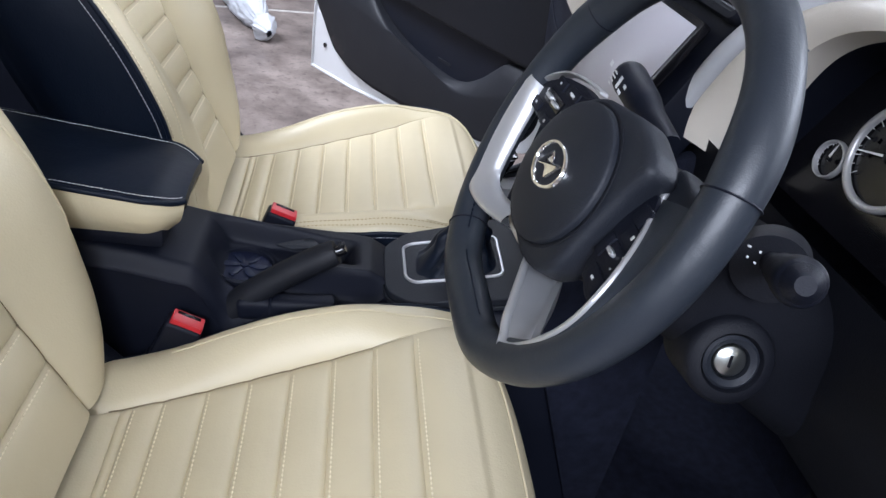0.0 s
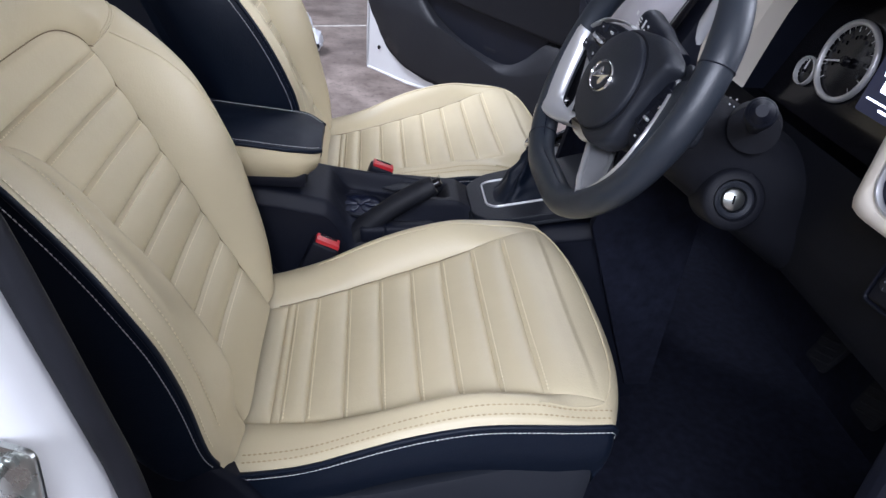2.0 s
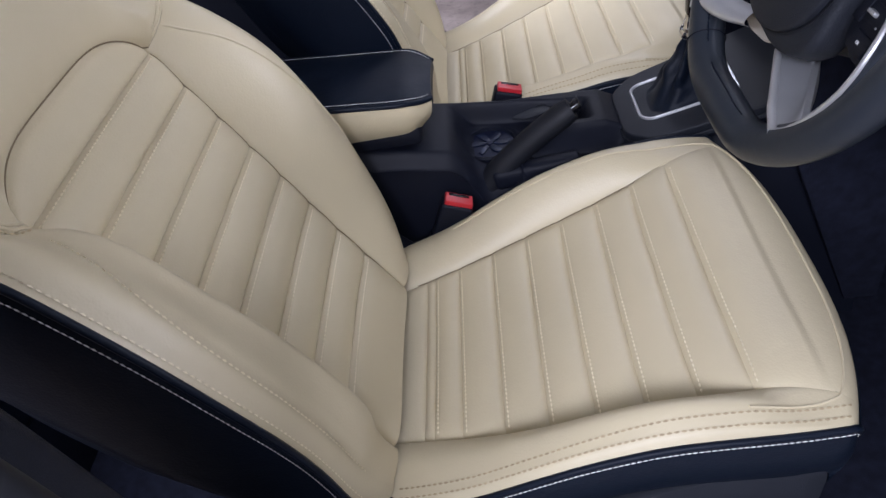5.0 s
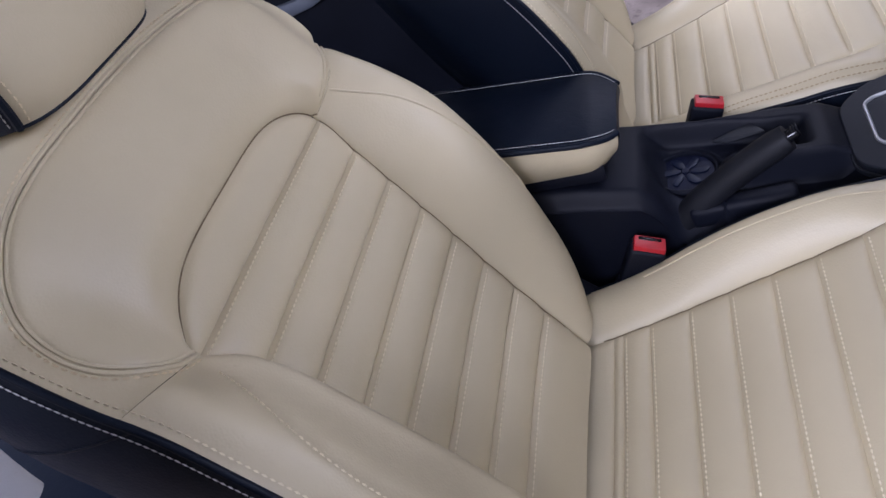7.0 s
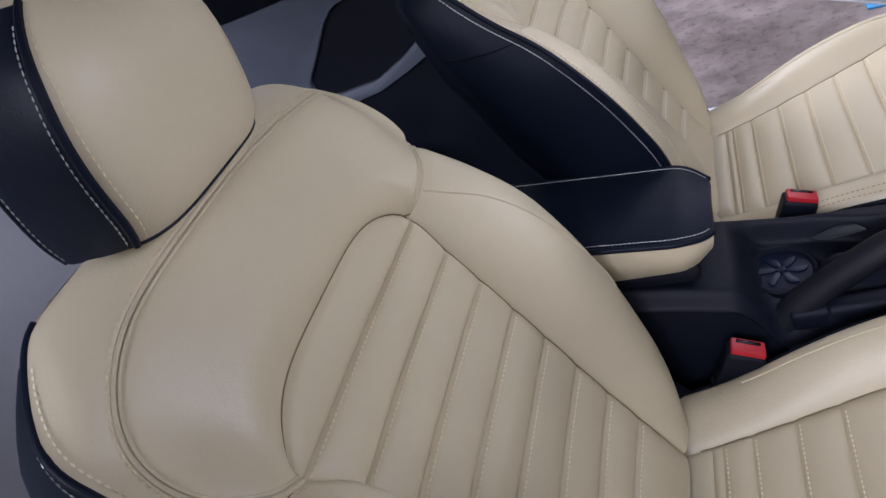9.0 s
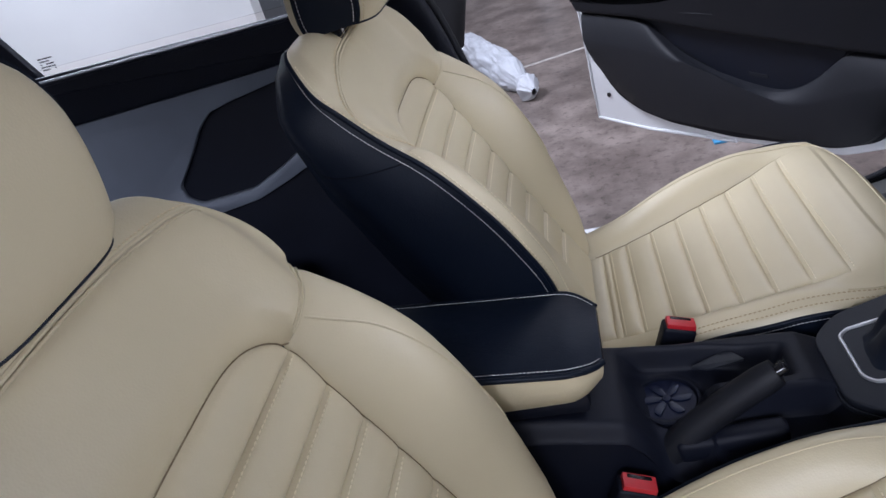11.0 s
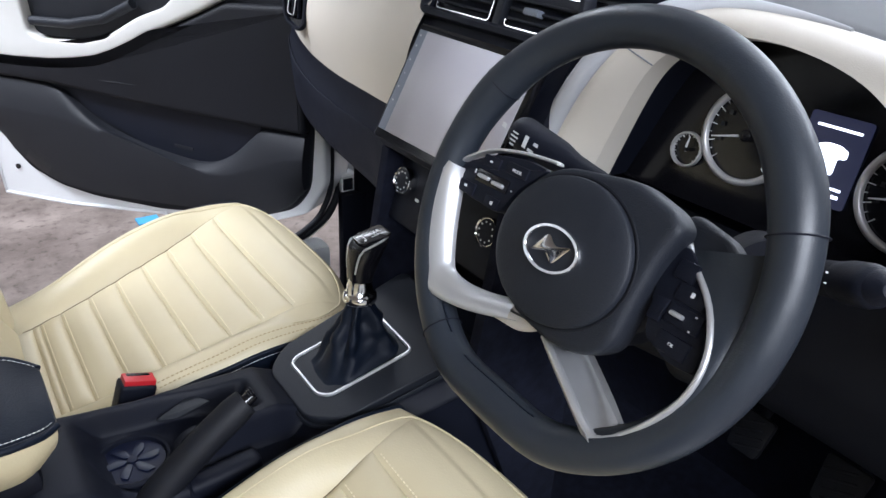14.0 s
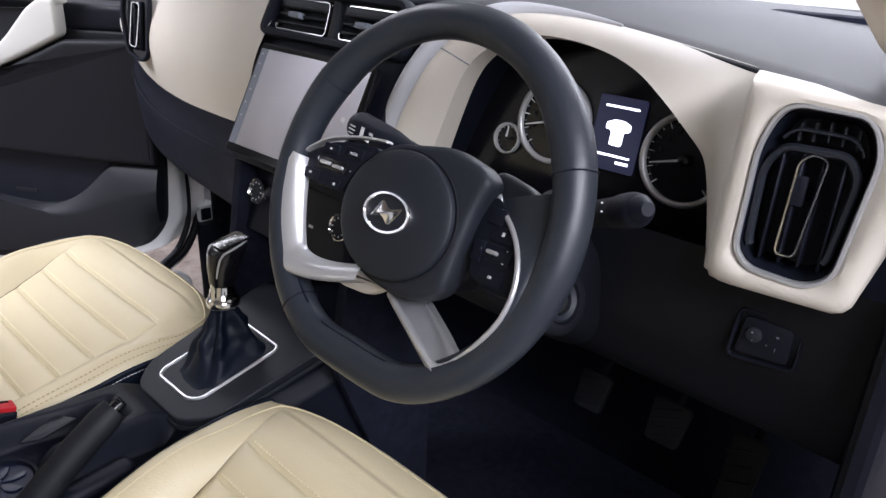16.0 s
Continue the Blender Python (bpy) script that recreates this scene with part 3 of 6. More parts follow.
        part("bolster_seam", tube([back(h, sg * (seam_at(h, sg) + fold(h) * (edge_at(h, sg) - seam_at(h, sg))), 0.0002) for h in [0.06 + (0.34 if sg < 0 else 0.348) * i / 60 for i in range(61)]], 0.0015, 6), CREAM, rest, "cream seam along the bolster")
        for up in ((0.0040, 0.0095) if sg > 0 else ()):
            part("wing_seam", tube([back(arch(y) + up, sg * y, 0.0002) for y in [0.171 + 0.083 * i / 24 for i in range(25)]], 0.0015, 6), CREAM, rest, "one of two cream welts between wing and shoulder")
    # two welts and a thread row round the shoulder panel
    line = resample([(h, y, 0) for h, y in INSERT_ALL], 0.005)
    for _ in range(4):
        line = [line[0]] + [(line[i - 1] + line[i] * 2 + line[i + 1]) / 4 for i in range(1, len(line) - 1)] + [line[-1]]

    def beside(off):
        out = []
        for i, q in enumerate(line):
            d = line[min(i + 1, len(line) - 1)] - line[max(i - 1, 0)]
            nrm = Vector((d.y, -d.x, 0)).normalized()
            if nrm.x * (q.x - 0.48) + nrm.y * q.y < 0:
                nrm = -nrm
            out.append(q + nrm * off)
        return out
    for off, r in ((-0.0019, 0.0017), (0.0024, 0.0022)):
        part("shoulder_bead", tube([back(q.x, q.y, 0.0010) for q in beside(off)], r, 7), CREAM, rest, "cream welt in the shoulder seam")
    bm = bmesh.new()
    stitches(bm, [back(q.x, q.y, 0.0012) for q in beside(0.0072)], 0.0066, 0.0048, 0.0013)
    part("stitching", bm, TAN_THREAD, rest, "tan thread row round the shoulder panel", kind="stuff")
    bm = bmesh.new()
    for q in BACK_ROWS:
        w0, w1 = seam_at(q, -1) - 0.006, seam_at(q, 1) - 0.006
        stitches(bm, [back(q - 0.0045, -w0 + (w0 + w1) * i / 40, 0.0006) for i in range(41)], 0.0064, 0.0050, 0.0012)
    part("stitching", bm, CREAM_THREAD, rest, "cream thread rows on the ribs", kind="stuff")

    def shell(u, v):
        h = -0.09 + 0.716 * u
        hh = min(h, 0.625)
        k = 2 * v - 1
        e = edge_at(hh, k)
        a = abs(k)
        front = back_out(hh, e if k > 0 else -e) - 0.002
        deep = interp(h, [(-0.03, 0.10), (0.1, 0.125), (0.3, 0.128), (0.45, 0.122), (0.57, 0.092), (0.626, 0.055)])
        if a > 0.45:
            t = (1 - a) / 0.55
            y = e + (0.001 + 0.013 * smoothstep((h - 0.24) / 0.20) - (0.010 * smoothstep((h - 0.50) / 0.07) if k < 0 else 0.0)) * math.sin(math.pi * min(1, t * 1.1)) - 0.03 * smoothstep((t - 0.6) / 0.4)
            o = front - (front + deep * 0.86) * t
        else:
            t = (0.45 - a) / 0.45
            y = (e - 0.03) * (a / 0.45)
            o = -deep * (0.86 + 0.14 * smoothstep(t * 2))
        return backc(h, y if k > 0 else -y, o)
    part("back_cover", finish(patch(shell, even(50), even(60))), BLACK_LEATHER, rest, "black leatherette sides and rear")
    bm = bmesh.new()
    stitches(bm, [shell((h + 0.09) / 0.716, 0.014 + 0.005 * smoothstep((h - 0.44) / 0.08)) + Vector((0, -0.0014, 0)) for h in run if h < 0.618], 0.0056, 0.0047, 0.0008)
    part("stitching", bm, WHITE_THREAD, rest, "white thread row", kind="stuff")
    for sg in (1, -1):
        part("cover_seam", tube([shell((0.515 + 0.060 * i / 14) / 0.716, 0.5 + sg * (0.5 - 0.20 * i / 14)) + Vector((0, sg * 0.0004, 0)) for i in range(15)], 0.0011, 5), BLACK_PLASTIC, rest)

    def cap(u, v):
        k = 2 * v - 1
        y = k * edge_at(0.626, 1)
        o0 = back_out(0.626, y)
        o = o0 - (o0 + 0.05) * u
        return backc(0.626 - 0.030 * u * u, y * (1 - 0.1 * u), o)
    part("top_edge", finish(patch(cap, even(8), even(24))), BLACK_LEATHER, rest, "black leatherette behind the top seam")

    # headrest
    rests = part("headrest", headrest_block(), CREAM, seat, "cream headrest front")
    part("bottom_seam", tube([head_pt(0.0, math.cos(q), math.sin(q)) for q in [2 * math.pi * i / 60 for i in range(60)]], 0.0016, 6, closed=True), BLACK_LEATHER, rests, "black seam round the headrest bottom")
    for sg in (1, -1):
        part("headrest_side", headrest_side(sg), BLACK_LEATHER, rests, "black side band edged with white thread")
        bm = bmesh.new()
        for edge in ((0.07, 0.93) if sg < 0 else (0.07,)):
            stitches(bm, [head_side(a, edge, sg, 0.0006) for a in [0.02 + 0.94 * i / 50 for i in range(51)]], 0.0056, 0.0044, 0.0008)
        part("stitching", bm, WHITE_THREAD, rests, "white thread rows", kind="stuff")
        bm = bmesh.new()
        stitches(bm, [head_pt(a, 0.56, sg * 0.828) for a in [0.02 + 0.94 * i / 50 for i in range(51)]], 0.0064, 0.0046, 0.0014)
        if sg < 0:
            part("stitching", bm, TAN_THREAD, rests, "tan thread row", kind="stuff")
        for edge in (0.0, 1.0):
            part("piping", tube([head_side(a, edge, sg, -0.0004) for a in even(40)], 0.0022 + 0.0012 * edge, 6), BLACK_LEATHER, rests)
        part("headrest_post", tube([HEAD_O + Vector((0, sg * 0.062, -0.116)), HEAD_O + Vector((0, sg * 0.062, 0.03))], 0.006, 10), CHROME, rests, "chrome post")
    part("post_guide", box((0.046, 0.17, 0.022), (0, 0, 0), 0.006, 3, m=axes(HEAD_O + Vector((-0.018, 0, -0.030)), (0.97, 0, 0.25), (0, 1, 0))), BLACK_PLASTIC, seat, "black plastic headrest collar")
    return seat


HEAD_O = Vector((-0.593, 0, 1.233))
HEAD_UP, HEAD_FORE = Vector((0.095, 0, 0.9955)), Vector((0.9955, 0, -0.095))
HEAD_T = smooth_table([(0.0, 0.056), (0.06, 0.062), (0.15, 0.067), (0.5, 0.065), (0.7, 0.061), (0.85, 0.051), (0.95, 0.036), (1.0, 0.022)])
HEAD_W = smooth_table([(0.0, 0.097), (0.10, 0.101), (0.35, 0.106), (0.55, 0.104), (0.7, 0.097), (0.85, 0.084), (0.95, 0.064), (1.0, 0.046)])


def head_at(a, o, y):
    return HEAD_O + HEAD_UP * (0.167 * a - 0.008 - 0.16 * max(0.0, 0.03 - o) * (1 - a) ** 3) + HEAD_FORE * o + Vector((0, y, 0))


def head_pt(a, c, s):
    """The headrest's surface at height a in the direction c forward, s across."""
    w, th = interp(a, HEAD_W), interp(a, HEAD_T)
    r = math.hypot(c, s)
    c, s = c / r, s / r
    o = th * (abs(c) ** 0.45) * (1 if c >= 0 else -1) * (1.0 + 0.10 * (1 - s * s) * (1 if c > 0 else 0.3))
    y = w * (abs(s) ** 0.45) * (1 if s >= 0 else -1)
    return head_at(a, o, y)


def headrest_block():
    bm = patch(lambda u, v: head_pt(u, math.cos(2 * math.pi * v), math.sin(2 * math.pi * v)), ends(26), [i / 56 for i in range(56)], close=True)
    bm.verts.ensure_lookup_table()
    bm.faces.new(bm.verts[:56][::-1])
    bm.faces.new(bm.verts[-56:])
    return finish(bm)


def head_side(u, v, sg, out=0.0):
    w, th = interp(u, HEAD_W), interp(u, HEAD_T)
    return head_at(u, th * (-0.66 + 1.34 * v), sg * (w + 0.0020 + out - 0.004 * (2 * v - 1) ** 4))


def headrest_side(sg):
    return finish(patch(lambda u, v: head_side(u, v, sg), even(24), even(10)))


front_seat("cream ribbed leatherette driver's seat with black stitched sides")
SAG[0] = 0.026
passenger_seat = front_seat("cream ribbed leatherette passenger seat, backrest upright, headrest raised")
SAG[0] = 0.0
passenger_seat.matrix_world = pose(0.058, 0.7125, 0)
# the passenger's backrest stands more upright, its headrest is pulled up
HINGE = Matrix.Translation((-0.27, 0, 0.62))
UPRIGHT = HINGE @ pose(0, 0, 0, 0, 2.4, 0) @ HINGE.inverted()
for child in passenger_seat.children:
    if child.name.startswith("backrest"):
        child.matrix_basis = UPRIGHT
    if child.name.startswith(("headrest", "post_guide")):
        child.matrix_basis = Matrix.Translation((0.052, 0, 0.008))


# ---- centre console ----
CY = 0.3575


def sheet(rows, bm=None, close=False):
    """Quads between equal-length rows of points."""
    bm = bm or bmesh.new()
    vs = [[bm.verts.new(p) for p in r] for r in rows]
    for a, b in zip(vs, vs[1:]):
        n = len(a)
        for i in range(n if close else n - 1):
            bm.faces.new((a[i], a[(i + 1) % n], b[(i + 1) % n], b[i]))
    return bm


def solid(bm, t):
    """Gives a sheet a thickness."""
    bmesh.ops.recalc_face_normals(bm, faces=bm.faces)
    bmesh.ops.solidify(bm, geom=bm.faces[:], thickness=t)
    return bm


def console():
    body = thing("centre_console", "black grained plastic centre console between the seats", "console")
    # long tub: sides, rim and recess for cup and brake lever
    def section(x):
        top = interp(x, [(-0.52, 0.780), (-0.34, 0.778), (-0.26, 0.770), (-0.18, 0.757), (-0.10, 0.747), (0.05, 0.742), (0.09, 0.722), (0.12, 0.716), (0.26, 0.745), (0.40, 0.79)])
        half = interp(x, [(-0.52, 0.085), (-0.20, 0.088), (0.0, 0.092), (0.08, 0.088), (0.16, 0.10), (0.30, 0.12), (0.42, 0.13)])
        return top, half

    def deep(x, y):
        """How far the tub sinks below its rim."""
        fx = smoothstep((x + 0.190) / 0.045) * (1 - smoothstep((x - 0.010) / 0.025))
        gap = smoothstep((x + 0.170) / 0.04) * (1 - smoothstep((x + 0.045) / 0.06)) if y < 0 else 0.0
        narrow = 0.014 * smoothstep((x + 0.09) / 0.09)
        tub = 1 - smoothstep((y - 0.054 + narrow) / 0.014)
        if y < 0:
            tub = 1 - smoothstep((-y - 0.003) / 0.010) * smoothstep((x + 0.11) / 0.05)
        # beyond a thin rim the driver's side drops to a lower shelf
        shelf = smoothstep((-y - 0.022) / 0.012) * smoothstep((x + 0.11) / 0.05) * (1 - smoothstep((x - 0.050) / 0.05))
        fy = max(tub if y > -0.022 else tub * (1 - smoothstep((x + 0.11) / 0.05)), gap * (1 - smoothstep((x + 0.11) / 0.05)))
        bowl = 0.010 * (1 - smoothstep((math.hypot(x + 0.127, y - 0.003) - 0.040) / 0.010))
        return max((0.034 + 0.034 * gap * smoothstep((-y - 0.025) / 0.06)) * fx * fy, 0.050 * shelf) + bowl

    def top_at(u, v):
        x = -0.52 + 0.94 * u
        t, h = section(x)
        y = (2 * v - 1) * h
        round_off = 0.024 * smoothstep((abs(y) / h - 0.72) / 0.28) ** 2
        return Vector((x, CY + y, t - deep(x, y) - round_off))
    part("console_top", finish(patch(top_at, even(170), even(84))), BLACK_PLASTIC, body, "black tub with a cup recess")
    for sg in (1, -1):
        def side_at(u, v):
            x = -0.52 + 0.94 * u
            t, h = section(x)
            swell = 0.016 * math.exp(-((v - 0.30) / 0.10) ** 2) * smoothstep((x + 0.12) / 0.05) * (1 - smoothstep((x - 0.20) / 0.1))
            drop = deep(x, sg * h)
            return Vector((x, CY + sg * (h + 0.012 * v + swell), t - drop - 0.024 - (t - drop - 0.41) * v))
        part("console_side", finish(patch(side_at, even(60), even(20))), BLACK_PLASTIC, body)
    part("console_rear", box((0.02, 0.17, 0.36), (-0.53, CY, 0.58), 0.006), BLACK_PLASTIC, body)
    # side pocket ledge beside the driver's cushion
    part("side_pocket", box((0.135, 0.030, 0.034), (-0.012, CY - 0.064, 0.700), 0.012, 4, m=pose(0, 0, 0, 0, -4, 0)), BLACK_PLASTIC, body, "charcoal ledge on the console side")

    # gear surround
    tilt = axes((0.075, CY, 0.719), (0.968, 0, 0.25), (0, 1, 0))
    ol = rounded([(0, -0.055), (0.035, -0.092), (0.24, -0.112), (0.26, 0.112), (0.035, 0.092), (0, 0.06)], 0.018)
    plate = part("gear_surround", prism(ol, 0.016, tilt, 0.003, 3), DARK_PLASTIC, body, "raised black plate round the gear lever")
    part("surround_groove", frame_bar([(x * 1.012 - 0.002, y * 1.03) for x, y in ol], 0.004, 0.006, tilt), DARK_PLASTIC, plate)
    ring = rounded([(0.030, -0.030), (0.042, -0.046), (0.168, -0.052), (0.172, 0.052), (0.042, 0.056), (0.030, 0.048)], 0.012)
    part("boot_ring", frame_bar(ring, 0.0046, 0.006, tilt @ pose(0, 0, 0.013)), SATIN, plate, "satin silver ring round the boot")
    # pleated boot
    knob_at = Vector((0.183, CY + 0.003, 0.850))

    def boot(u, v):
        q = 2 * math.pi * v
        c, s = math.cos(q), math.sin(q)
        bx, by = 0.101 + 0.064 * (abs(c) ** 0.5) * (1 if c > 0 else -1), 0.047 * (abs(s) ** 0.5) * (1 if s > 0 else -1)
        low = tilt @ Vector((bx, by, 0.014))
        top = knob_at + Vector((0.014 * c, 0.014 * s, -0.004))
        p = low.lerp(top, u ** 0.55)
        p.z = low.z + (top.z - low.z) * u ** 0.95
        fold = 0.0065 * math.sin(6 * q + 3 * u) * math.sin(math.pi * u) + 0.006 * noise.noise((c * 2.1, s * 2.1, u * 5)) * math.sin(math.pi * u)
        d = Vector((c, s, 0.2))
        sag = -0.012 * math.sin(math.pi * min(1, u * 1.2)) * (1 - u)
        return p + d * (fold - sag * 0.2)
    part("boot", finish(patch(boot, even(26), [i / 72 for i in range(72)], close=True)), BLACK_LEATHER, plate, "creased black leatherette boot")
    # boards under the cup and the thin flap beside the lever
    part("cup_ring", lathe([(0.041, 0), (0.0445, 0.003), (0.043, 0.007), (0.040, 0.006), (0.039, -0.004)], 36, pose(-0.127, CY + 0.003, 0.710)), BLACK_PLASTIC, body)
    flap = prism(rounded([(0.010, 0.010), (0.058, 0.012), (0.042, 0.038), (-0.012, 0.022)], 0.004, 3), 0.003, axes((-0.075, CY + 0.018, 0.728), (1, 0.1, 0.08), (-0.1, 1, 0.1)), 0.001)
    part("cup_flap", flap, DARK_PLASTIC, body, "thin charcoal cup divider")
    return body


console()


def vent_disc():
    """Round mat with a six-armed swirl lying in the cup recess."""
    ob = thing("cup_mat", "round blue-black cup mat with a swirl of petals", "cup mat")
    m = pose(-0.127, CY + 0.004, 0.708) @ Matrix.Diagonal((1.14, 1.14, 1.0, 1))
    part("mat_base", lathe([(0.032, 0), (0.034, 0.002), (0.033, 0.004), (0.0305, 0.0042)], 36, m), CUP_BLUE, ob)
    for k in range(6):
        q = math.radians(60 * k)
        petal = rounded([(0.004, -0.002), (0.016, -0.007), (0.026, -0.005), (0.029, 0.004), (0.018, 0.004), (0.008, 0.003)], 0.003, 3)
        part("petal", prism(petal, 0.002, m @ pose(0, 0, 0.0043, 0, 0, math.degrees(q)), 0.0006), CUP_SILVER, ob, "shiny raised petal")
    part("hub", lathe([(0.0055, 0.004), (0.005, 0.0075), (0.001, 0.008)], 16, m), CUP_BLUE, ob)
    return ob


CUP_BLUE = material("blue_black_rubber", (0.0060, 0.0085, 0.0240, 1), 0.5, spec=0.2, var=0.2, scale=60)
CUP_SILVER = material("dull_foil", (0.0065, 0.0105, 0.0280, 1), 0.38, spec=0.25, var=0.2, scale=60)
vent_disc()


def gear_knob():
    ob = thing("gear_lever", "gloss black gear lever with satin trim and chrome collar", "gear lever")
    base = Vector((0.183, CY + 0.003, 0.850))
    part("collar", lathe([(0.0215, 0.0), (0.0232, 0.003), (0.0232, 0.009), (0.0205, 0.013), (0.0178, 0.015), (0.0172, 0.024), (0.0155, 0.026), (0.0155, 0.036)], 28, Matrix.Translation(base - Vector((0, 0, 0.006)))), CHROME, ob, "chrome collar")
    up = pose(base.x, base.y, base.z + 0.026, 0, 8, 0) @ Matrix.Diagonal((0.86, 0.9, 0.76, 1))

    def body(u, v):
        q = 2 * math.pi * v
        c, s = math.cos(q), math.sin(q)
        rx = interp(u, [(0, 0.018), (0.25, 0.021), (0.6, 0.025), (0.85, 0.028), (0.95, 0.027), (1, 0.022)])
        ry = interp(u, [(0, 0.017), (0.3, 0.019), (0.6, 0.022), (0.85, 0.023), (0.95, 0.021), (1, 0.016)])
        x = rx * (abs(c) ** 0.7) * (1 if c > 0 else -1) + 0.010 * u * u
        y = ry * (abs(s) ** 0.7) * (1 if s > 0 else -1)
        return up @ Vector((x, y, 0.078 * u + 0.010 * u * c))
    bm = patch(body, even(20), [i / 40 for i in range(40)], close=True)
    bm.verts.ensure_lookup_table()
    bm.faces.new(bm.verts[:40][::-1])
    part("grip", finish(bm), GLOSS_BLACK, ob, "gloss black grip")
    top = axes(up @ Vector((0.010, 0, 0.0785)), up.to_3x3() @ Vector((1, 0, 0.36)), (0, 1, 0))
    part("shift_plate", prism(rounded([(-0.021, -0.015), (0.024, -0.017), (0.024, 0.017), (-0.021, 0.015)], 0.008), 0.003, top, 0.001), GLOSS_BLACK, ob)
    bm = bmesh.new()
    bars(bm, [(-0.010, 0.006, 0.016, 0.0012), (-0.010, 0, 0.0012, 0.014), (0.004, 0.006, 0.010, 0.0012), (0.004, -0.006, 0.010, 0.0012), (0.004, 0, 0.0012, 0.013), (0.012, 0.004, 0.003, 0.004), (-0.012, -0.008, 0.003, 0.003)], top @ pose(0, 0, 0.003))
    part("shift_pattern", bm, WHITE_MARK, ob, "pale shift diagram", smooth=False)
    for sg in (1, -1):
        line = [up @ Vector((x, sg * y, z)) for x, y, z in ((-0.0165, 0.0120, 0.018), (-0.0175, 0.0145, 0.036), (-0.0165, 0.0175, 0.054), (-0.0120, 0.0205, 0.066), (0.002, 0.0222, 0.0735), (0.018, 0.0205, 0.0805), (0.030, 0.0150, 0.0840))]
        part("trim_strip", tube(line, 0.0016, 6), SATIN, ob, "satin silver strip")
    return ob


WHITE_MARK = material("pale_print", (0.62, 0.63, 0.64, 1), 0.5, var=0.05, scale=90)
gear_knob()


def handbrake():
    ob = thing("handbrake_lever", "black handbrake lever with a ribbed push button", "handbrake")
    pts = [Vector((-0.160, CY - 0.060, 0.634)), Vector((-0.146, CY - 0.058, 0.668)), Vector((-0.116, CY - 0.057, 0.704)), Vector((-0.078, CY - 0.056, 0.737)), Vector((-0.038, CY - 0.054, 0.766)), Vector((-0.002, CY - 0.052, 0.788))]
    fine = []
    for i in range(41):
        t = i / 40 * (len(pts) - 1)
        k = min(int(t), len(pts) - 2)
        fine.append(pts[k].lerp(pts[k + 1], t - k))
    for _ in range(12):
        fine = [fine[0]] + [(fine[i - 1] + fine[i] * 2 + fine[i + 1]) / 4 for i in range(1, len(fine) - 1)] + [fine[-1]]
    part("lever", tube(fine, lambda u: interp(u, [(0, 0.020), (0.3, 0.018), (0.6, 0.0165), (0.92, 0.0165), (1, 0.0145)]), 18, squash=1.15), RUBBER, ob)
    d = (fine[-1] - fine[-6]).normalized()
    part("button", lathe([(0.008, -0.004), (0.008, 0.010), (0.0065, 0.013)], 18, axes(fine[-1], d.orthogonal(), d.cross(d.orthogonal()))), GLOSS_BLACK, ob, "ribbed black push button")
    for k in range(3):
        part("button_rib", box((0.0014, 0.012, 0.004), m=axes(fine[-1] + d * (0.004 + 0.003 * k) + Vector((0, 0, 0.008)), d, (0, 1, 0)), bevel=0.0004, seg=1), GREY_PLASTIC, ob)
    return ob


handbrake()


def armrest():
    ob = thing("armrest", "padded centre armrest with black stitched lid and cream sides", "armrest")
    x0, x1 = -0.56, -0.197
    def prof(u, v):
        """Round section along its length."""
        x = x0 + (x1 - x0) * u
        q = 2 * v - 1
        half = 0.083 * (1 - 0.34 * max(0.0, (u - 0.84) / 0.16) ** 2.6)
        crown = 0.008 * (1 - q * q)
        droop = -0.006 * smoothstep((u - 0.9) / 0.1) + 0.030 * (1 - u)
        return Vector((x, CY + q * half, 0.850 + crown + droop))
    lid = part("lid", finish(patch(prof, even(40), even(20))), BLACK_LEATHER, ob, "black leatherette lid")
    for sg in (1, -1):
        def flank(u, v):
            p = prof(u, 1.0 if sg > 0 else 0.0)
            drop = interp(u, [(0, 0.095), (0.5, 0.084), (0.9, 0.066), (1.0, 0.050)]) * v
            return p + Vector((-0.014 * v * v * smoothstep((u - 0.9) / 0.1), sg * (0.006 * math.sin(math.pi * v) - 0.022 * v * v), -drop))
        part("side_pad", finish(patch(flank, even(36), even(14))), CREAM, ob, "cream leatherette side")
        line = [prof(i / 50, 1.0 if sg > 0 else 0.0) for i in range(51)]
        part("piping", tube([p + Vector((0, sg * 0.0012, -0.0018)) for p in line], 0.0040, 8), BLACK_LEATHER, ob)
        bm = bmesh.new()
        stitches(bm, [prof(i / 50, 0.5 + sg * 0.468) + Vector((0, 0, 0.0012)) for i in range(51)], 0.0052, 0.0045, 0.0006)
        part("stitching", bm, WHITE_THREAD, ob, "white thread row", kind="stuff")

    def nose(u, v):
        p = prof(1.0, v)
        return p + Vector((0.010 * math.sin(math.pi * u) - 0.022 * u, (CY - p.y) * 0.2 * u, -0.036 * u))
    part("nose", finish(patch(nose, even(8), even(20))), BLACK_LEATHER, ob)
    part("underside", box((0.33, 0.14, 0.03), (-0.385, CY, 0.790), 0.01), BLACK_PLASTIC, ob)
    return ob


armrest()


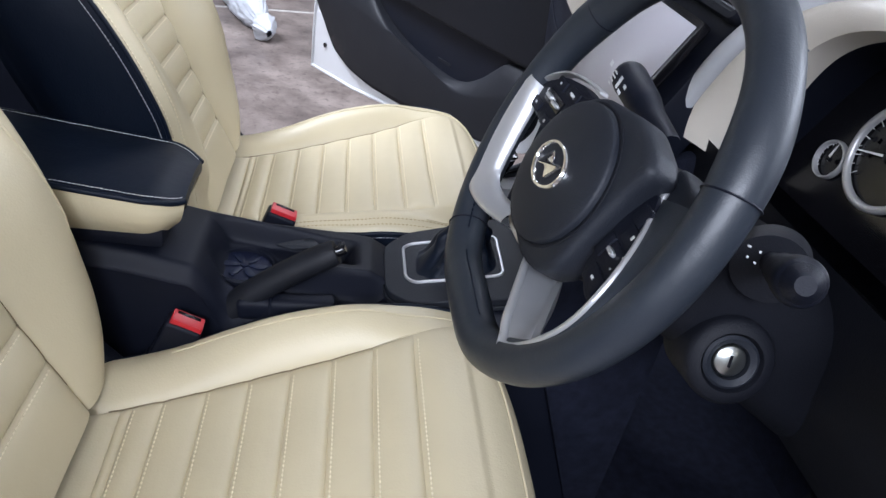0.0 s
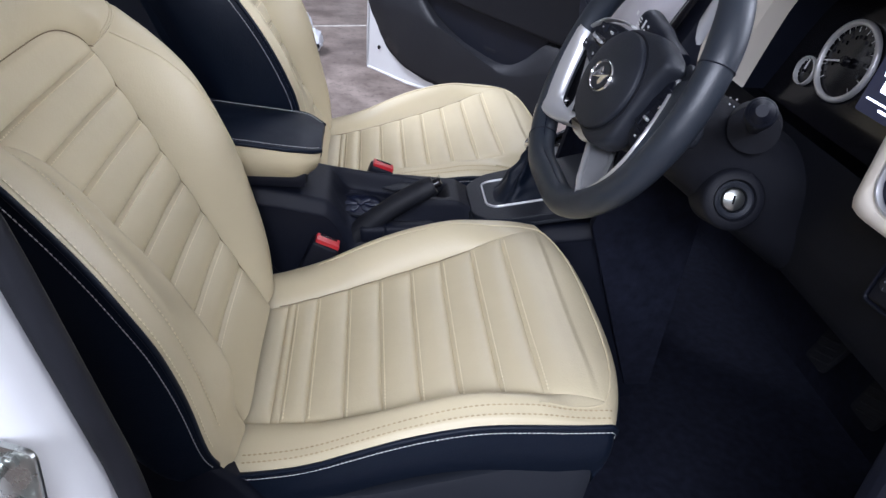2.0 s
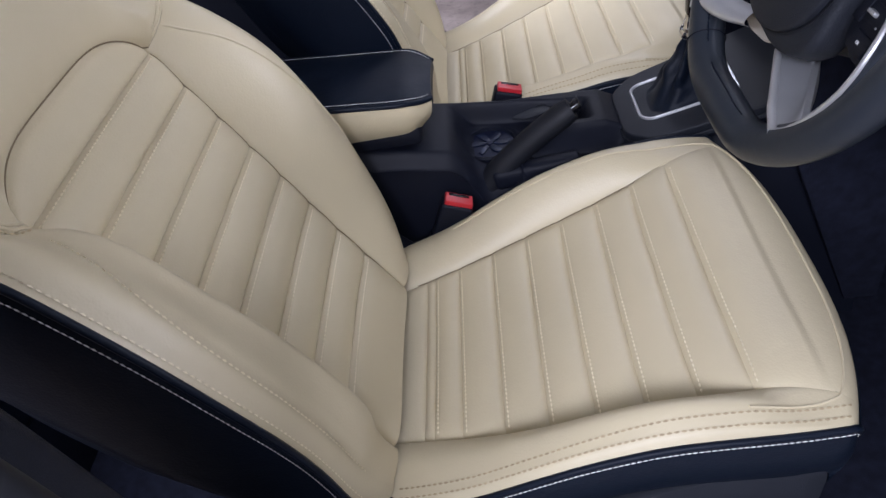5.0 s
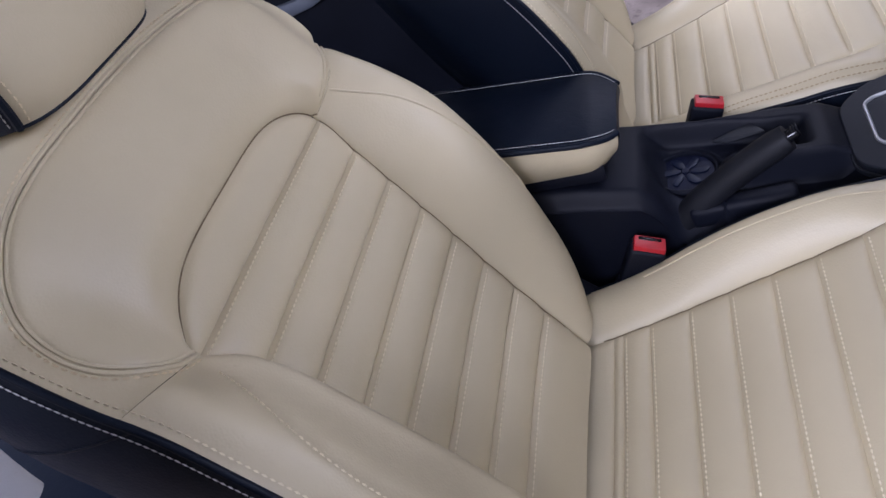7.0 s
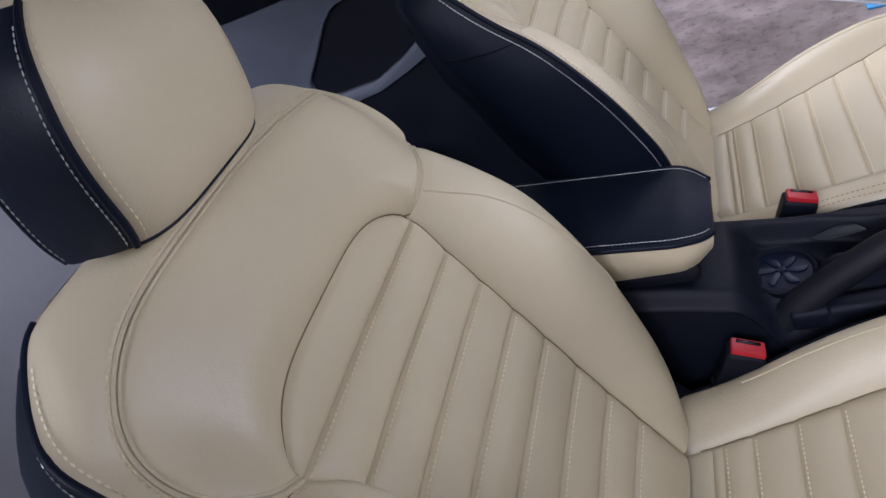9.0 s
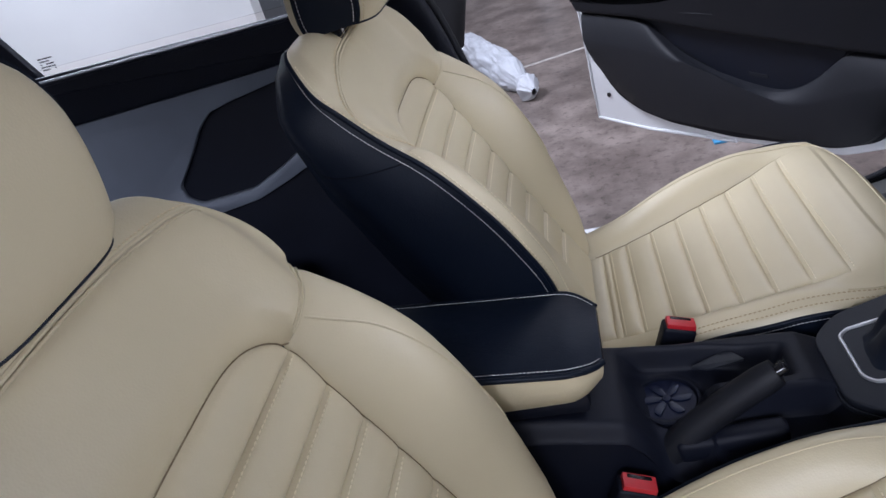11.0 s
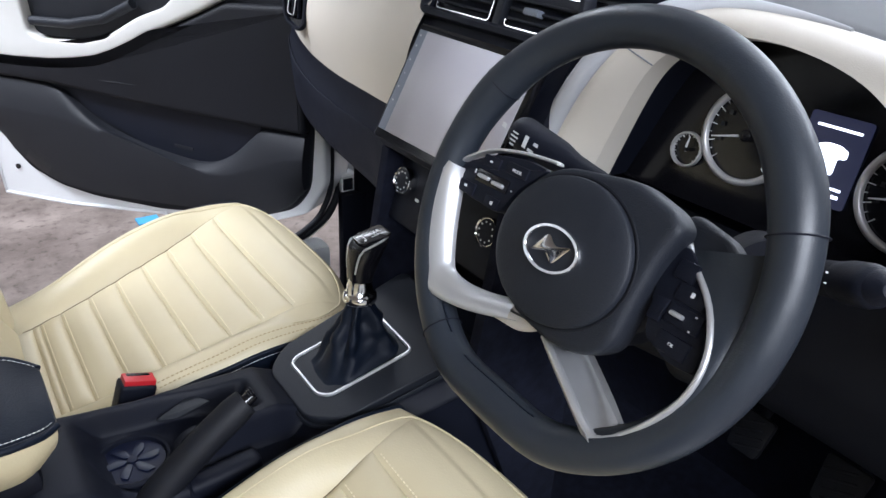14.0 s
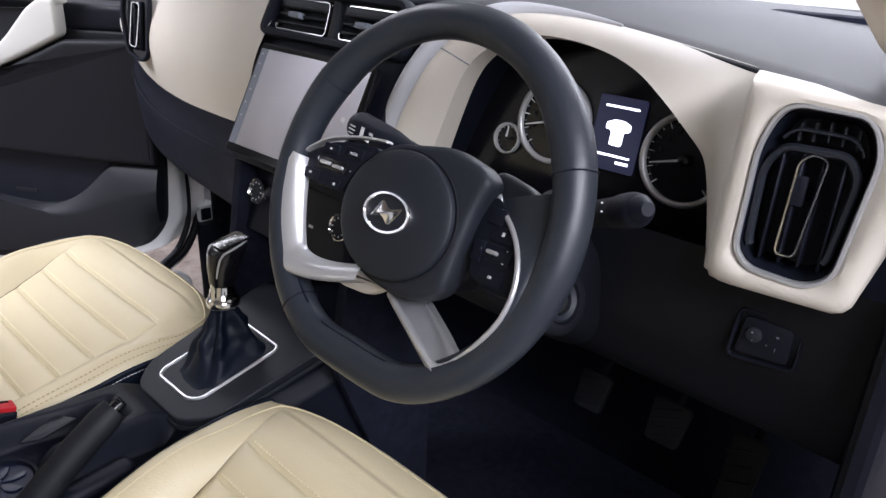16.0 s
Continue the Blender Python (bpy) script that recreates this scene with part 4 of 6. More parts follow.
def buckle(x, y, z, tilt):
    ob = thing("seatbelt_buckle", "black seatbelt buckle with a red release button", "seatbelt buckle", "buckles")
    m = pose(x, y, z, 0, tilt, 0)
    part("casing", box((0.047, 0.029, 0.075), (0, 0, -0.038), 0.006, 3, m), BLACK_PLASTIC, ob)
    part("release_button", box((0.041, 0.023, 0.010), (0.001, 0, 0.001), 0.002, 2, m), RED_PLASTIC, ob, "red release button")
    part("slot", box((0.030, 0.006, 0.0025), (0.001, 0.006, 0.0057), 0.0008, 1, m), GLOSS_BLACK, ob)
    part("stalk", box((0.030, 0.014, 0.16), (-0.012, 0, -0.145), 0.004, 2, m), BLACK_PLASTIC, ob)
    return ob


buckle(-0.182, 0.232, 0.706, 22)
buckle(-0.086, 0.490, 0.732, 18)


# ---- steering wheel ----
WC = Vector((0.1687, -0.022, 1.1066))
WM = axes(WC, (0.0395, -0.9992, 0), (0.3996, 0.0158, 0.9165))   # x to the driver's right, y up, z to the driver
FLAT = Vector((math.cos(radians(267)), math.sin(radians(267)), 0))


def rim_at(a):
    """The rim's middle line: round, but flattened below."""
    p = Vector((math.cos(a), math.sin(a), 0)) * 0.1665
    over = p.dot(FLAT) - 0.1580
    if over > 0:
        p -= FLAT * over
    return p


CROWN = ((-0.5, -1.6), (-0.5, 0.2), (-0.47, 0.8), (-0.40, 1.0), (-0.25, 0.95), (-0.05, 0.72), (0.15, 0.30), (0.34, -0.35), (0.5, -1.15), (0.5, -2.0))


def band(path, m, h=0.006, section=CROWN):
    """A crowned satin band: path of x, y, width in the plane of m, smoothly bent."""
    rows = path
    for _ in range(3):
        out = [rows[0]]
        for a, b in zip(rows, rows[1:]):
            out += [tuple(p * 0.75 + q * 0.25 for p, q in zip(a, b)), tuple(p * 0.25 + q * 0.75 for p, q in zip(a, b))]
        rows = out + [rows[-1]]
    grid = []
    for i, (x, y, w) in enumerate(rows):
        a, b = rows[max(0, i - 1)], rows[min(len(rows) - 1, i + 1)]
        t = Vector((b[0] - a[0], b[1] - a[1], 0)).normalized()
        s = Vector((-t.y, t.x, 0))
        grid.append([m @ (Vector((x, y, 0)) + s * (k * w) + Vector((0, 0, z * h))) for k, z in section])
    return finish(sheet(grid))


def spoke(name, label, ol, depth, z, bevel, parent, mat):
    return part(name, prism(rounded(ol, 0.010), depth, WM @ pose(0, 0, z), bevel, 4), mat, parent, label)


# the right-hand buttons lean away from the driver at their upper end
RIGHT_POD = WM @ pose(0.11, -0.02, -0.002, -8.4, -8.4, 0) @ pose(-0.11, 0.02, 0)


def steering_wheel():
    ob = thing("steering_wheel", "black leather steering wheel with satin silver spokes", "steering wheel")
    n = 120
    pts = [rim_at(2 * math.pi * i / n) for i in range(n)]
    for _ in range(6):
        pts = [(pts[i - 1] + pts[i] * 2 + pts[(i + 1) % n]) / 4 for i in range(n)]
    bm = bmesh.new()
    rings = []
    for i, p in enumerate(pts):
        a = 2 * math.pi * i / n
        out = Vector((math.cos(a), math.sin(a), 0))
        grip = 0.0014 * sum(math.exp(-((a - q) / 0.20) ** 2) for q in (0.55, math.pi - 0.55))
        low = 0.0020 * math.exp(-((a - 4.66) / 0.5) ** 2)
        w, h = 0.0168 + grip + low, 0.0175 + grip
        rings.append([bm.verts.new(WM @ (p + out * w * math.cos(k) + Vector((0, 0, h * math.sin(k))))) for k in (2 * math.pi * j / 24 for j in range(24))])
    for i in range(n):
        a, b = rings[i], rings[(i + 1) % n]
        for j in range(24):
            bm.faces.new((a[j], a[(j + 1) % 24], b[(j + 1) % 24], b[j]))
    rim = part("rim", finish(bm), WHEEL_LEATHER, ob, "black leather rim")
    for q in (22, 148, 236):
        i = int(q / 360 * n)
        p = pts[i]
        out = Vector((math.cos(radians(q)), math.sin(radians(q)), 0))
        ring = [WM @ (p + out * 0.0186 * math.cos(k) + Vector((0, 0, 0.0182 * math.sin(k)))) for k in (2 * math.pi * j / 24 for j in range(24))]
        part("rim_seam", tube(ring, 0.0007, 5, closed=True), BLACK_PLASTIC, rim)
    bm = bmesh.new()
    for q0, q1 in ((205, 242), (250, 285)):
        line = []
        for i in range(30):
            q = q0 + (q1 - q0) * i / 29
            p = pts[int(q / 360 * n) % n]
            out = Vector((math.cos(radians(q)), math.sin(radians(q)), 0))
            line.append(WM @ (p - out * 0.0165 + Vector((0, 0, 0.0085))))
        stitches(bm, line, 0.0052, 0.0040, 0.0013)
    part("stitching", bm, BLACK_LEATHER, rim, kind="stuff")

    # hub cover
    hx, hy = -0.001, -0.017
    def hub(u, v):
        q = 2 * math.pi * v
        r = math.sin(u * math.pi / 2)
        z = 0.0130 + 0.0085 * math.cos(u * math.pi / 2) - 0.0035 * smoothstep((u - 0.92) / 0.08)
        return WM @ Vector((r * math.cos(q) * 0.0665 + hx, r * math.sin(q) * 0.0595 + hy, z))
    cover = part("airbag_cover", finish(patch(hub, [0.02 + 0.98 * e for e in even(24)], [i / 72 for i in range(72)], close=True)), DARK_PLASTIC, ob, "charcoal airbag cover")
    part("cover_gap", frame_bar([(0.0678 * math.cos(a) + hx, 0.0608 * math.sin(a) + hy) for a in [2 * math.pi * i / 72 for i in range(72)]], 0.0026, 0.0012, WM @ pose(0, 0, 0.0076)), RUBBER, cover)
    # badge: a plain chrome oval with slanting bars
    bm_ = WM @ pose(hx, hy, 0.0205, 0, 0, 2)
    oval = [(0.0265 * math.cos(a), 0.0175 * math.sin(a)) for a in [2 * math.pi * i / 48 for i in range(48)]]
    part("badge_ring", frame_bar(oval, 0.0040, 0.0045, bm_), CHROME, cover, "chrome oval badge")
    part("badge_bar", prism(rounded([(-0.020, -0.008), (-0.004, -0.003), (0.006, -0.012), (0.020, 0.008), (0.004, 0.003), (-0.006, 0.012)], 0.005), 0.0040, bm_, 0.0014), CHROME, cover, "plain chrome emblem shape")

    # padded centre that carries both button pods
    body = [(-0.068, 0.010), (-0.052, 0.034), (-0.030, 0.046), (0.036, 0.056), (0.074, 0.046), (0.086, 0.036), (0.078, 0.010), (0.074, -0.030), (0.072, -0.066), (0.050, -0.082), (0.020, -0.088), (-0.030, -0.080), (-0.064, -0.052), (-0.074, -0.014)]
    carrier = part("wheel_centre", prism(rounded(body, 0.014), 0.030, WM @ pose(0, 0, -0.022), 0.010, 4), DARK_PLASTIC, ob, "charcoal padded centre")
    left = [(-0.158, -0.010), (-0.147, 0.013), (-0.117, 0.030), (-0.079, 0.037), (-0.050, 0.036), (-0.074, 0.011), (-0.086, -0.016), (-0.134, -0.014)]
    right = [(0.083, 0.028), (0.103, 0.0145), (0.1225, 0.0), (0.1325, -0.0255), (0.1385, -0.050), (0.116, -0.052), (0.088, -0.044), (0.076, -0.012), (0.073, 0.010)]
    for ol, tops, marks in (
            (left, [(-0.114, 0.023, 0.022, 0.010), (-0.082, 0.025, 0.026, 0.010), (-0.133, -0.007, 0.022, 0.011), (-0.097, -0.010, 0.018, 0.010), (-0.106, 0.008, 0.042, 0.012)],
             [(-0.114, 0.023, 0.005, 0.003), (-0.134, -0.006, 0.006, 0.0035), (-0.096, -0.010, 0.005, 0.005), (-0.128, 0.010, 0.002, 0.006), (-0.079, 0.007, 0.003, 0.002)]),
            (right, [(0.108, -0.004, 0.026, 0.013), (0.111, -0.020, 0.030, 0.014), (0.113, -0.040, 0.028, 0.014), (0.094, 0.010, 0.018, 0.014), (0.088, -0.022, 0.012, 0.018)],
             [(0.109, -0.003, 0.005, 0.006), (0.120, -0.015, 0.003, 0.002), (0.120, -0.026, 0.003, 0.002)])):
        PM = WM if ol is left else RIGHT_POD
        pod = part("button_pod", prism(rounded(ol, 0.007), 0.014, PM @ pose(0, 0, -0.012), 0.002), BLACK_PLASTIC, carrier, "black button pod")
        for x, y, w, h in tops:
            part("button", box((w, h, 0.004), (x, y, 0.0018), 0.0012, 2, PM), GLOSS_BLACK if w > 0.04 else BLACK_PLASTIC, pod)
        for x, y, w, h in marks:
            part("symbol", bars(bmesh.new(), [(x, y, w * 0.6, h * 0.6)], PM @ pose(0, 0, 0.0039)), WHITE_MARK, pod, smooth=False)
    words("word", "MODE", 0.0040, WM @ pose(-0.081, 0.024, 0.0042), WHITE_MARK, carrier, "small white word")
    words("word", "OK", 0.0034, RIGHT_POD @ pose(0.113, -0.040, 0.0042), WHITE_MARK, carrier, "small white word")
    for x, y, w in ((-0.115, 0.008, 0.014), (-0.096, 0.007, 0.014), (0.106, -0.020, 0.012)):
        part("roller", box((w, 0.0036, 0.006), (x, y, 0.0046), 0.0018, 2, WM if x < 0 else RIGHT_POD), SATIN, carrier, "satin roller")

    # satin silver spokes and edges
    part("left_spoke", band([(-0.150, 0.008, 0.012), (-0.1525, -0.006, 0.020), (-0.1500, -0.024, 0.025), (-0.1450, -0.047, 0.029), (-0.1360, -0.072, 0.031), (-0.1230, -0.0935, 0.030), (-0.098, -0.0965, 0.023), (-0.064, -0.0915, 0.020), (-0.022, -0.079, 0.017)], WM @ pose(0, 0, 0.0095)), SATIN, ob, "satin silver spoke")
    spoke("spoke_underside", "cream underside of the spoke", [(-0.100, -0.092), (-0.020, -0.078), (-0.006, -0.086), (-0.030, -0.102), (-0.070, -0.104)], 0.012, -0.030, 0.004, ob, DASH_CREAM)
    a, b, c, d = (Vector(q) for q in ((-0.002, -0.0880, -0.017), (0.0925, -0.1285, 0.012), (0.0990, -0.1095, 0.0), (0.0130, -0.0800, -0.038)))

    def scoop(u, v):
        p = a.lerp(b, u).lerp(d.lerp(c, u), v)
        return WM @ (p + Vector((0, 0, 0.004 * (1 - v) ** 6 - 0.013 * math.sin(math.pi * v) * (0.4 + 0.6 * math.sin(math.pi * u)))))
    part("lower_spoke", solid(patch(scoop, even(16), even(12)), 0.005), SPOKE, ob, "satin silver lower spoke")
    edge = [(0.076, 0.032, -0.020), (0.088, 0.022, -0.014), (0.100, 0.0135, -0.008), (0.116, 0.004, 0.0), (0.129, -0.007, 0.007), (0.1395, -0.022, 0.013), (0.1445, -0.037, 0.0165), (0.1445, -0.052, 0.017), (0.1394, -0.070, 0.016), (0.1260, -0.0926, 0.014), (0.1095, -0.1139, 0.012), (0.0975, -0.1240, 0.011), (0.0880, -0.1265, 0.010), (0.0705, -0.1190, 0.0085), (0.0565, -0.1130, 0.0040), (0.0380, -0.1055, -0.0015), (0.0215, -0.0985, -0.0065), (0.0060, -0.0915, -0.0110), (0.0, -0.0850, -0.0160)]
    line = [Vector(q) for q in edge]
    for _ in range(1):
        line = [line[0]] + [q for p, r in zip(line, line[1:]) for q in (p * 0.75 + r * 0.25, p * 0.25 + r * 0.75)] + [line[-1]]
    web = [q for q in line if q.y > -0.122 and q.x > 0.085]

    def thumb(u, v):
        k = u * (len(web) - 1)
        i = min(int(k), len(web) - 2)
        q = web[i].lerp(web[i + 1], k - i)
        r = rim_at(math.atan2(q.y, q.x))
        return WM @ (q.lerp(r, v) + Vector((0, 0, 0.006 * math.sin(math.pi * v))))
    part("thumb_rest", solid(patch(thumb, even(40), even(8)), 0.004), WHEEL_LEATHER, ob, "black leather thumb rest beside the rim")
    part("spoke_edge", tube([WM @ q for q in line], lambda u: 0.0026 + 0.0012 * smoothstep((u - 0.50) / 0.12), 8), SATIN, ob, "satin silver edge")
    part("pod_edge", frame_bar(rounded([(-0.166, -0.012), (-0.150, 0.016), (-0.119, 0.034), (-0.080, 0.042), (-0.036, 0.045)], 0.014)[2:-2], 0.0030, 0.008, WM @ pose(0, 0, -0.003), closed=False), SATIN, ob, "satin silver edge")
    part("shroud_ear", prism(rounded([(0.068, 0.050), (0.112, 0.040), (0.134, 0.012), (0.150, 0.0), (0.150, -0.02), (0.100, -0.02), (0.07, 0.0)], 0.012), 0.020, WM @ pose(0, 0, -0.040), 0.006, 3), DARK_PLASTIC, ob)
    part("rear_cover", prism(rounded([(-0.10, 0.02), (0.05, 0.04), (0.09, -0.02), (0.05, -0.075), (-0.04, -0.075)], 0.02), 0.05, WM @ pose(0, 0, -0.070), 0.012, 3), BLACK_PLASTIC, ob)
    return ob


steering_wheel()


def column():
    ob = thing("steering_column", "black plastic column shroud with ignition lock and stalks", "steering column")
    def shroud(u, v):
        q = 2 * math.pi * v
        r = interp(u, [(0, 0.052), (0.15, 0.060), (0.6, 0.072), (1, 0.080)])
        c, s = math.cos(q), math.sin(q)
        return WM @ Vector((r * 1.15 * (abs(c) ** 0.7) * (1 if c > 0 else -1), r * 0.95 * (abs(s) ** 0.7) * (1 if s > 0 else -1) - 0.020 - 0.026 * u, -0.066 - 0.26 * u))
    part("shroud", finish(patch(shroud, even(20), [i / 48 for i in range(48)], close=True)), COLUMN_BLACK, ob, "black column shroud")
    # ignition lock on the driver's right, below
    kc = Vector((0.300, -0.112, 0.992))
    km = axes(kc, (0.98, -0.18, -0.043), (0.10, 0.32, 0.94))
    part("lock_bezel", lathe([(0.036, -0.06), (0.037, -0.004), (0.033, 0.002), (0.025, 0.003), (0.022, -0.003), (0.021, -0.02)], 40, km), COLUMN_BLACK, ob, "black lock bezel")
    part("lock_ring", lathe([(0.0225, -0.012), (0.0225, 0.000), (0.020, 0.002), (0.0155, -0.001), (0.0145, -0.014)], 36, km), DARK_PLASTIC, ob)
    part("lock_barrel", lathe([(0.0135, -0.022), (0.0135, -0.004), (0.0118, -0.002)], 32, km), STEEL, ob, "silver ignition barrel")
    part("key_slot", box((0.0022, 0.010, 0.001), (0, 0, -0.0018), m=km), GLOSS_BLACK, ob)

    def stalk(a, b, name, label, fat=1.0):
        a, b = Vector(a), Vector(b)
        pts = [a.lerp(b, i / 24) for i in range(25)]
        st = part(name, tube(pts, lambda u: fat * interp(u, [(0, 0.009), (0.35, 0.010), (0.5, 0.013), (0.9, 0.0145), (0.97, 0.011), (1, 0.006)]), 18), BLACK_PLASTIC, ob, label)
        return st, a, b
    st, a, b = stalk((0.258, 0.03, 1.108), (0.252, 0.158, 1.130), "wiper_stalk", "black wiper stalk with white symbols", 1.22)
    sm = axes(a.lerp(b, 0.75) + Vector((-0.0186, 0, 0.003)), (0, -1, -0.17), (0.25, 0, 0.95))
    part("symbols", bars(bmesh.new(), [(-0.030, 0.004, 0.006, 0.005), (-0.012, 0.000, 0.010, 0.0015), (-0.012, 0.004, 0.008, 0.0015), (-0.012, -0.004, 0.008, 0.0015), (-0.012, -0.008, 0.006, 0.0015), (0.004, 0.002, 0.005, 0.012), (0.014, -0.003, 0.008, 0.003), (0.018, 0.005, 0.006, 0.003)], sm @ pose(0, 0, 0.001)), WHITE_MARK, st, smooth=False)
    st, a, b = stalk((0.312, -0.082, 1.070), (0.228, -0.226, 1.140), "lamp_stalk", "black lamp stalk with white symbols", 0.95)
    d = (b - a).normalized()
    part("stalk_boss", lathe([(0.028, -0.012), (0.029, 0.006), (0.025, 0.012), (0.016, 0.010)], 30, axes(a + d * 0.016, d.cross(Vector((0, 0, 1))), Vector((0, 0, 1)))), COLUMN_BLACK, ob, "round stalk boss")
    part("stalk_knob", lathe([(0.010, -0.036), (0.0130, -0.028), (0.0150, -0.014), (0.0150, 0.002), (0.0135, 0.009), (0.0090, 0.013), (0.003, 0.015)], 28, axes(a.lerp(b, 0.88), Vector((0, 0, 1)) - d * d.z, d.cross(Vector((0, 0, 1))))), BLACK_PLASTIC, st, "round stalk end")
    sm = axes(a.lerp(b, 0.80) + Vector((-0.0205, 0.004, 0.006)), (0.35, -0.94, 0.12), (0.25, 0, 0.95))
    part("symbols", bars(bmesh.new(), [(-0.012, 0.005, 0.0022, 0.0012), (-0.004, 0.005, 0.0014, 0.0014), (-0.010, -0.001, 0.0014, 0.0014), (0.020, 0.002, 0.0034, 0.0012), (0.020, 0.0, 0.0012, 0.0034), (-0.004, -0.002, 0.0016, 0.0010)], sm @ pose(0, 0, 0.003)), WHITE_MARK, st, smooth=False)
    return ob


column()


# ---- dashboard ----
def dashboard():
    ob = thing("dashboard", "two-tone dashboard, charcoal above, cream bands, black below", "dashboard")
    # charcoal top pad from door to door
    edge = [(1.10, 0.46, 1.205), (0.95, 0.455, 1.222), (0.62, 0.43, 1.242), (0.50, 0.42, 1.252), (0.22, 0.42, 1.256), (0.14, 0.46, 1.254), (0.02, 0.50, 1.246), (-0.10, 0.50, 1.232), (-0.20, 0.49, 1.219), (-0.30, 0.475, 1.206), (-0.39, 0.455, 1.188)]

    def pad(u, v):
        k = v * (len(edge) - 1)
        i = min(int(k), len(edge) - 2)
        a, b = edge[i], edge[i + 1]
        y, x, z = (a[j] + (b[j] - a[j]) * (k - i) for j in range(3))
        far = 1.02
        rise = 0.034 * math.sin(math.pi * min(1, u * 1.2) * 0.5)
        roll = -0.026 * (1 - smoothstep(u / 0.004)) - 0.004 * (1 - smoothstep(u / 0.05))
        return Vector((x + (far - x) * u, y, z + rise * 0.6 + roll + (1.225 - z) * 0.8 * u))
    part("top_pad", finish(patch(pad, [0.0, 0.0015, 0.003, 0.0045] + [0.006 + 0.994 * e ** 1.6 for e in even(30)], even(80))), DASH_TOP, ob, "charcoal grained top pad")

    part("pad_lip", tube([pad(0.006, v) + Vector((-0.003, 0, -0.006)) for v in [0.30 + 0.70 * i / 80 for i in range(81)]], 0.008, 8), BLACK_PLASTIC, ob, "dark lip of the pad")

    # instrument hood: inner opening and outer line, as x, y, z
    inner = [(0.40, 0.186, 1.040), (0.405, 0.168, 1.095), (0.41, 0.154, 1.137), (0.412, 0.141, 1.168), (0.415, 0.126, 1.192), (0.42, 0.098, 1.214), (0.425, 0.050, 1.230), (0.43, 0.0, 1.230), (0.43, -0.050, 1.222), (0.43, -0.090, 1.208), (0.425, -0.130, 1.180), (0.42, -0.165, 1.152), (0.415, -0.185, 1.138), (0.41, -0.196, 1.10), (0.405, -0.205, 1.06), (0.40, -0.210, 1.035)]
    outer = [(0.36, 0.228, 1.050), (0.365, 0.214, 1.100), (0.372, 0.196, 1.145), (0.382, 0.180, 1.180), (0.40, 0.158, 1.215), (0.43, 0.126, 1.241), (0.48, 0.090, 1.251), (0.505, 0.0, 1.244), (0.505, -0.060, 1.236), (0.505, -0.110, 1.229), (0.50, -0.160, 1.222), (0.495, -0.200, 1.217), (0.47, -0.225, 1.210), (0.40, -0.232, 1.15), (0.37, -0.236, 1.09), (0.362, -0.238, 1.045)]

    def along(line, t):
        k = t * (len(line) - 1)
        i = min(int(k), len(line) - 2)
        return Vector(line[i]).lerp(Vector(line[i + 1]), k - i)

    def smooth_line(line, n=90, rounds=10):
        pts = [along(line, i / n) for i in range(n + 1)]
        for _ in range(rounds):
            pts = [pts[0]] + [(pts[i - 1] + 2 * pts[i] + pts[i + 1]) / 4 for i in range(1, n)] + [pts[-1]]
        return pts
    li, lo = smooth_line(inner), smooth_line(outer)
    rows = []
    for q in even(12):
        row = []
        for a, b in zip(li, lo):
            p = a.lerp(b, q)
            p += Vector((-0.012, 0, 0.006)) * math.sin(math.pi * q)
            row.append(p)
        rows.append(row)
    part("instrument_hood", finish(sheet(rows)), DASH_CREAM, ob, "cream hood round the instruments")
    part("hood_joint", tube([row[22] + Vector((-0.0004, 0, 0.0002)) for row in rows], 0.0008, 5), GREY_TRIM, ob, "thin joint across the hood")
    deep = [Vector((0.50, p.y * 0.99, p.z - 0.004)) for p in li]
    mid = [a.lerp(b, 0.34) + Vector((0, 0, -0.004)) for a, b in zip(li, deep)]
    part("hood_lip", finish(sheet([li, [a.lerp(b, 0.5) for a, b in zip(li, mid)], mid])), DASH_CREAM, ob, "cream lip under the hood")
    part("hood_reveal", finish(sheet([mid, deep])), BLACK_PLASTIC, ob, "black inside of the hood")
    part("hood_bead", tube([p + Vector((-0.005, 0.005, 0.001)) for p in lo[:46]], lambda u: 0.0115 * min(1.0, 0.25 + 3 * (1 - u)), 12), PALE_TRIM, ob, "pale grey bead along the hood")

    # instrument panel
    face = axes((0.486, -0.045, 1.12), (0.02, -1, 0), (0.20, 0, 0.98))
    pan = part("instrument_panel", prism(rounded([(-0.27, -0.09), (0.19, -0.09), (0.19, 0.025), (0.13, 0.065), (0.05, 0.095), (-0.20, 0.10), (-0.27, 0.09)], 0.02), 0.01, face @ pose(0, 0, -0.012)), GLOSS_BLACK, ob, "gloss black instrument panel")

    def dial(x, y, r, name, needle):
        part(name, frame_bar([(x + r * math.cos(a), y + r * math.sin(a)) for a in [2 * math.pi * i / 56 for i in range(56)]], r * 0.15, 0.006, face), DIAL_RING, pan, "silver dial ring")
        bm = bmesh.new()
        for k in range(23):
            a = math.radians(225 - 270 * k / 22)
            long = 0.16 if k % 2 == 0 else 0.08
            box((r * long, 0.0011, 0.0004), (r * (0.93 - long / 2), 0, 0.0012), m=face @ pose(x, y, 0, 0, 0, math.degrees(a)), bm=bm)
        part("scale_marks", bm, WHITE_MARK, pan, smooth=False)
        bm = bmesh.new()
        for k in range(1, 10):
            a = math.radians(225 - 270 * k / 10)
            box((0.004, 0.005, 0.0004), (x + r * 0.66 * math.cos(a), y + r * 0.66 * math.sin(a), 0.0012), m=face, bm=bm)
        if r > 0.03:
            part("scale_figures", bm, GREY_PLASTIC, pan, smooth=False)
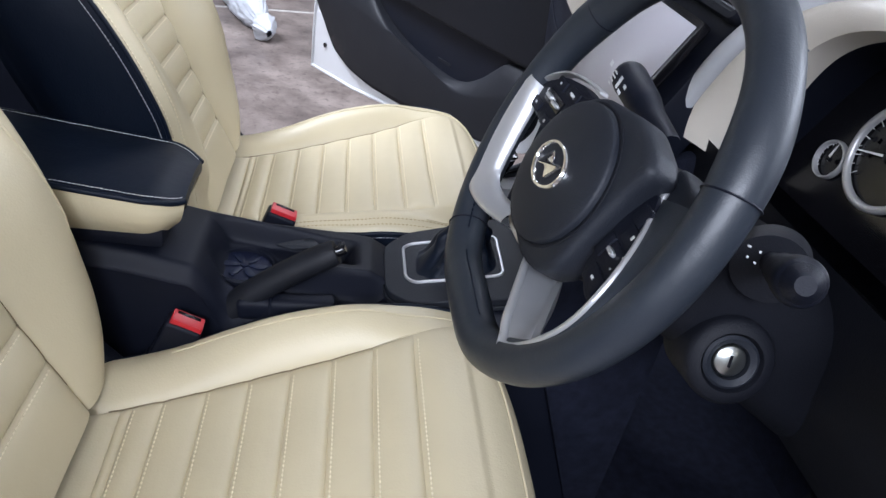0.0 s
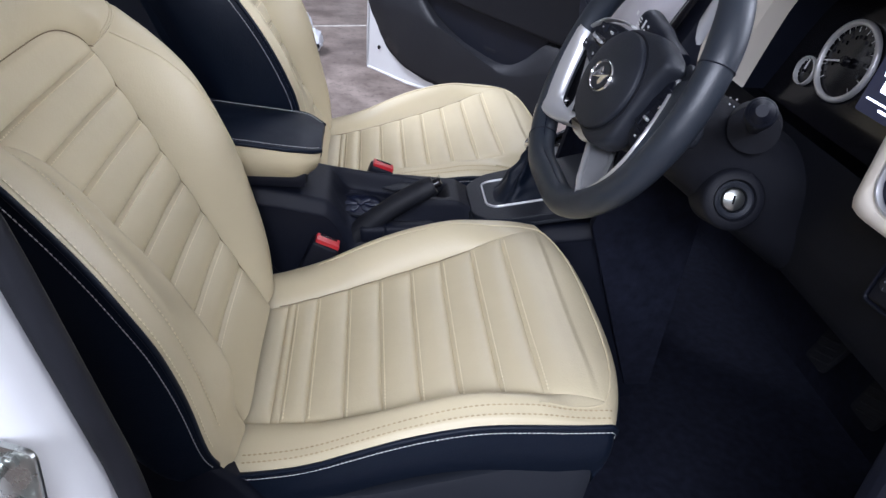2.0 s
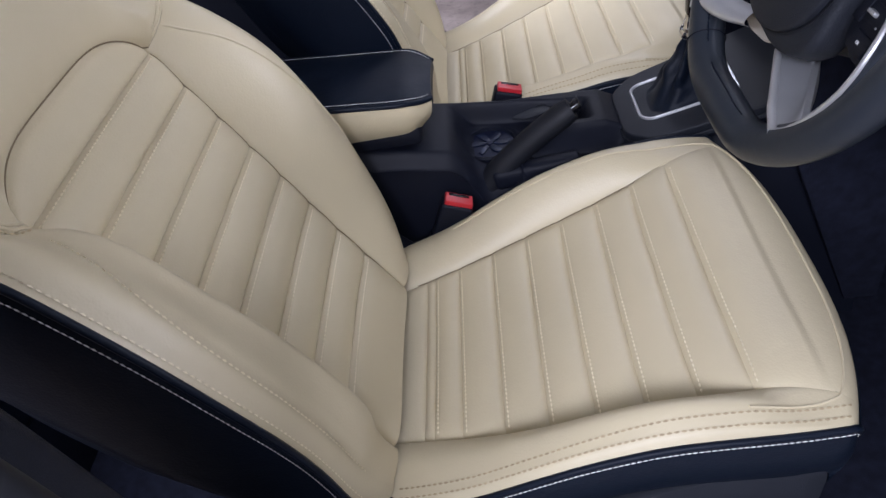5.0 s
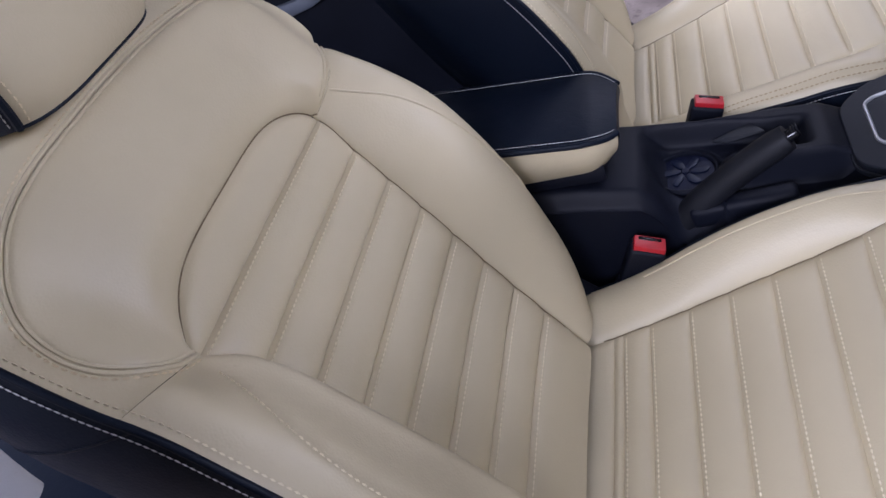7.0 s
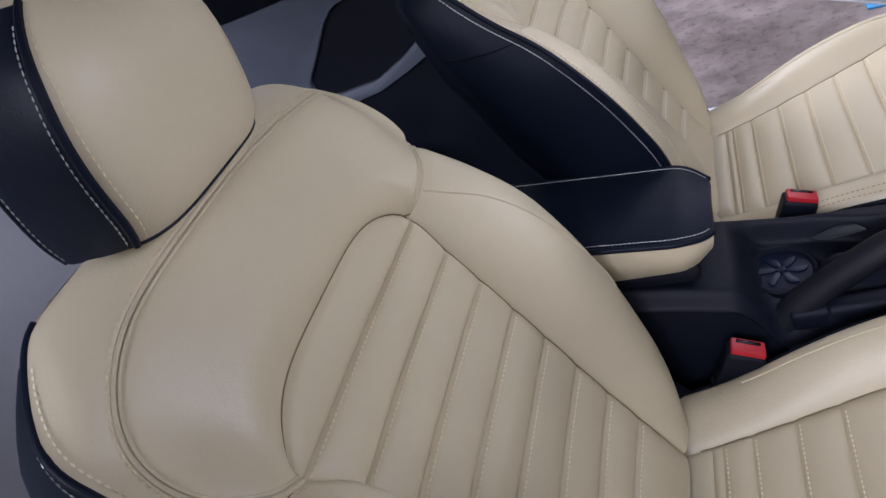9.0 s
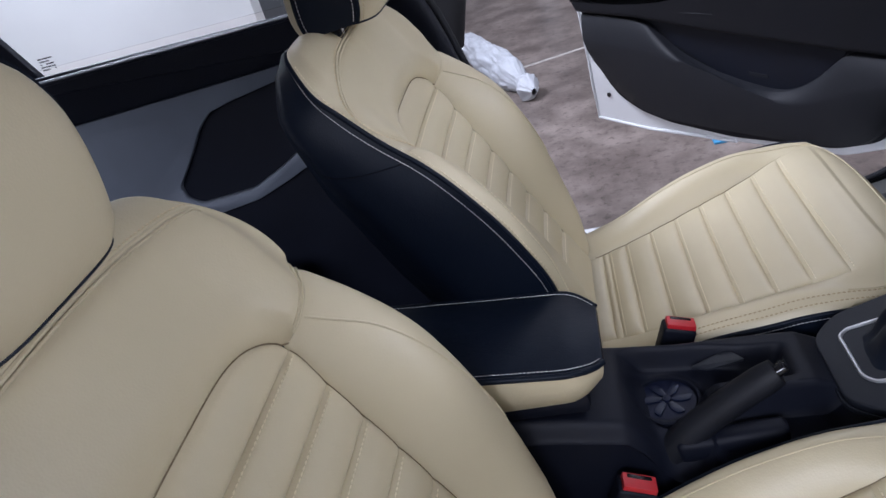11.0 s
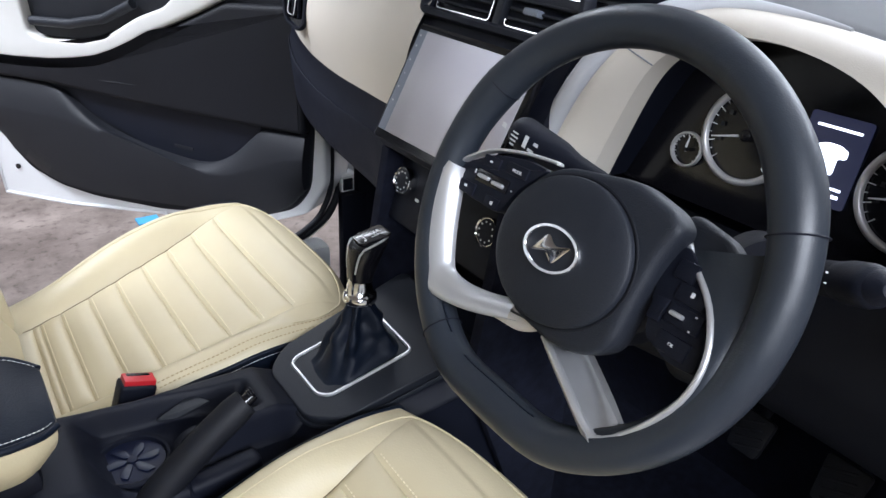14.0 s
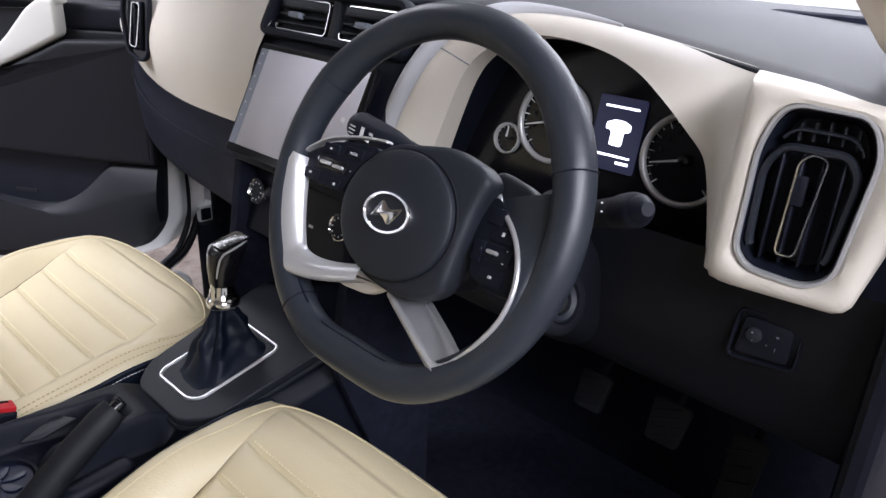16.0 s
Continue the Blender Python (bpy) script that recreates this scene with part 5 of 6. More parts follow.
        part("needle", prism([(-r * 0.12, -0.0016), (r * 0.8, -0.0007), (r * 0.8, 0.0007), (-r * 0.12, 0.0016)], 0.001, face @ pose(x, y, 0.005, 0, 0, needle)), WHITE_MARK, pan, "white needle")
        part("needle_hub", lathe([(r * 0.13, 0.002), (r * 0.13, 0.007), (r * 0.08, 0.009)], 20, face @ pose(x, y, 0)), GLOSS_BLACK, pan)
    dial(0.088, -0.010, 0.050, "speed_dial", 195)
    dial(-0.090, 0.000, 0.050, "rev_dial", 195)
    dial(-0.155, -0.034, 0.019, "small_dial", 85)
    disp = part("display", prism(rounded([(-0.032, -0.042), (0.030, -0.042), (0.030, 0.045), (-0.032, 0.045)], 0.004), 0.002, face), glow("display_blue", (0.10, 0.12, 0.28, 1), 0.14), pan, "dim blue lit display")
    lit = glow("display_white", (0.78, 0.84, 1.0, 1), 4.0)
    for x, y, w, h in ((0.0, 0.033, 0.044, 0.0022), (0.0, -0.024, 0.044, 0.0022), (0.014, -0.031, 0.016, 0.003)):
        part("display_bar", box((w, h, 0.0006), (x, y, 0.0025), m=face), lit, disp, "white lit bar", smooth=False)
    icon = [(-0.008, -0.012), (0.008, -0.012), (0.008, 0.005), (0.016, 0.006), (0.016, 0.014), (0.006, 0.018), (-0.006, 0.018), (-0.016, 0.014), (-0.016, 0.006), (-0.008, 0.005)]
    part("display_icon", prism(rounded(icon, 0.003), 0.0006, face @ pose(0, 0, 0.0022)), lit, disp, "white lit symbol", smooth=False)

    # driver's vent panel
    vc = (0.362, -0.296, 1.137)
    vf = axes(vc, (0.12, -1, 0), (0.10, 0, 0.995))
    ring = rounded([(-0.030, 0.076), (0.036, 0.074), (0.048, 0.045), (0.038, -0.060), (0.018, -0.074), (-0.030, -0.070), (-0.044, -0.055), (-0.044, 0.040)], 0.018, 6)
    out = rounded([(-0.064, 0.092), (0.090, 0.074), (0.078, 0.0), (0.056, -0.086), (0.046, -0.092), (-0.050, -0.092), (-0.066, -0.088), (-0.066, 0.0)], 0.010, 6)

    def by_angle(poly, n=72):
        res = []
        for i in range(n):
            a = 2 * math.pi * i / n
            d = Vector((math.cos(a), math.sin(a)))
            best = 0
            for p, q in zip(poly, poly[1:] + poly[:1]):
                p, q = Vector(p), Vector(q)
                e = q - p
                den = d.x * e.y - d.y * e.x
                if abs(den) < 1e-9:
                    continue
                t = (p.x * e.y - p.y * e.x) / den
                s = (p.x * d.y - p.y * d.x) / den
                if t > 0 and -1e-6 <= s <= 1 + 1e-6:
                    best = max(best, t)
            res.append((d.x * best, d.y * best))
        return res
    ra, oa = by_angle(ring), by_angle(out)
    rows = [[vf @ Vector((x, y, -0.004)) for x, y in ra]]
    for q, z in ((0.2, 0.004), (0.5, 0.005), (0.85, 0.002), (1.0, -0.006)):
        rows.append([vf @ Vector((a[0] + (b[0] - a[0]) * q, a[1] + (b[1] - a[1]) * q, z)) for a, b in zip(ra, oa)])
    rows.append([vf @ Vector((b[0], b[1], -0.05)) for b in oa])
    panel = part("vent_panel", finish(sheet(rows, close=True)), DASH_CREAM, ob, "cream panel round the side vent")
    part("vent_ring", frame_bar(ra, 0.0050, 0.008, vf @ pose(0, 0, -0.003)), SATIN, panel, "satin vent ring")
    inn = [(x * 0.93, y * 0.95) for x, y in ra]
    part("vent_well", finish(sheet([[vf @ Vector((x, y, 0.0)) for x, y in inn], [vf @ Vector((x * 0.85, y * 0.9, -0.03)) for x, y in inn], [vf @ Vector((x * 0.1, y * 0.1, -0.034)) for x, y in inn]], close=True)), BLACK_PLASTIC, panel)
    for k in range(4):
        part("vent_slat", box((0.0026, 0.10, 0.018), (-0.024 + 0.016 * k, -0.010, -0.014), 0.001, 1, vf), BLACK_PLASTIC, panel)
    part("vent_arch", frame_bar(rounded([(-0.036, -0.055), (-0.038, 0.020), (-0.026, 0.040), (0.026, 0.040), (0.036, 0.022), (0.028, -0.056)], 0.014)[3:-3], 0.007, 0.008, vf @ pose(0, 0, -0.010), closed=False), DARK_PLASTIC, panel, "charcoal inner arch")
    part("vent_slat", frame_bar(rounded([(-0.030, 0.046), (-0.018, 0.056), (0.026, 0.055), (0.038, 0.040)], 0.010)[2:-2], 0.003, 0.010, vf @ pose(0, 0, -0.014), closed=False), DARK_PLASTIC, panel)
    for k in range(5):
        part("vent_fin", box((0.0018, 0.016, 0.012), (-0.016 + 0.011 * k, 0.056 - 0.0012 * abs(k - 2), -0.014), 0.0, 1, vf), DARK_PLASTIC, panel)
    part("vent_tab", frame_bar(rounded([(-0.012, -0.052), (0.004, -0.052), (0.012, 0.034), (0.000, 0.038), (-0.010, 0.030)], 0.006), 0.0030, 0.004, vf @ pose(0, 0, -0.006)), CHROME, panel, "chrome outlined vent tab")
    part("vent_tab", box((0.012, 0.026, 0.006), (-0.006, 0.005, -0.006), 0.002, 2, vf), BLACK_PLASTIC, panel)

    # cream strip on top of the vent panel, to the pad
    part("cream_shelf", finish(sheet([[Vector((0.495, -0.19, 1.217)), Vector((0.487, -0.25, 1.212)), Vector((0.475, -0.31, 1.203)), Vector((0.458, -0.385, 1.186))],
                                      [Vector((0.43, -0.21, 1.219)), Vector((0.43, -0.26, 1.220)), Vector((0.42, -0.32, 1.212)), Vector((0.41, -0.386, 1.186))],
                                      [Vector((0.380, -0.228, 1.216)), Vector((0.382, -0.26, 1.222)), Vector((0.385, -0.33, 1.214)), Vector((0.39, -0.387, 1.180))]])), DASH_CREAM, ob, "cream shelf above the side vent")
    # black lower dash on the driver's side
    def knee(u, v):
        y = -0.385 + 0.62 * v
        x = interp(u, [(0, 0.385), (0.25, 0.395), (0.5, 0.40), (0.8, 0.42), (1, 0.47)])
        z = interp(u, [(0, 1.060), (0.5, 0.95), (0.8, 0.87), (1, 0.84)])
        return Vector((x, y, z))
    part("knee_panel", finish(patch(knee, even(14), even(24))), COLUMN_BLACK, ob, "black lower panel")
    sw = axes((0.396, -0.284, 0.984), (0.08, -1, 0), (0.10, 0, 1)) @ Matrix.Scale(0.68, 4)
    pod = part("switch_pod", prism(rounded([(-0.036, -0.030), (0.036, -0.026), (0.036, 0.026), (-0.030, 0.028)], 0.008), 0.008, sw, 0.002), BLACK_PLASTIC, ob, "black switch pod")
    part("pod_lip", frame_bar(rounded([(-0.046, -0.040), (0.046, -0.034), (0.046, 0.034), (-0.040, 0.036)], 0.012), 0.006, 0.006, sw), BLACK_PLASTIC, pod)
    part("dial_switch", lathe([(0.011, 0.008), (0.011, 0.013), (0.009, 0.014)], 24, sw @ pose(-0.014, 0.004, 0)), DARK_PLASTIC, pod)
    part("symbols", bars(bmesh.new(), [(-0.016, 0.008, 0.003, 0.003), (-0.014, -0.003, 0.001, 0.003), (0.018, 0.012, 0.004, 0.003), (0.006, -0.004, 0.003, 0.001), (0.018, -0.007, 0.001, 0.005)], sw @ pose(0, 0, 0.0142)), GREY_TRIM, pod, smooth=False)

    # centre stack
    stack = axes((0.330, CY, 1.10), (0, -1, 0), (0.46, 0, 0.89))
    part("stack_body", prism(rounded([(-0.150, -0.10), (0.150, -0.10), (0.140, 0.155), (-0.165, 0.155)], 0.02), 0.06, stack @ pose(0, 0, -0.068), 0.006), BLACK_PLASTIC, ob, "black centre stack")
    # centre vents
    vent = axes((0.392, CY, 1.212), (0, -1, 0), (0.30, 0, 0.95))
    vbox = part("centre_vent", frame_bar(rounded([(-0.160, -0.030), (0.150, -0.030), (0.140, 0.034), (-0.140, 0.034)], 0.014), 0.014, 0.016, vent), BLACK_PLASTIC, ob, "black double air vent")
    part("vent_back", box((0.30, 0.06, 0.004), (0, 0, -0.014), m=vent), GLOSS_BLACK, vbox)
    part("vent_post", box((0.014, 0.062, 0.014), (0.0, 0, 0.002), 0.003, 2, vent), DARK_PLASTIC, vbox)
    for sg in (-1, 1):
        part("vent_chrome", frame_bar(rounded([(sg * 0.075 - 0.062, -0.022), (sg * 0.075 + 0.058, -0.022), (sg * 0.075 + 0.058, 0.024), (sg * 0.075 - 0.056, 0.024)], 0.008)[:20], 0.0035, 0.006, vent, closed=False), CHROME, vbox, "chrome vent edge")
        for k in range(3):
            part("vent_slat", box((0.118, 0.0035, 0.020), (sg * 0.075, -0.012 + 0.012 * k, -0.004), 0.001, 1, vent), DARK_PLASTIC, vbox)
        part("vent_tab", box((0.026, 0.009, 0.012), (sg * 0.075 - 0.012, 0.0, 0.008), 0.002, 2, vent), GREY_TRIM, vbox, "grey vent tab")
    # climate panel
    cl = axes((0.318, CY, 0.955), (0, -1, 0), (0.30, 0, 0.95))
    ac = part("climate_panel", prism(rounded([(-0.140, -0.065), (0.140, -0.065), (0.145, 0.060), (-0.145, 0.060)], 0.015), 0.02, cl @ pose(0, 0, -0.022), 0.004), BLACK_PLASTIC, ob, "black climate panel")
    for y in (-0.100, 0.100):
        part("knob_ring", lathe([(0.0205, -0.002), (0.0205, 0.011), (0.0195, 0.013), (0.0182, 0.011)], 36, cl @ pose(y, 0, 0)), CHROME, ac, "chrome knob ring")
        part("knob_face", lathe([(0.0183, 0), (0.0183, 0.010), (0.017, 0.0118)], 30, cl @ pose(y, 0, 0)), BLACK_PLASTIC, ac)
        part("symbols", bars(bmesh.new(), [(y + 0.013 * math.cos(a), 0.013 * math.sin(a), 0.0022, 0.0022) for a in [0.63 * k for k in range(10)]], cl @ pose(0, 0, 0.0122)), WHITE_MARK, ac, smooth=False)
    part("symbols", bars(bmesh.new(), [(-0.066, -0.018, 0.010, 0.004), (0.0, -0.018, 0.010, 0.004), (-0.03, -0.018, 0.010, 0.004), (0.03, -0.018, 0.010, 0.004)], cl @ pose(0, 0, 0.0006)), WHITE_MARK, ac, smooth=False)
    # open bin below it
    part("bin", finish(sheet([[Vector((0.30, CY + y, 0.895)) for y in (-0.12, 0.12)], [Vector((0.42, CY + y, 0.89)) for y in (-0.11, 0.11)], [Vector((0.43, CY + y, 0.80)) for y in (-0.11, 0.11)], [Vector((0.30, CY + y, 0.785)) for y in (-0.12, 0.12)]])), BLACK_PLASTIC, ob)
    for sg in (1, -1):
        part("stack_cheek", prism([(0.30, 1.0), (0.45, 1.05), (0.45, 0.42), (0.40, 0.42), (0.262, 0.77)], 0.02, axes((0, CY + sg * 0.137 + 0.01, 0), (1, 0, 0), (0, 0, 1)), 0.005), CARPET, ob, "black side cheek of the stack")

    # passenger's side
    low = [(0.335, 0.500, 1.046), (0.352, 0.58, 1.036), (0.388, 0.70, 1.020), (0.415, 0.85, 1.010), (0.424, 0.935, 1.013), (0.427, 1.0, 1.022), (0.428, 1.06, 1.042), (0.430, 1.10, 1.068), (0.434, 1.122, 1.100), (0.452, 1.135, 1.122)]
    top = [(0.415, 0.505, 1.240), (0.420, 0.58, 1.240), (0.431, 0.70, 1.238), (0.442, 0.85, 1.230), (0.448, 0.935, 1.222), (0.452, 1.0, 1.214), (0.455, 1.06, 1.207), (0.456, 1.10, 1.198), (0.456, 1.122, 1.182), (0.464, 1.135, 1.160)]
    lo2, up2 = smooth_line(low, 40, 3), smooth_line(top, 40, 3)
    rows = []
    for q in even(16):
        rows.append([a.lerp(b, q) + Vector((-0.030, 0, 0)) * math.sin(math.pi * q) + Vector((0.004 * math.exp(-((q - 0.72) / 0.012) ** 2), 0, 0)) for a, b in zip(lo2, up2)])
    part("passenger_panel", finish(sheet(rows)), DASH_CREAM, ob, "cream panel before the passenger")
    rows = []
    for q in even(14):
        rows.append([Vector((a.x + interp(q, [(0, 0.0), (0.1, 0.004), (0.3, -0.006), (0.65, 0.004), (1, 0.12)]), a.y, a.z - interp(q, [(0, 0), (0.65, 0.165), (1, 0.235)]))) for a in lo2])
    part("glovebox", finish(sheet(rows)), BLACK_PLASTIC, ob, "black glovebox and lower panel")
    part("glovebox_line", tube([Vector((p.x - 0.005, p.y, p.z - 0.060)) for p in lo2[4:]], 0.0016, 5), BLACK_PLASTIC, ob)
    part("glovebox_handle", box((0.012, 0.07, 0.020), (0.405, 0.66, 0.925), 0.006, 2), GLOSS_BLACK, ob, "black handle recess")
    # passenger's end vent
    ev = axes((0.406, 1.016, 1.140), (0.26, -1, 0), (0.12, 0, 0.99)) @ Matrix.Diagonal((1.2, 1.05, 1, 1))
    er = rounded([(-0.028, 0.062), (0.020, 0.064), (0.030, 0.050), (0.026, -0.052), (0.012, -0.064), (-0.020, -0.050), (-0.034, 0.020)], 0.014, 5)
    pv = part("end_vent", frame_bar(er, 0.008, 0.010, ev @ pose(0, 0, -0.002)), BLACK_PLASTIC, ob, "black end vent")
    part("vent_back", prism(er, 0.003, ev), GLOSS_BLACK, pv)
    part("vent_tab", frame_bar(rounded([(-0.012, -0.036), (0.004, -0.040), (0.014, 0.040), (-0.004, 0.044)], 0.006), 0.003, 0.006, ev @ pose(0, 0, 0.004)), CHROME, pv, "chrome outlined vent tab")
    for k in range(3):
        part("vent_slat", box((0.003, 0.09, 0.008), (-0.014 + 0.014 * k, 0, 0.006), 0.001, 1, ev), BLACK_PLASTIC, pv)
    return ob


dashboard()


def screen():
    ob = thing("touch_screen", "large touch screen with black bezel, switched off, reflections painted pale grey", "touch screen")
    m = axes((0.322, CY, 1.103), (0, -1, 0), (0.46, 0, 0.89))
    part("bezel", prism(rounded([(-0.128, -0.090), (0.128, -0.090), (0.128, 0.077), (-0.128, 0.077)], 0.006), 0.012, m @ pose(0, 0, -0.006), 0.002), GLOSS_BLACK, ob, "gloss black bezel")
    part("pane", box((0.226, 0.146, 0.001), (0.008, -0.005, 0.0068), 0.0003, 1, m), SCREEN, ob, "glossy pane, film and reflections painted pale grey")
    part("bezel_strip", box((0.018, 0.146, 0.0008), (-0.1145, -0.005, 0.0064), 0.0, 1, m), GREY_TRIM, ob, "grey strip of touch keys")
    part("symbols", bars(bmesh.new(), [(-0.116, y, 0.0028, 0.0022) for y in (0.06, 0.045, 0.025, 0.005, -0.015, -0.035)], m @ pose(0, 0, 0.0072)), PALE_TRIM, ob, smooth=False)
    return ob


screen()


# ---- car body ----
tagged(part("cabin_floor", box((2.6, 1.52, 0.04), (-0.45, CY, 0.36), 0.004), CARPET), "black carpet on the cabin floor", "floor", kind="structure")
tagged(part("firewall", box((0.04, 1.52, 0.9), (0.86, CY, 0.80), 0.004), CARPET), "black carpeted bulkhead", "wall", kind="structure")
tagged(part("roof_lining", box((1.75, 1.40, 0.03), (-0.62, CY, 1.66), 0.01), HEADLINER), "beige roof lining", "ceiling", kind="structure")
tagged(part("roof_panel", box((1.80, 1.46, 0.02), (-0.62, CY, 1.69), 0.008), WHITE_PAINT), "white painted car roof", "roof", kind="structure")
tagged(part("rear_bulkhead", box((0.10, 1.46, 1.2), (-1.78, CY, 1.0), 0.02), BLACK_PLASTIC), "black rear bulkhead", "wall", kind="structure")
tagged(part("bonnet", box((1.1, 1.60, 0.05), (1.60, CY, 1.08), 0.02), WHITE_PAINT), "white painted bonnet", "bonnet", kind="structure")

PEDALS = thing("pedal_set", "three dark pedals on steel arms", "pedals")


def pedal(y, z, w, h, x=0.62):
    m = axes((x, y, z), (0, -1, 0), (0.45, 0, 0.89))
    p = part("pedal", prism(rounded([(-w * 0.42, -h / 2), (w * 0.42, -h / 2), (w / 2, h / 2), (-w / 2, h / 2)], 0.008), 0.012, m, 0.003), RUBBER, PEDALS, "ribbed black rubber pad")
    for k in range(4):
        part("pad_rib", box((w * 0.7, 0.004, 0.004), (0, -h * 0.3 + h * 0.2 * k, 0.0125), 0.001, 1, m @ pose(0, 0, 0, 0, 0, 20)), GREY_PLASTIC, p)
    part("pedal_arm", tube([m @ Vector((0, 0, 0)), m @ Vector((0, 0.10, -0.03)), m @ Vector((0, 0.22, -0.03))], 0.007, 8), BLACK_PLASTIC, p)


pedal(-0.118, 0.680, 0.060, 0.065)
pedal(0.010, 0.672, 0.055, 0.060)
pedal(-0.232, 0.655, 0.050, 0.110)


def pillar(name, side, label, dx):
    """Body pillar behind a front seat; side is 1 on the passenger's side."""
    ob = thing(name, label, "pillar", kind="structure")
    y = CY + side * 0.757
    def post(u, v):
        z = 0.36 + 1.30 * u
        x0 = interp(z, [(0.36, -0.30), (0.6, -0.33), (0.9, -0.375), (1.1, -0.425), (1.3, -0.50), (1.66, -0.62)])
        w = interp(z, [(0.36, 0.26), (0.7, 0.22), (1.0, 0.17), (1.66, 0.12)])
        q = 2 * math.pi * v
        c, s = math.cos(q), math.sin(q)
        return Vector((dx * 0.6 + x0 - w / 2 + w / 2 * (abs(c) ** 0.5) * (1 if c > 0 else -1), y + 0.028 * (abs(s) ** 0.5) * (1 if s > 0 else -1), z))
    part("inner_trim", finish(patch(post, even(24), [i / 40 for i in range(40)], close=True)), BLACK_PLASTIC, ob, "black inner pillar trim")

    def shell(u, v):
        z = 0.36 + 1.30 * u
        x0 = interp(z, [(0.36, -0.315), (0.6, -0.345), (0.9, -0.39), (1.1, -0.44), (1.3, -0.515), (1.66, -0.635)])
        w = interp(z, [(0.36, 0.25), (0.7, 0.21), (1.0, 0.16), (1.66, 0.12)])
        return Vector((dx + x0 - w * (0.5 - 0.5 * math.cos(math.pi * v)) , y + side * (0.034 + 0.07 * math.sin(math.pi * v) ** 0.6), z))
    part("outer_shell", finish(patch(shell, even(24), even(16))), WHITE_PAINT, ob, "white painted pillar")
    line = [Vector((dx + interp(z, [(0.36, -0.306), (0.6, -0.336), (0.9, -0.381), (1.1, -0.431), (1.3, -0.506), (1.66, -0.626)]), y + side * 0.034, z)) for z in [0.36 + 1.3 * i / 40 for i in range(41)]]
    part("door_seal", tube(line, 0.011, 10), RUBBER, ob, "black rubber door seal")
    return ob


def pillar_cover():
    """Pale upper trim of the driver's pillar."""
    def at(u, v):
        z = 1.138 + 0.51 * u
        x0 = interp(z, [(1.138, -0.428), (1.16, -0.417), (1.25, -0.402), (1.35, -0.425), (1.66, -0.54)])
        w = interp(u, [(0, 0.012), (0.03, 0.036), (0.08, 0.05), (1, 0.055)])
        q = math.pi * v
        return Vector((x0 - w * (1 - math.cos(q)) * 0.5, -0.360 + 0.030 * math.sin(q) ** 0.5, z))
    return finish(patch(at, even(16), even(16)))


pr = pillar("pillar_right", -1, "white body pillar with black trim, seal and door striker", 0.080)
pillar("pillar_left", 1, "black trimmed body pillar behind the passenger seat", 0.010)


def striker(parent):
    m = axes((-0.340, -0.494, 0.956), (0.94, -0.30, 0), (0.10, 0.0, 0.99)) @ Matrix.Scale(0.78, 4)
    st = part("striker_plate", prism(rounded([(-0.024, -0.045), (0.024, -0.045), (0.024, 0.045), (-0.024, 0.045)], 0.010), 0.006, m, 0.002), STEEL, parent, "zinc door striker plate")
    part("striker_loop", tube([m @ Vector((x, z, o)) for x, z, o in ((-0.008, 0.026, 0.0), (-0.004, 0.027, 0.020), (0.002, 0.024, 0.036), (0.006, 0.008, 0.042), (0.006, -0.008, 0.042), (0.002, -0.024, 0.036), (-0.004, -0.027, 0.020), (-0.008, -0.026, 0.0))], 0.0055, 10), STEEL, st, "zinc striker loop")
    for z in (0.034, -0.034):
        part("plate_bolt", lathe([(0.007, 0.005), (0.007, 0.010), (0.004, 0.011)], 6, m @ pose(0.004, z, 0)), STEEL, st)


striker(pr)
part("upper_trim", pillar_cover(), PALE_TRIM, pr, "pale grey upper pillar trim")


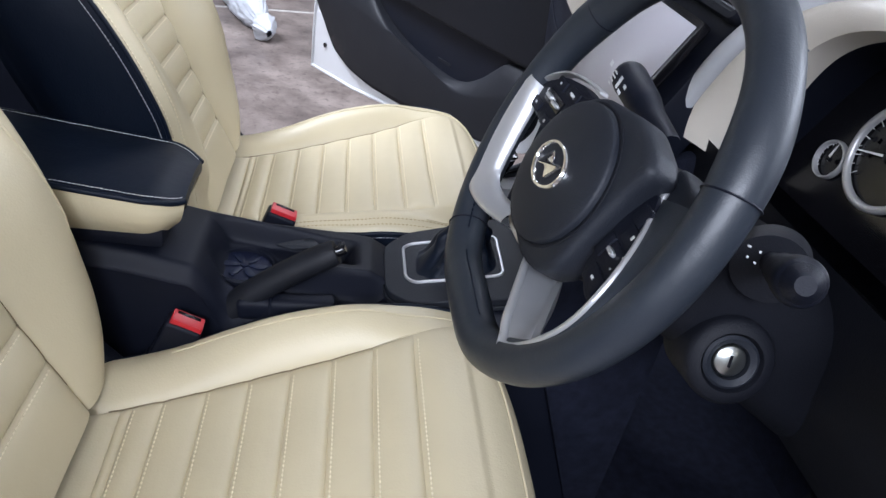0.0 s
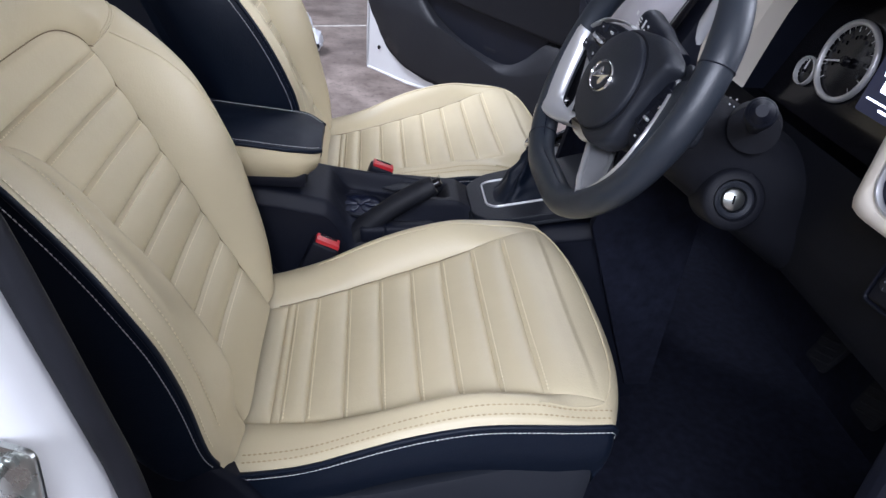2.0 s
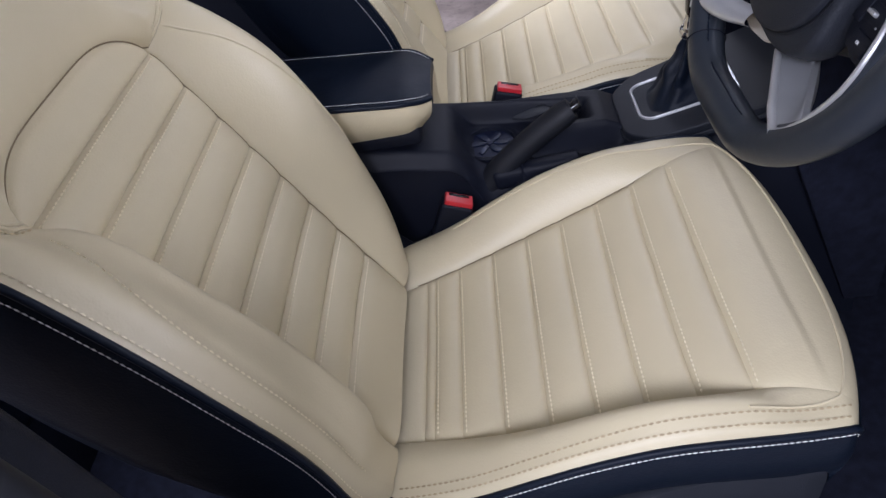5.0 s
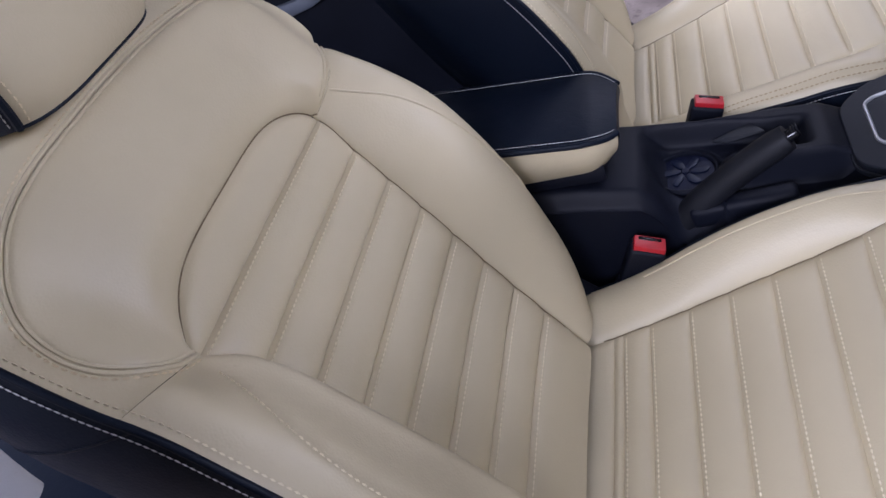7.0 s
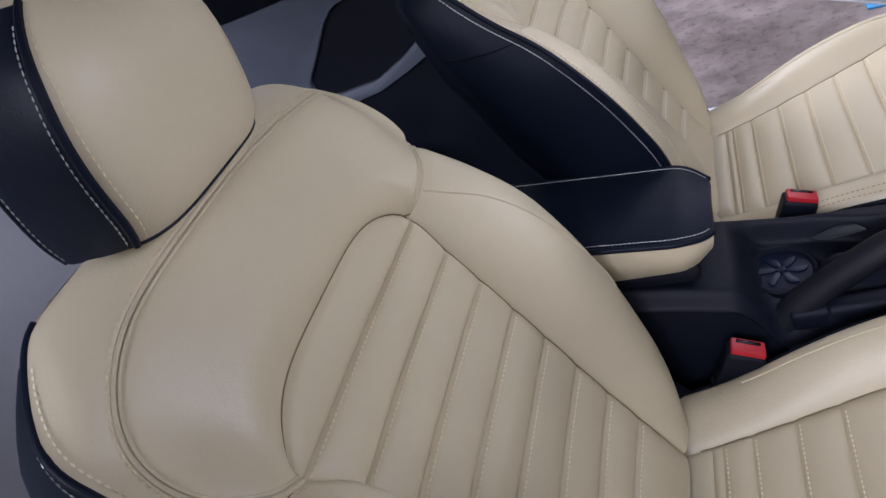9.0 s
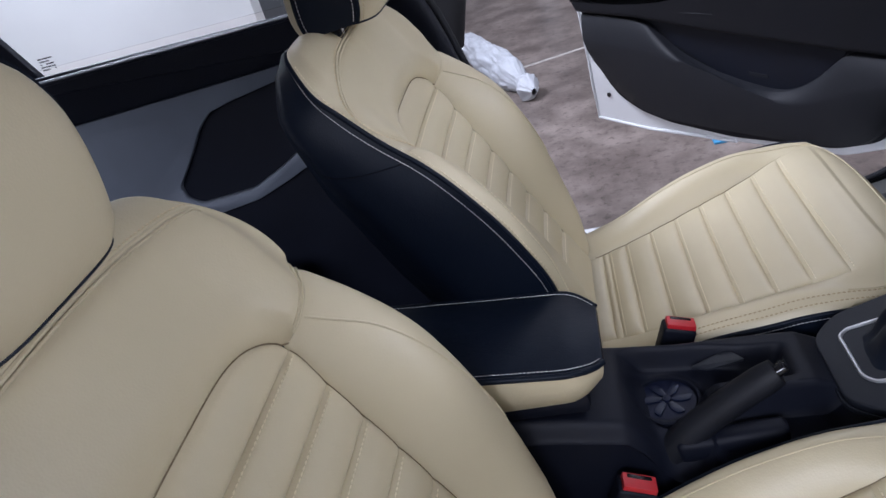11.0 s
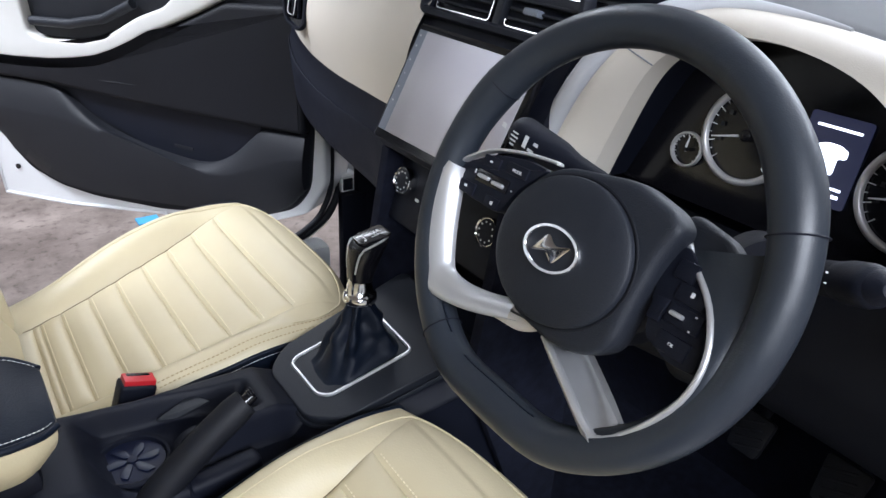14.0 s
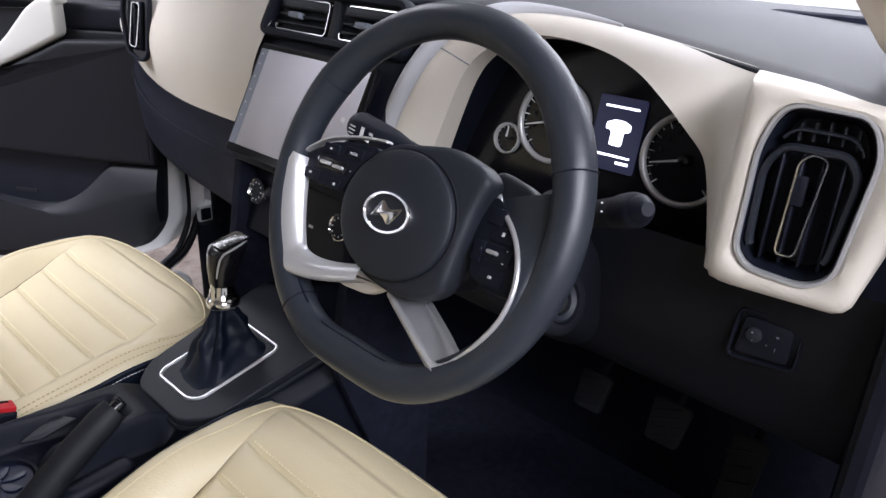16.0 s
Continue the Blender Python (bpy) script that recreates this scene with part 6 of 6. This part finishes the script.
def front_door():
    """The open passenger's door, in its own plane: s from a mark on the trim towards its free end, z up."""
    ob = thing("door_1", "open white front door with cream and charcoal inner trim", "car door", kind="structure")
    m = axes((0.299, 1.462, 0), (-0.525, 0.851, 0), (0, 0, 1))
    shell = rounded([(0.748, 0.428), (0.46, 0.448), (0.23, 0.480), (0.10, 0.498), (-0.23, 0.545), (-0.36, 0.60), (-0.41, 0.68), (-0.42, 1.12), (0.86, 1.12), (0.806, 0.955), (0.766, 0.807), (0.754, 0.649)], 0.02)
    part("door_shell", prism(shell, 0.115, m @ pose(0, 0, -0.024), 0.010, 3), WHITE_PAINT, ob, "white painted door shell")
    part("door_flange", tube([m @ Vector((x, z, -0.024)) for x, z in ((0.10, 0.503), (0.23, 0.486), (0.46, 0.455), (0.735, 0.436), (0.744, 0.55), (0.746, 0.649), (0.756, 0.80), (0.78, 0.88))], 0.006, 8), WHITE_PAINT, ob, "rolled white flange")
    trim = rounded([(0.79, 1.09), (0.777, 0.941), (0.747, 0.856), (0.721, 0.796), (0.699, 0.697), (0.661, 0.609), (0.586, 0.546), (0.479, 0.514), (0.346, 0.505), (0.10, 0.518), (-0.22, 0.566), (-0.33, 0.61), (-0.375, 0.67), (-0.39, 0.82), (-0.39, 1.11)], 0.03)
    t = part("door_trim", prism(trim, 0.020, m @ pose(0, 0, -0.036), 0.006, 3), DOOR_DARK, ob, "charcoal door trim")
    part("screw", lathe([(0.008, -0.030), (0.007, -0.024)], 14, m @ pose(0.655, 0.535, 0)), GLOSS_BLACK, ob)
    # pocket panel: a lip, an upper facet, a crease and a face that falls back
    lip = [(0.700, 0.812), (0.408, 0.821), (0.347, 0.780), (0.274, 0.738), (0.172, 0.708), (0.042, 0.691), (-0.081, 0.684), (-0.169, 0.725), (-0.234, 0.785), (-0.262, 0.808), (-0.382, 0.811)]
    crease = [(0.680, 0.738), (0.360, 0.738), (0.286, 0.732), (0.205, 0.724), (0.105, 0.709), (0.0, 0.686), (-0.109, 0.672), (-0.186, 0.689), (-0.25, 0.716), (-0.31, 0.742), (-0.386, 0.762)]
    foot = [(0.655, 0.640), (0.590, 0.573), (0.499, 0.530), (0.379, 0.516), (0.225, 0.525), (0.071, 0.541), (-0.059, 0.555), (-0.15, 0.566), (-0.236, 0.578), (-0.308, 0.600), (-0.370, 0.672)]
    lip, crease, foot = (smooth_table(q, 3) for q in (lip, crease, foot))
    rows = []
    for line, other, k, off in ((lip, crease, 0, -0.034), (lip, crease, 0, -0.053), (lip, crease, 0.06, -0.0565), (lip, crease, 0.5, -0.067), (lip, crease, 0.92, -0.0755), (crease, foot, 0.05, -0.0765), (crease, foot, 0.35, -0.073), (crease, foot, 0.75, -0.062), (crease, foot, 0.96, -0.052), (crease, foot, 1.0, -0.034)):
        rows.append([m @ Vector((a + (c - a) * k, b + (d - b) * k, off)) for (a, b), (c, d) in zip(line, other)])
    part("pocket_panel", finish(sheet(rows)), GREY_PLASTIC, t, "grey pocket panel")
    bolster = rounded([(0.715, 0.820), (0.395, 0.827), (0.171, 0.819), (-0.058, 0.817), (-0.259, 0.816), (-0.386, 0.817), (-0.386, 1.10), (-0.19, 1.088), (-0.115, 1.054), (-0.015, 1.010), (0.047, 0.987), (0.10, 0.960), (0.157, 0.935), (0.22, 0.912), (0.298, 0.897), (0.38, 0.885), (0.502, 0.875), (0.745, 0.866)], 0.012)
    part("door_bolster", prism(bolster, 0.032, m @ pose(0, 0, -0.067), 0.014, 4), DOOR_DARK, t, "charcoal padded panel above the pocket")
    part("bolster_crease", tube([m @ Vector((x, z, -0.0655)) for x, z in ((0.255, 0.857), (0.164, 0.862), (0.067, 0.865))], lambda u: 0.0035 * math.sin(math.pi * (0.1 + 0.8 * u)), 6), DOOR_DARK, t)
    sweep = rounded([(0.745, 0.872), (0.502, 0.882), (0.38, 0.892), (0.298, 0.904), (0.22, 0.920), (0.157, 0.943), (0.10, 0.968), (0.047, 0.995), (-0.015, 1.018), (-0.115, 1.062), (-0.186, 1.096), (-0.187, 1.171), (-0.15, 1.175), (-0.11, 1.150), (-0.05, 1.090), (-0.015, 1.062), (0.06, 1.035), (0.11, 1.010), (0.18, 0.972), (0.259, 0.952), (0.40, 0.942), (0.446, 0.955), (0.452, 1.00), (0.46, 1.10), (0.79, 1.10)], 0.014)
    part("cream_sweep", prism(sweep, 0.036, m @ pose(0, 0, -0.068), 0.010, 3), DOOR_WHITE, t, "pale sweep above the armrest")
    part("upper_sweep", prism(rounded([(-0.200, 1.160), (-0.130, 1.172), (0.10, 1.152), (0.46, 1.128), (0.80, 1.098), (0.80, 1.200), (-0.21, 1.235)], 0.012), 0.030, m @ pose(0, 0, -0.064), 0.010, 3), DOOR_WHITE, t, "pale panel under the window")
    part("grab_recess", prism(rounded([(0.46, 0.945), (0.26, 0.952), (0.11, 1.01), (-0.02, 1.065), (-0.12, 1.15), (0.10, 1.14), (0.46, 1.12)], 0.016), 0.006, m @ pose(0, 0, -0.042), 0.002), GREY_PLASTIC, t, "grey grab recess")
    part("grab_handle", tube([m @ Vector((x, z, -0.060)) for x, z in ((0.43, 0.985), (0.30, 0.990), (0.18, 1.015), (0.08, 1.06))], 0.012, 10), DARK_PLASTIC, t, "charcoal grab handle")
    part("pocket_back", prism(rounded([(0.40, 0.850), (0.30, 0.760), (0.05, 0.675), (-0.10, 0.675), (-0.24, 0.79), (-0.27, 0.850)], 0.02), 0.004, m @ pose(0, 0, -0.0395)), BLACK_PLASTIC, t, "black back of the door pocket")
    part("pocket_label", box((0.06, 0.008, 0.002), (-0.005, 0.715, -0.0405), m=m), GREY_PLASTIC, t)
    part("window_ledge", box((1.18, 0.06, 0.10), (0.20, 1.135, 0.02), 0.015, 3, m), BLACK_PLASTIC, ob, "black window ledge")
    return ob


DOOR_DARK = material("dark_door_plastic", (0.0052, 0.0058, 0.0092, 1), 0.62, spec=0.25, var=0.15, scale=9, bump=0.4, grain_scale=700)
DOOR_WHITE = material("pale_door_plastic", (0.66, 0.65, 0.62, 1), 0.5, var=0.04, scale=6, bump=0.3, grain_scale=800)
front_door()


def jamb():
    ob = thing("door_jamb", "white door jamb and sill with black seal and hinges", "door jamb", kind="structure")
    y = 1.13
    pts = [(0.515, 0.86), (0.530, 0.75), (0.525, 0.65), (0.490, 0.585), (0.42, 0.545), (0.30, 0.525), (-0.30, 0.50)]
    fine = [Vector((x, y, z)) for x, z in pts]
    line = []
    for i in range(61):
        k = i / 60 * (len(fine) - 1)
        j = min(int(k), len(fine) - 2)
        line.append(fine[j].lerp(fine[j + 1], k - j))
    for _ in range(10):
        line = [line[0]] + [(line[i - 1] + 2 * line[i] + line[i + 1]) / 4 for i in range(1, 60)] + [line[-1]]
    rows = [[p + Vector((dx, dy, dz)) for p in line] for dx, dy, dz in ((0, 0, 0.012), (0.02, 0.02, -0.004), (0.035, 0.06, -0.02), (0.06, 0.07, -0.05))]
    part("jamb_sheet", finish(sheet(rows)), WHITE_PAINT, ob, "white painted jamb")
    part("jamb_seal", tube([p + Vector((-0.004, -0.010, 0.008)) for p in line], 0.007, 10), RUBBER, ob, "black rubber seal")
    part("jamb_lip", tube([p + Vector((0.040, 0.030, -0.012)) for p in line], 0.010, 8), RUBBER, ob)
    part("jamb_plate", box((0.06, 0.02, 0.34), (0.60, 1.20, 0.80), 0.008), WHITE_PAINT, ob)
    for z in (0.66, 0.78):
        part("hinge", box((0.05, 0.05, 0.045), (0.585, 1.165, z), 0.008, 2), WHITE_PAINT, ob, "white door hinge")
        part("hinge_slot", box((0.026, 0.006, 0.030), (0.578, 1.139, z), 0.002), BLACK_PLASTIC, ob, "dark hinge slot")
    part("kick_panel", box((0.40, 0.03, 0.80), (0.785, 1.115, 0.74), 0.02), BLACK_PLASTIC, ob, "black kick panel")
    part("kick_foot", box((0.07, 0.03, 0.30), (0.575, 1.112, 0.50), 0.01), BLACK_PLASTIC, ob, "black foot of the kick panel")
    part("sill_plate", box((0.82, 0.10, 0.02), (0.02, 1.09, 0.50), 0.006), BLACK_PLASTIC, ob)
    part("sill_body", box((0.98, 0.08, 0.22), (0.04, 1.18, 0.39), 0.02), WHITE_PAINT, ob, "white sill")
    return ob


jamb()
tagged(part("kick_panel_right", box((0.40, 0.03, 0.84), (0.56, -0.392, 0.80), 0.02), BLACK_PLASTIC), "black panel at the foot of the windscreen pillar", "panel", kind="structure")
tagged(part("sill_right", box((1.0, 0.10, 0.16), (0.05, -0.43, 0.42), 0.02), WHITE_PAINT), "white painted door sill", "sill", kind="structure")


def rear_door():
    ob = thing("door_2", "closed rear door with grey trim and clear window", "car door", kind="structure")
    m = axes((0, 1.115, 0), (1, 0, 0), (0, 0, 1))      # local z points to -y, into the cabin
    part("door_panel", prism([(-1.55, 0.45), (-0.52, 0.45), (-0.55, 1.12), (-1.70, 1.12)], 0.06, m @ pose(0, 0, -0.065), 0.01), WHITE_PAINT, ob, "white door shell")
    part("door_trim", prism([(-1.52, 0.34), (-0.54, 0.34), (-0.56, 1.185), (-1.66, 1.19)], 0.012, m @ pose(0, 0, -0.004), 0.004), BLACK_PLASTIC, ob, "black lower trim")
    part("ledge", prism(rounded([(-1.66, 1.055), (-0.56, 1.105), (-0.56, 1.190), (-1.66, 1.180)], 0.01), 0.030, m @ pose(0, 0, 0.006), 0.010, 3), BLACK_PLASTIC, ob, "black window ledge")
    grey = rounded([(-1.62, 1.057), (-0.57, 1.105), (-0.60, 1.095), (-0.756, 1.069), (-0.904, 1.044), (-0.965, 1.030), (-1.004, 0.998), (-1.054, 0.937), (-1.112, 0.873), (-1.110, 0.840), (-1.080, 0.820), (-0.938, 0.831), (-0.849, 0.870), (-0.758, 0.922), (-0.58, 1.01), (-0.58, 0.95), (-0.771, 0.867), (-0.846, 0.835), (-0.935, 0.803), (-1.048, 0.787), (-1.30, 0.790), (-1.60, 0.80)], 0.012, 3)
    part("grey_trim", prism(grey, 0.020, m @ pose(0, 0, 0.006), 0.002, 1), GREY_TRIM, ob, "light grey trim round the pull recess")
    w = part("window_pane", box((0.98, 0.40, 0.004), (-1.06, 1.40, -0.02), 0.0, m=m), GLASS, ob, "clear window")
    w.visible_shadow = False
    part("window_bar", prism([(-1.372, 1.17), (-1.325, 1.17), (-1.50, 1.50), (-1.52, 1.50)], 0.02, m @ pose(0, 0, -0.03), 0.003), BLACK_PLASTIC, ob, "black bar in the window")
    marks = [(-1.319 + 0.0052 * (k % 7), 1.198 + 0.0062 * (k // 7), 0.0030 + 0.0014 * ((k * 5) % 3), 0.0030) for k in range(35) if (k * 7) % 11 not in (2, 6)]
    part("window_mark", bars(bmesh.new(), marks, m @ pose(0, 0, -0.0175)), GREY_PLASTIC, ob, "small printed mark", smooth=False)
    for k in range(3):
        part("dot_sticker", lathe([(0.001, 0.0006), (0.0135, 0.0006), (0.0135, 0)], 20, m @ pose(-1.384 - 0.014 * k, 1.200 + 0.022 * k, -0.0175)), DOT_GREEN, ob, "grey-green dot sticker")
    part("window_frame", box((1.1, 0.05, 0.04), (-1.1, 1.63, -0.02), 0.01, 2, m), BLACK_PLASTIC, ob)
    return ob


DOT_GREEN = material("grey_green_sticker", (0.10, 0.16, 0.17, 1), 0.6, var=0.1)
rear_door()


def windscreen():
    ob = thing("window_1", "clear raked windscreen", "windscreen", kind="structure")
    a, b = Vector((1.05, 0, 1.238)), Vector((0.22, 0, 1.655))
    rows = [[a.lerp(b, u) + Vector((0, CY - 0.66 + 1.32 * v, 0)) for v in even(12)] for u in even(8)]
    p = part("pane", finish(sheet(rows)), GLASS, ob)
    p.visible_shadow = False
    part("lower_seal", box((0.03, 1.4, 0.014), (1.035, CY, 1.238), 0.006), RUBBER, ob, "black lower seal")
    for sg in (1, -1):
        line = [Vector((1.02, CY + sg * 0.735, 1.215)), Vector((0.62, CY + sg * 0.715, 1.435)), Vector((0.26, CY + sg * 0.68, 1.64))]
        if sg < 0:
            line = [Vector((0.85, -0.385, 1.12)), Vector((0.60, -0.336, 1.247)), Vector((0.52, -0.318, 1.288)), Vector((0.28, -0.290, 1.42)), Vector((0.14, -0.30, 1.64))]
        part("windscreen_pillar", tube(line, 0.035 if sg > 0 else 0.050, 14), HEADLINER, ob, "beige trimmed windscreen pillar")
    return ob


windscreen()


# ---- the workshop outside ----
def concrete():
    m = material("stained_concrete", (0.285, 0.238, 0.212, 1), 0.34, var=0.3, scale=2.2, bump=0.4, grain_scale=90, second=(0.165, 0.132, 0.117, 1))
    nt = m.node_tree
    n, l = nt.nodes, nt.links
    b = n["Principled BSDF"]
    tc = n["Texture Coordinate"]
    spots = n.new("ShaderNodeTexNoise")
    spots.inputs["Scale"].default_value, spots.inputs["Detail"].default_value, spots.inputs["Roughness"].default_value = 5.5, 9, 0.68
    l.new(tc.outputs["Object"], spots.inputs["Vector"])
    ramp = n.new("ShaderNodeValToRGB")
    ramp.color_ramp.elements[0].position, ramp.color_ramp.elements[0].color = 0.38, (0.30, 0.27, 0.26, 1)
    ramp.color_ramp.elements[1].position, ramp.color_ramp.elements[1].color = 0.62, (1.0, 1.0, 1.0, 1)
    l.new(spots.outputs["Fac"], ramp.inputs["Fac"])
    mul = n.new("ShaderNodeMix")
    mul.data_type, mul.blend_type = "RGBA", "MULTIPLY"
    mul.inputs["Factor"].default_value = 0.62
    old = b.inputs["Base Color"].links[0].from_socket
    l.new(old, mul.inputs["A"])
    l.new(ramp.outputs["Color"], mul.inputs["B"])
    # oil specks and scuffs
    fleck = n.new("ShaderNodeTexNoise")
    fleck.inputs["Scale"].default_value, fleck.inputs["Detail"].default_value, fleck.inputs["Roughness"].default_value = 26, 6, 0.7
    l.new(tc.outputs["Object"], fleck.inputs["Vector"])
    dots = n.new("ShaderNodeValToRGB")
    dots.color_ramp.elements[0].position, dots.color_ramp.elements[0].color = 0.34, (0.34, 0.31, 0.30, 1)
    dots.color_ramp.elements[1].position, dots.color_ramp.elements[1].color = 0.47, (1.0, 1.0, 1.0, 1)
    l.new(fleck.outputs["Fac"], dots.inputs["Fac"])
    worn = n.new("ShaderNodeMix")
    worn.data_type, worn.blend_type = "RGBA", "MULTIPLY"
    worn.inputs["Factor"].default_value = 0.75
    l.new(mul.outputs["Result"], worn.inputs["A"])
    l.new(dots.outputs["Color"], worn.inputs["B"])
    l.new(worn.outputs["Result"], b.inputs["Base Color"])
    return m


JOINT = material("pale_cement", (0.48, 0.45, 0.42, 1), 0.8, var=0.3, scale=14, bump=0.3, grain_scale=120)
CONCRETE = concrete()
WALL = material("white_plaster", (0.72, 0.72, 0.70, 1), 0.85, var=0.10, scale=1.2, bump=0.2, grain_scale=90)
SHUTTER = material("dark_shutter", (0.06, 0.062, 0.066, 1), 0.5, var=0.2, scale=2)
PLASTIC_BAG = material("white_plastic_sack", (0.56, 0.58, 0.62, 1), 0.5, var=0.15, scale=12)
CLOTH = material("black_upholstery", (0.020, 0.020, 0.024, 1), 0.85, var=0.25, scale=25, bump=0.6, grain_scale=600)
tagged(part("ground", box((60, 60, 0.2), (0, 3, -0.1)), CONCRETE), "stained grey-brown concrete workshop floor", "ground", kind="structure")
tagged(part("floor_joint", box((3.2, 0.03, 0.006), (0, 0, 0), 0.002, m=pose(-0.28, 4.325, 0, 0, 0, 18)), JOINT), "pale cement joint in the floor", "joint", kind="structure")
tagged(part("wall_north", box((16, 0.2, 4.5), (0, 0, 2.25), m=pose(-0.6, 8.1, 0, 0, 0, 19)), SHUTTER), "dark workshop wall", "wall", kind="structure")
tagged(part("kerb", box((16, 0.40, 0.05), (0, 0, 0.025), 0.01, m=pose(-0.58, 7.26, 0, 0, 0, 19)), WALL), "white painted kerb", "kerb", kind="structure")
tagged(part("wall_south", box((16, 0.2, 4.5), (0, -6.0, 2.25)), WALL), "white plaster workshop wall", "wall", kind="structure")
tagged(part("wall_east", box((0.2, 16, 4.5), (7.5, 1.8, 2.25)), WALL), "white plaster workshop wall", "wall", kind="structure")
tagged(part("wall_west", box((0.2, 16, 4.5), (-7.5, 1.8, 2.25)), WALL), "white plaster workshop wall", "wall", kind="structure")
tagged(part("partition", box((4.6, 0.12, 3.0), (-4.0, 3.4, 1.5), 0.01), WALL), "bright white partition beside the car", "wall", kind="structure")
tagged(part("ceiling", box((16, 16, 0.2), (0, 1.8, 4.6)), WALL), "white workshop ceiling", "ceiling", kind="structure")
tagged(part("post", box((0.15, 0.15, 4.4), (0, 0, 2.25), 0.01, m=pose(-0.30, 7.62, 0, 0, 0, 19)), WALL), "white steel post", "post", kind="structure")


def sack():
    ob = thing("plastic_sack", "crumpled white plastic sack lying on the floor", "plastic sack")
    def at(u, v):
        q = 2 * math.pi * v
        r = interp(u, [(0, 0.02), (0.12, 0.09), (0.5, 0.12), (0.75, 0.11), (0.86, 0.05), (0.94, 0.09), (1, 0.02)])
        n = noise.noise((math.cos(q) * 1.7, math.sin(q) * 1.7, u * 6)) + 0.5 * noise.noise((math.cos(q) * 4, math.sin(q) * 4, u * 15))
        r *= 0.92 + 0.20 * n + 0.05 * noise.noise((math.cos(q) * 9, math.sin(q) * 9, u * 34))
        p = Vector((-0.92, 4.95, 0.09)).lerp(Vector((-0.40, 3.58, 0.06)), u)
        side = Vector((0.79, 0.61, 0))
        return p + side * r * math.cos(q) + Vector((0, 0, max(-p.z + 0.004, r * math.sin(q))))
    part("sack_body", finish(patch(at, even(110), [i / 96 for i in range(96)], close=True)), PLASTIC_BAG, ob)
    return ob


sack()


def loose_seat():
    ob = thing("loose_seat_back", "black cloth seat back leaning beside the sack", "seat back")
    def at(u, v):
        q = 2 * math.pi * v
        c, s = math.cos(q), math.sin(q)
        w = interp(u, [(0, 0.10), (0.06, 0.20), (0.3, 0.25), (0.8, 0.24), (0.95, 0.2), (1, 0.1)])
        x = w * (abs(c) ** 0.6) * (1 if c > 0 else -1)
        y = 0.07 * (abs(s) ** 0.6) * (1 if s > 0 else -1) * interp(u, [(0, 0.5), (0.1, 1), (0.9, 1), (1, 0.5)])
        return Vector((-0.70 + x - 0.05 * u, 2.0 + y + 0.16 * u, 0.74 + 0.60 * u + 0.03 * c * (1 - u)))
    bm = patch(at, ends(30), [i / 48 for i in range(48)], close=True)
    part("pad", finish(bm), CLOTH, ob)
    for sg in (-0.12, 0.12):
        part("leg", tube([Vector((-0.84 + sg, 2.0, 0.0)), Vector((-0.80 + sg, 2.02, 0.82))], 0.014, 10), STEEL, ob, "steel support")
    return ob


loose_seat()
tagged(part("tape_strip", box((0.09, 0.07, 0.01), (0.40, 2.62, 0.005), 0.002), material("blue_film", (0.05, 0.30, 0.55, 1), 0.5)), "strip of sky-blue film on the floor", "film")


def rear_bench():
    ob = thing("rear_bench", "plain grey rear bench seat", "bench seat")
    def at(u, v):
        q = 2 * math.pi * v
        c, s = math.cos(q), math.sin(q)
        x = -1.32 - 0.22 * u + 0.075 * (abs(c) ** 0.5) * (1 if c > 0 else -1)
        return Vector((x, CY + 0.62 * (abs(s) ** 0.3) * (1 if s > 0 else -1), 0.62 + 0.50 * u - 0.02 * (u > 0.96)))
    bm = patch(at, even(20), [i / 60 for i in range(60)], close=True)
    bm.verts.ensure_lookup_table()
    bm.faces.new(bm.verts[-60:])
    part("bench_back", finish(bm), BENCH_GREY, ob)
    part("bench_cushion", box((0.50, 1.24, 0.16), (-1.10, CY, 0.62), 0.04, 4), BLACK_LEATHER, ob)
    part("bench_base", box((0.56, 1.20, 0.20), (-1.14, CY, 0.47), 0.01), BLACK_PLASTIC, ob)
    return ob


BENCH_GREY = leather("grey_leatherette", (0.17, 0.17, 0.18, 1), 0.5)
rear_bench()
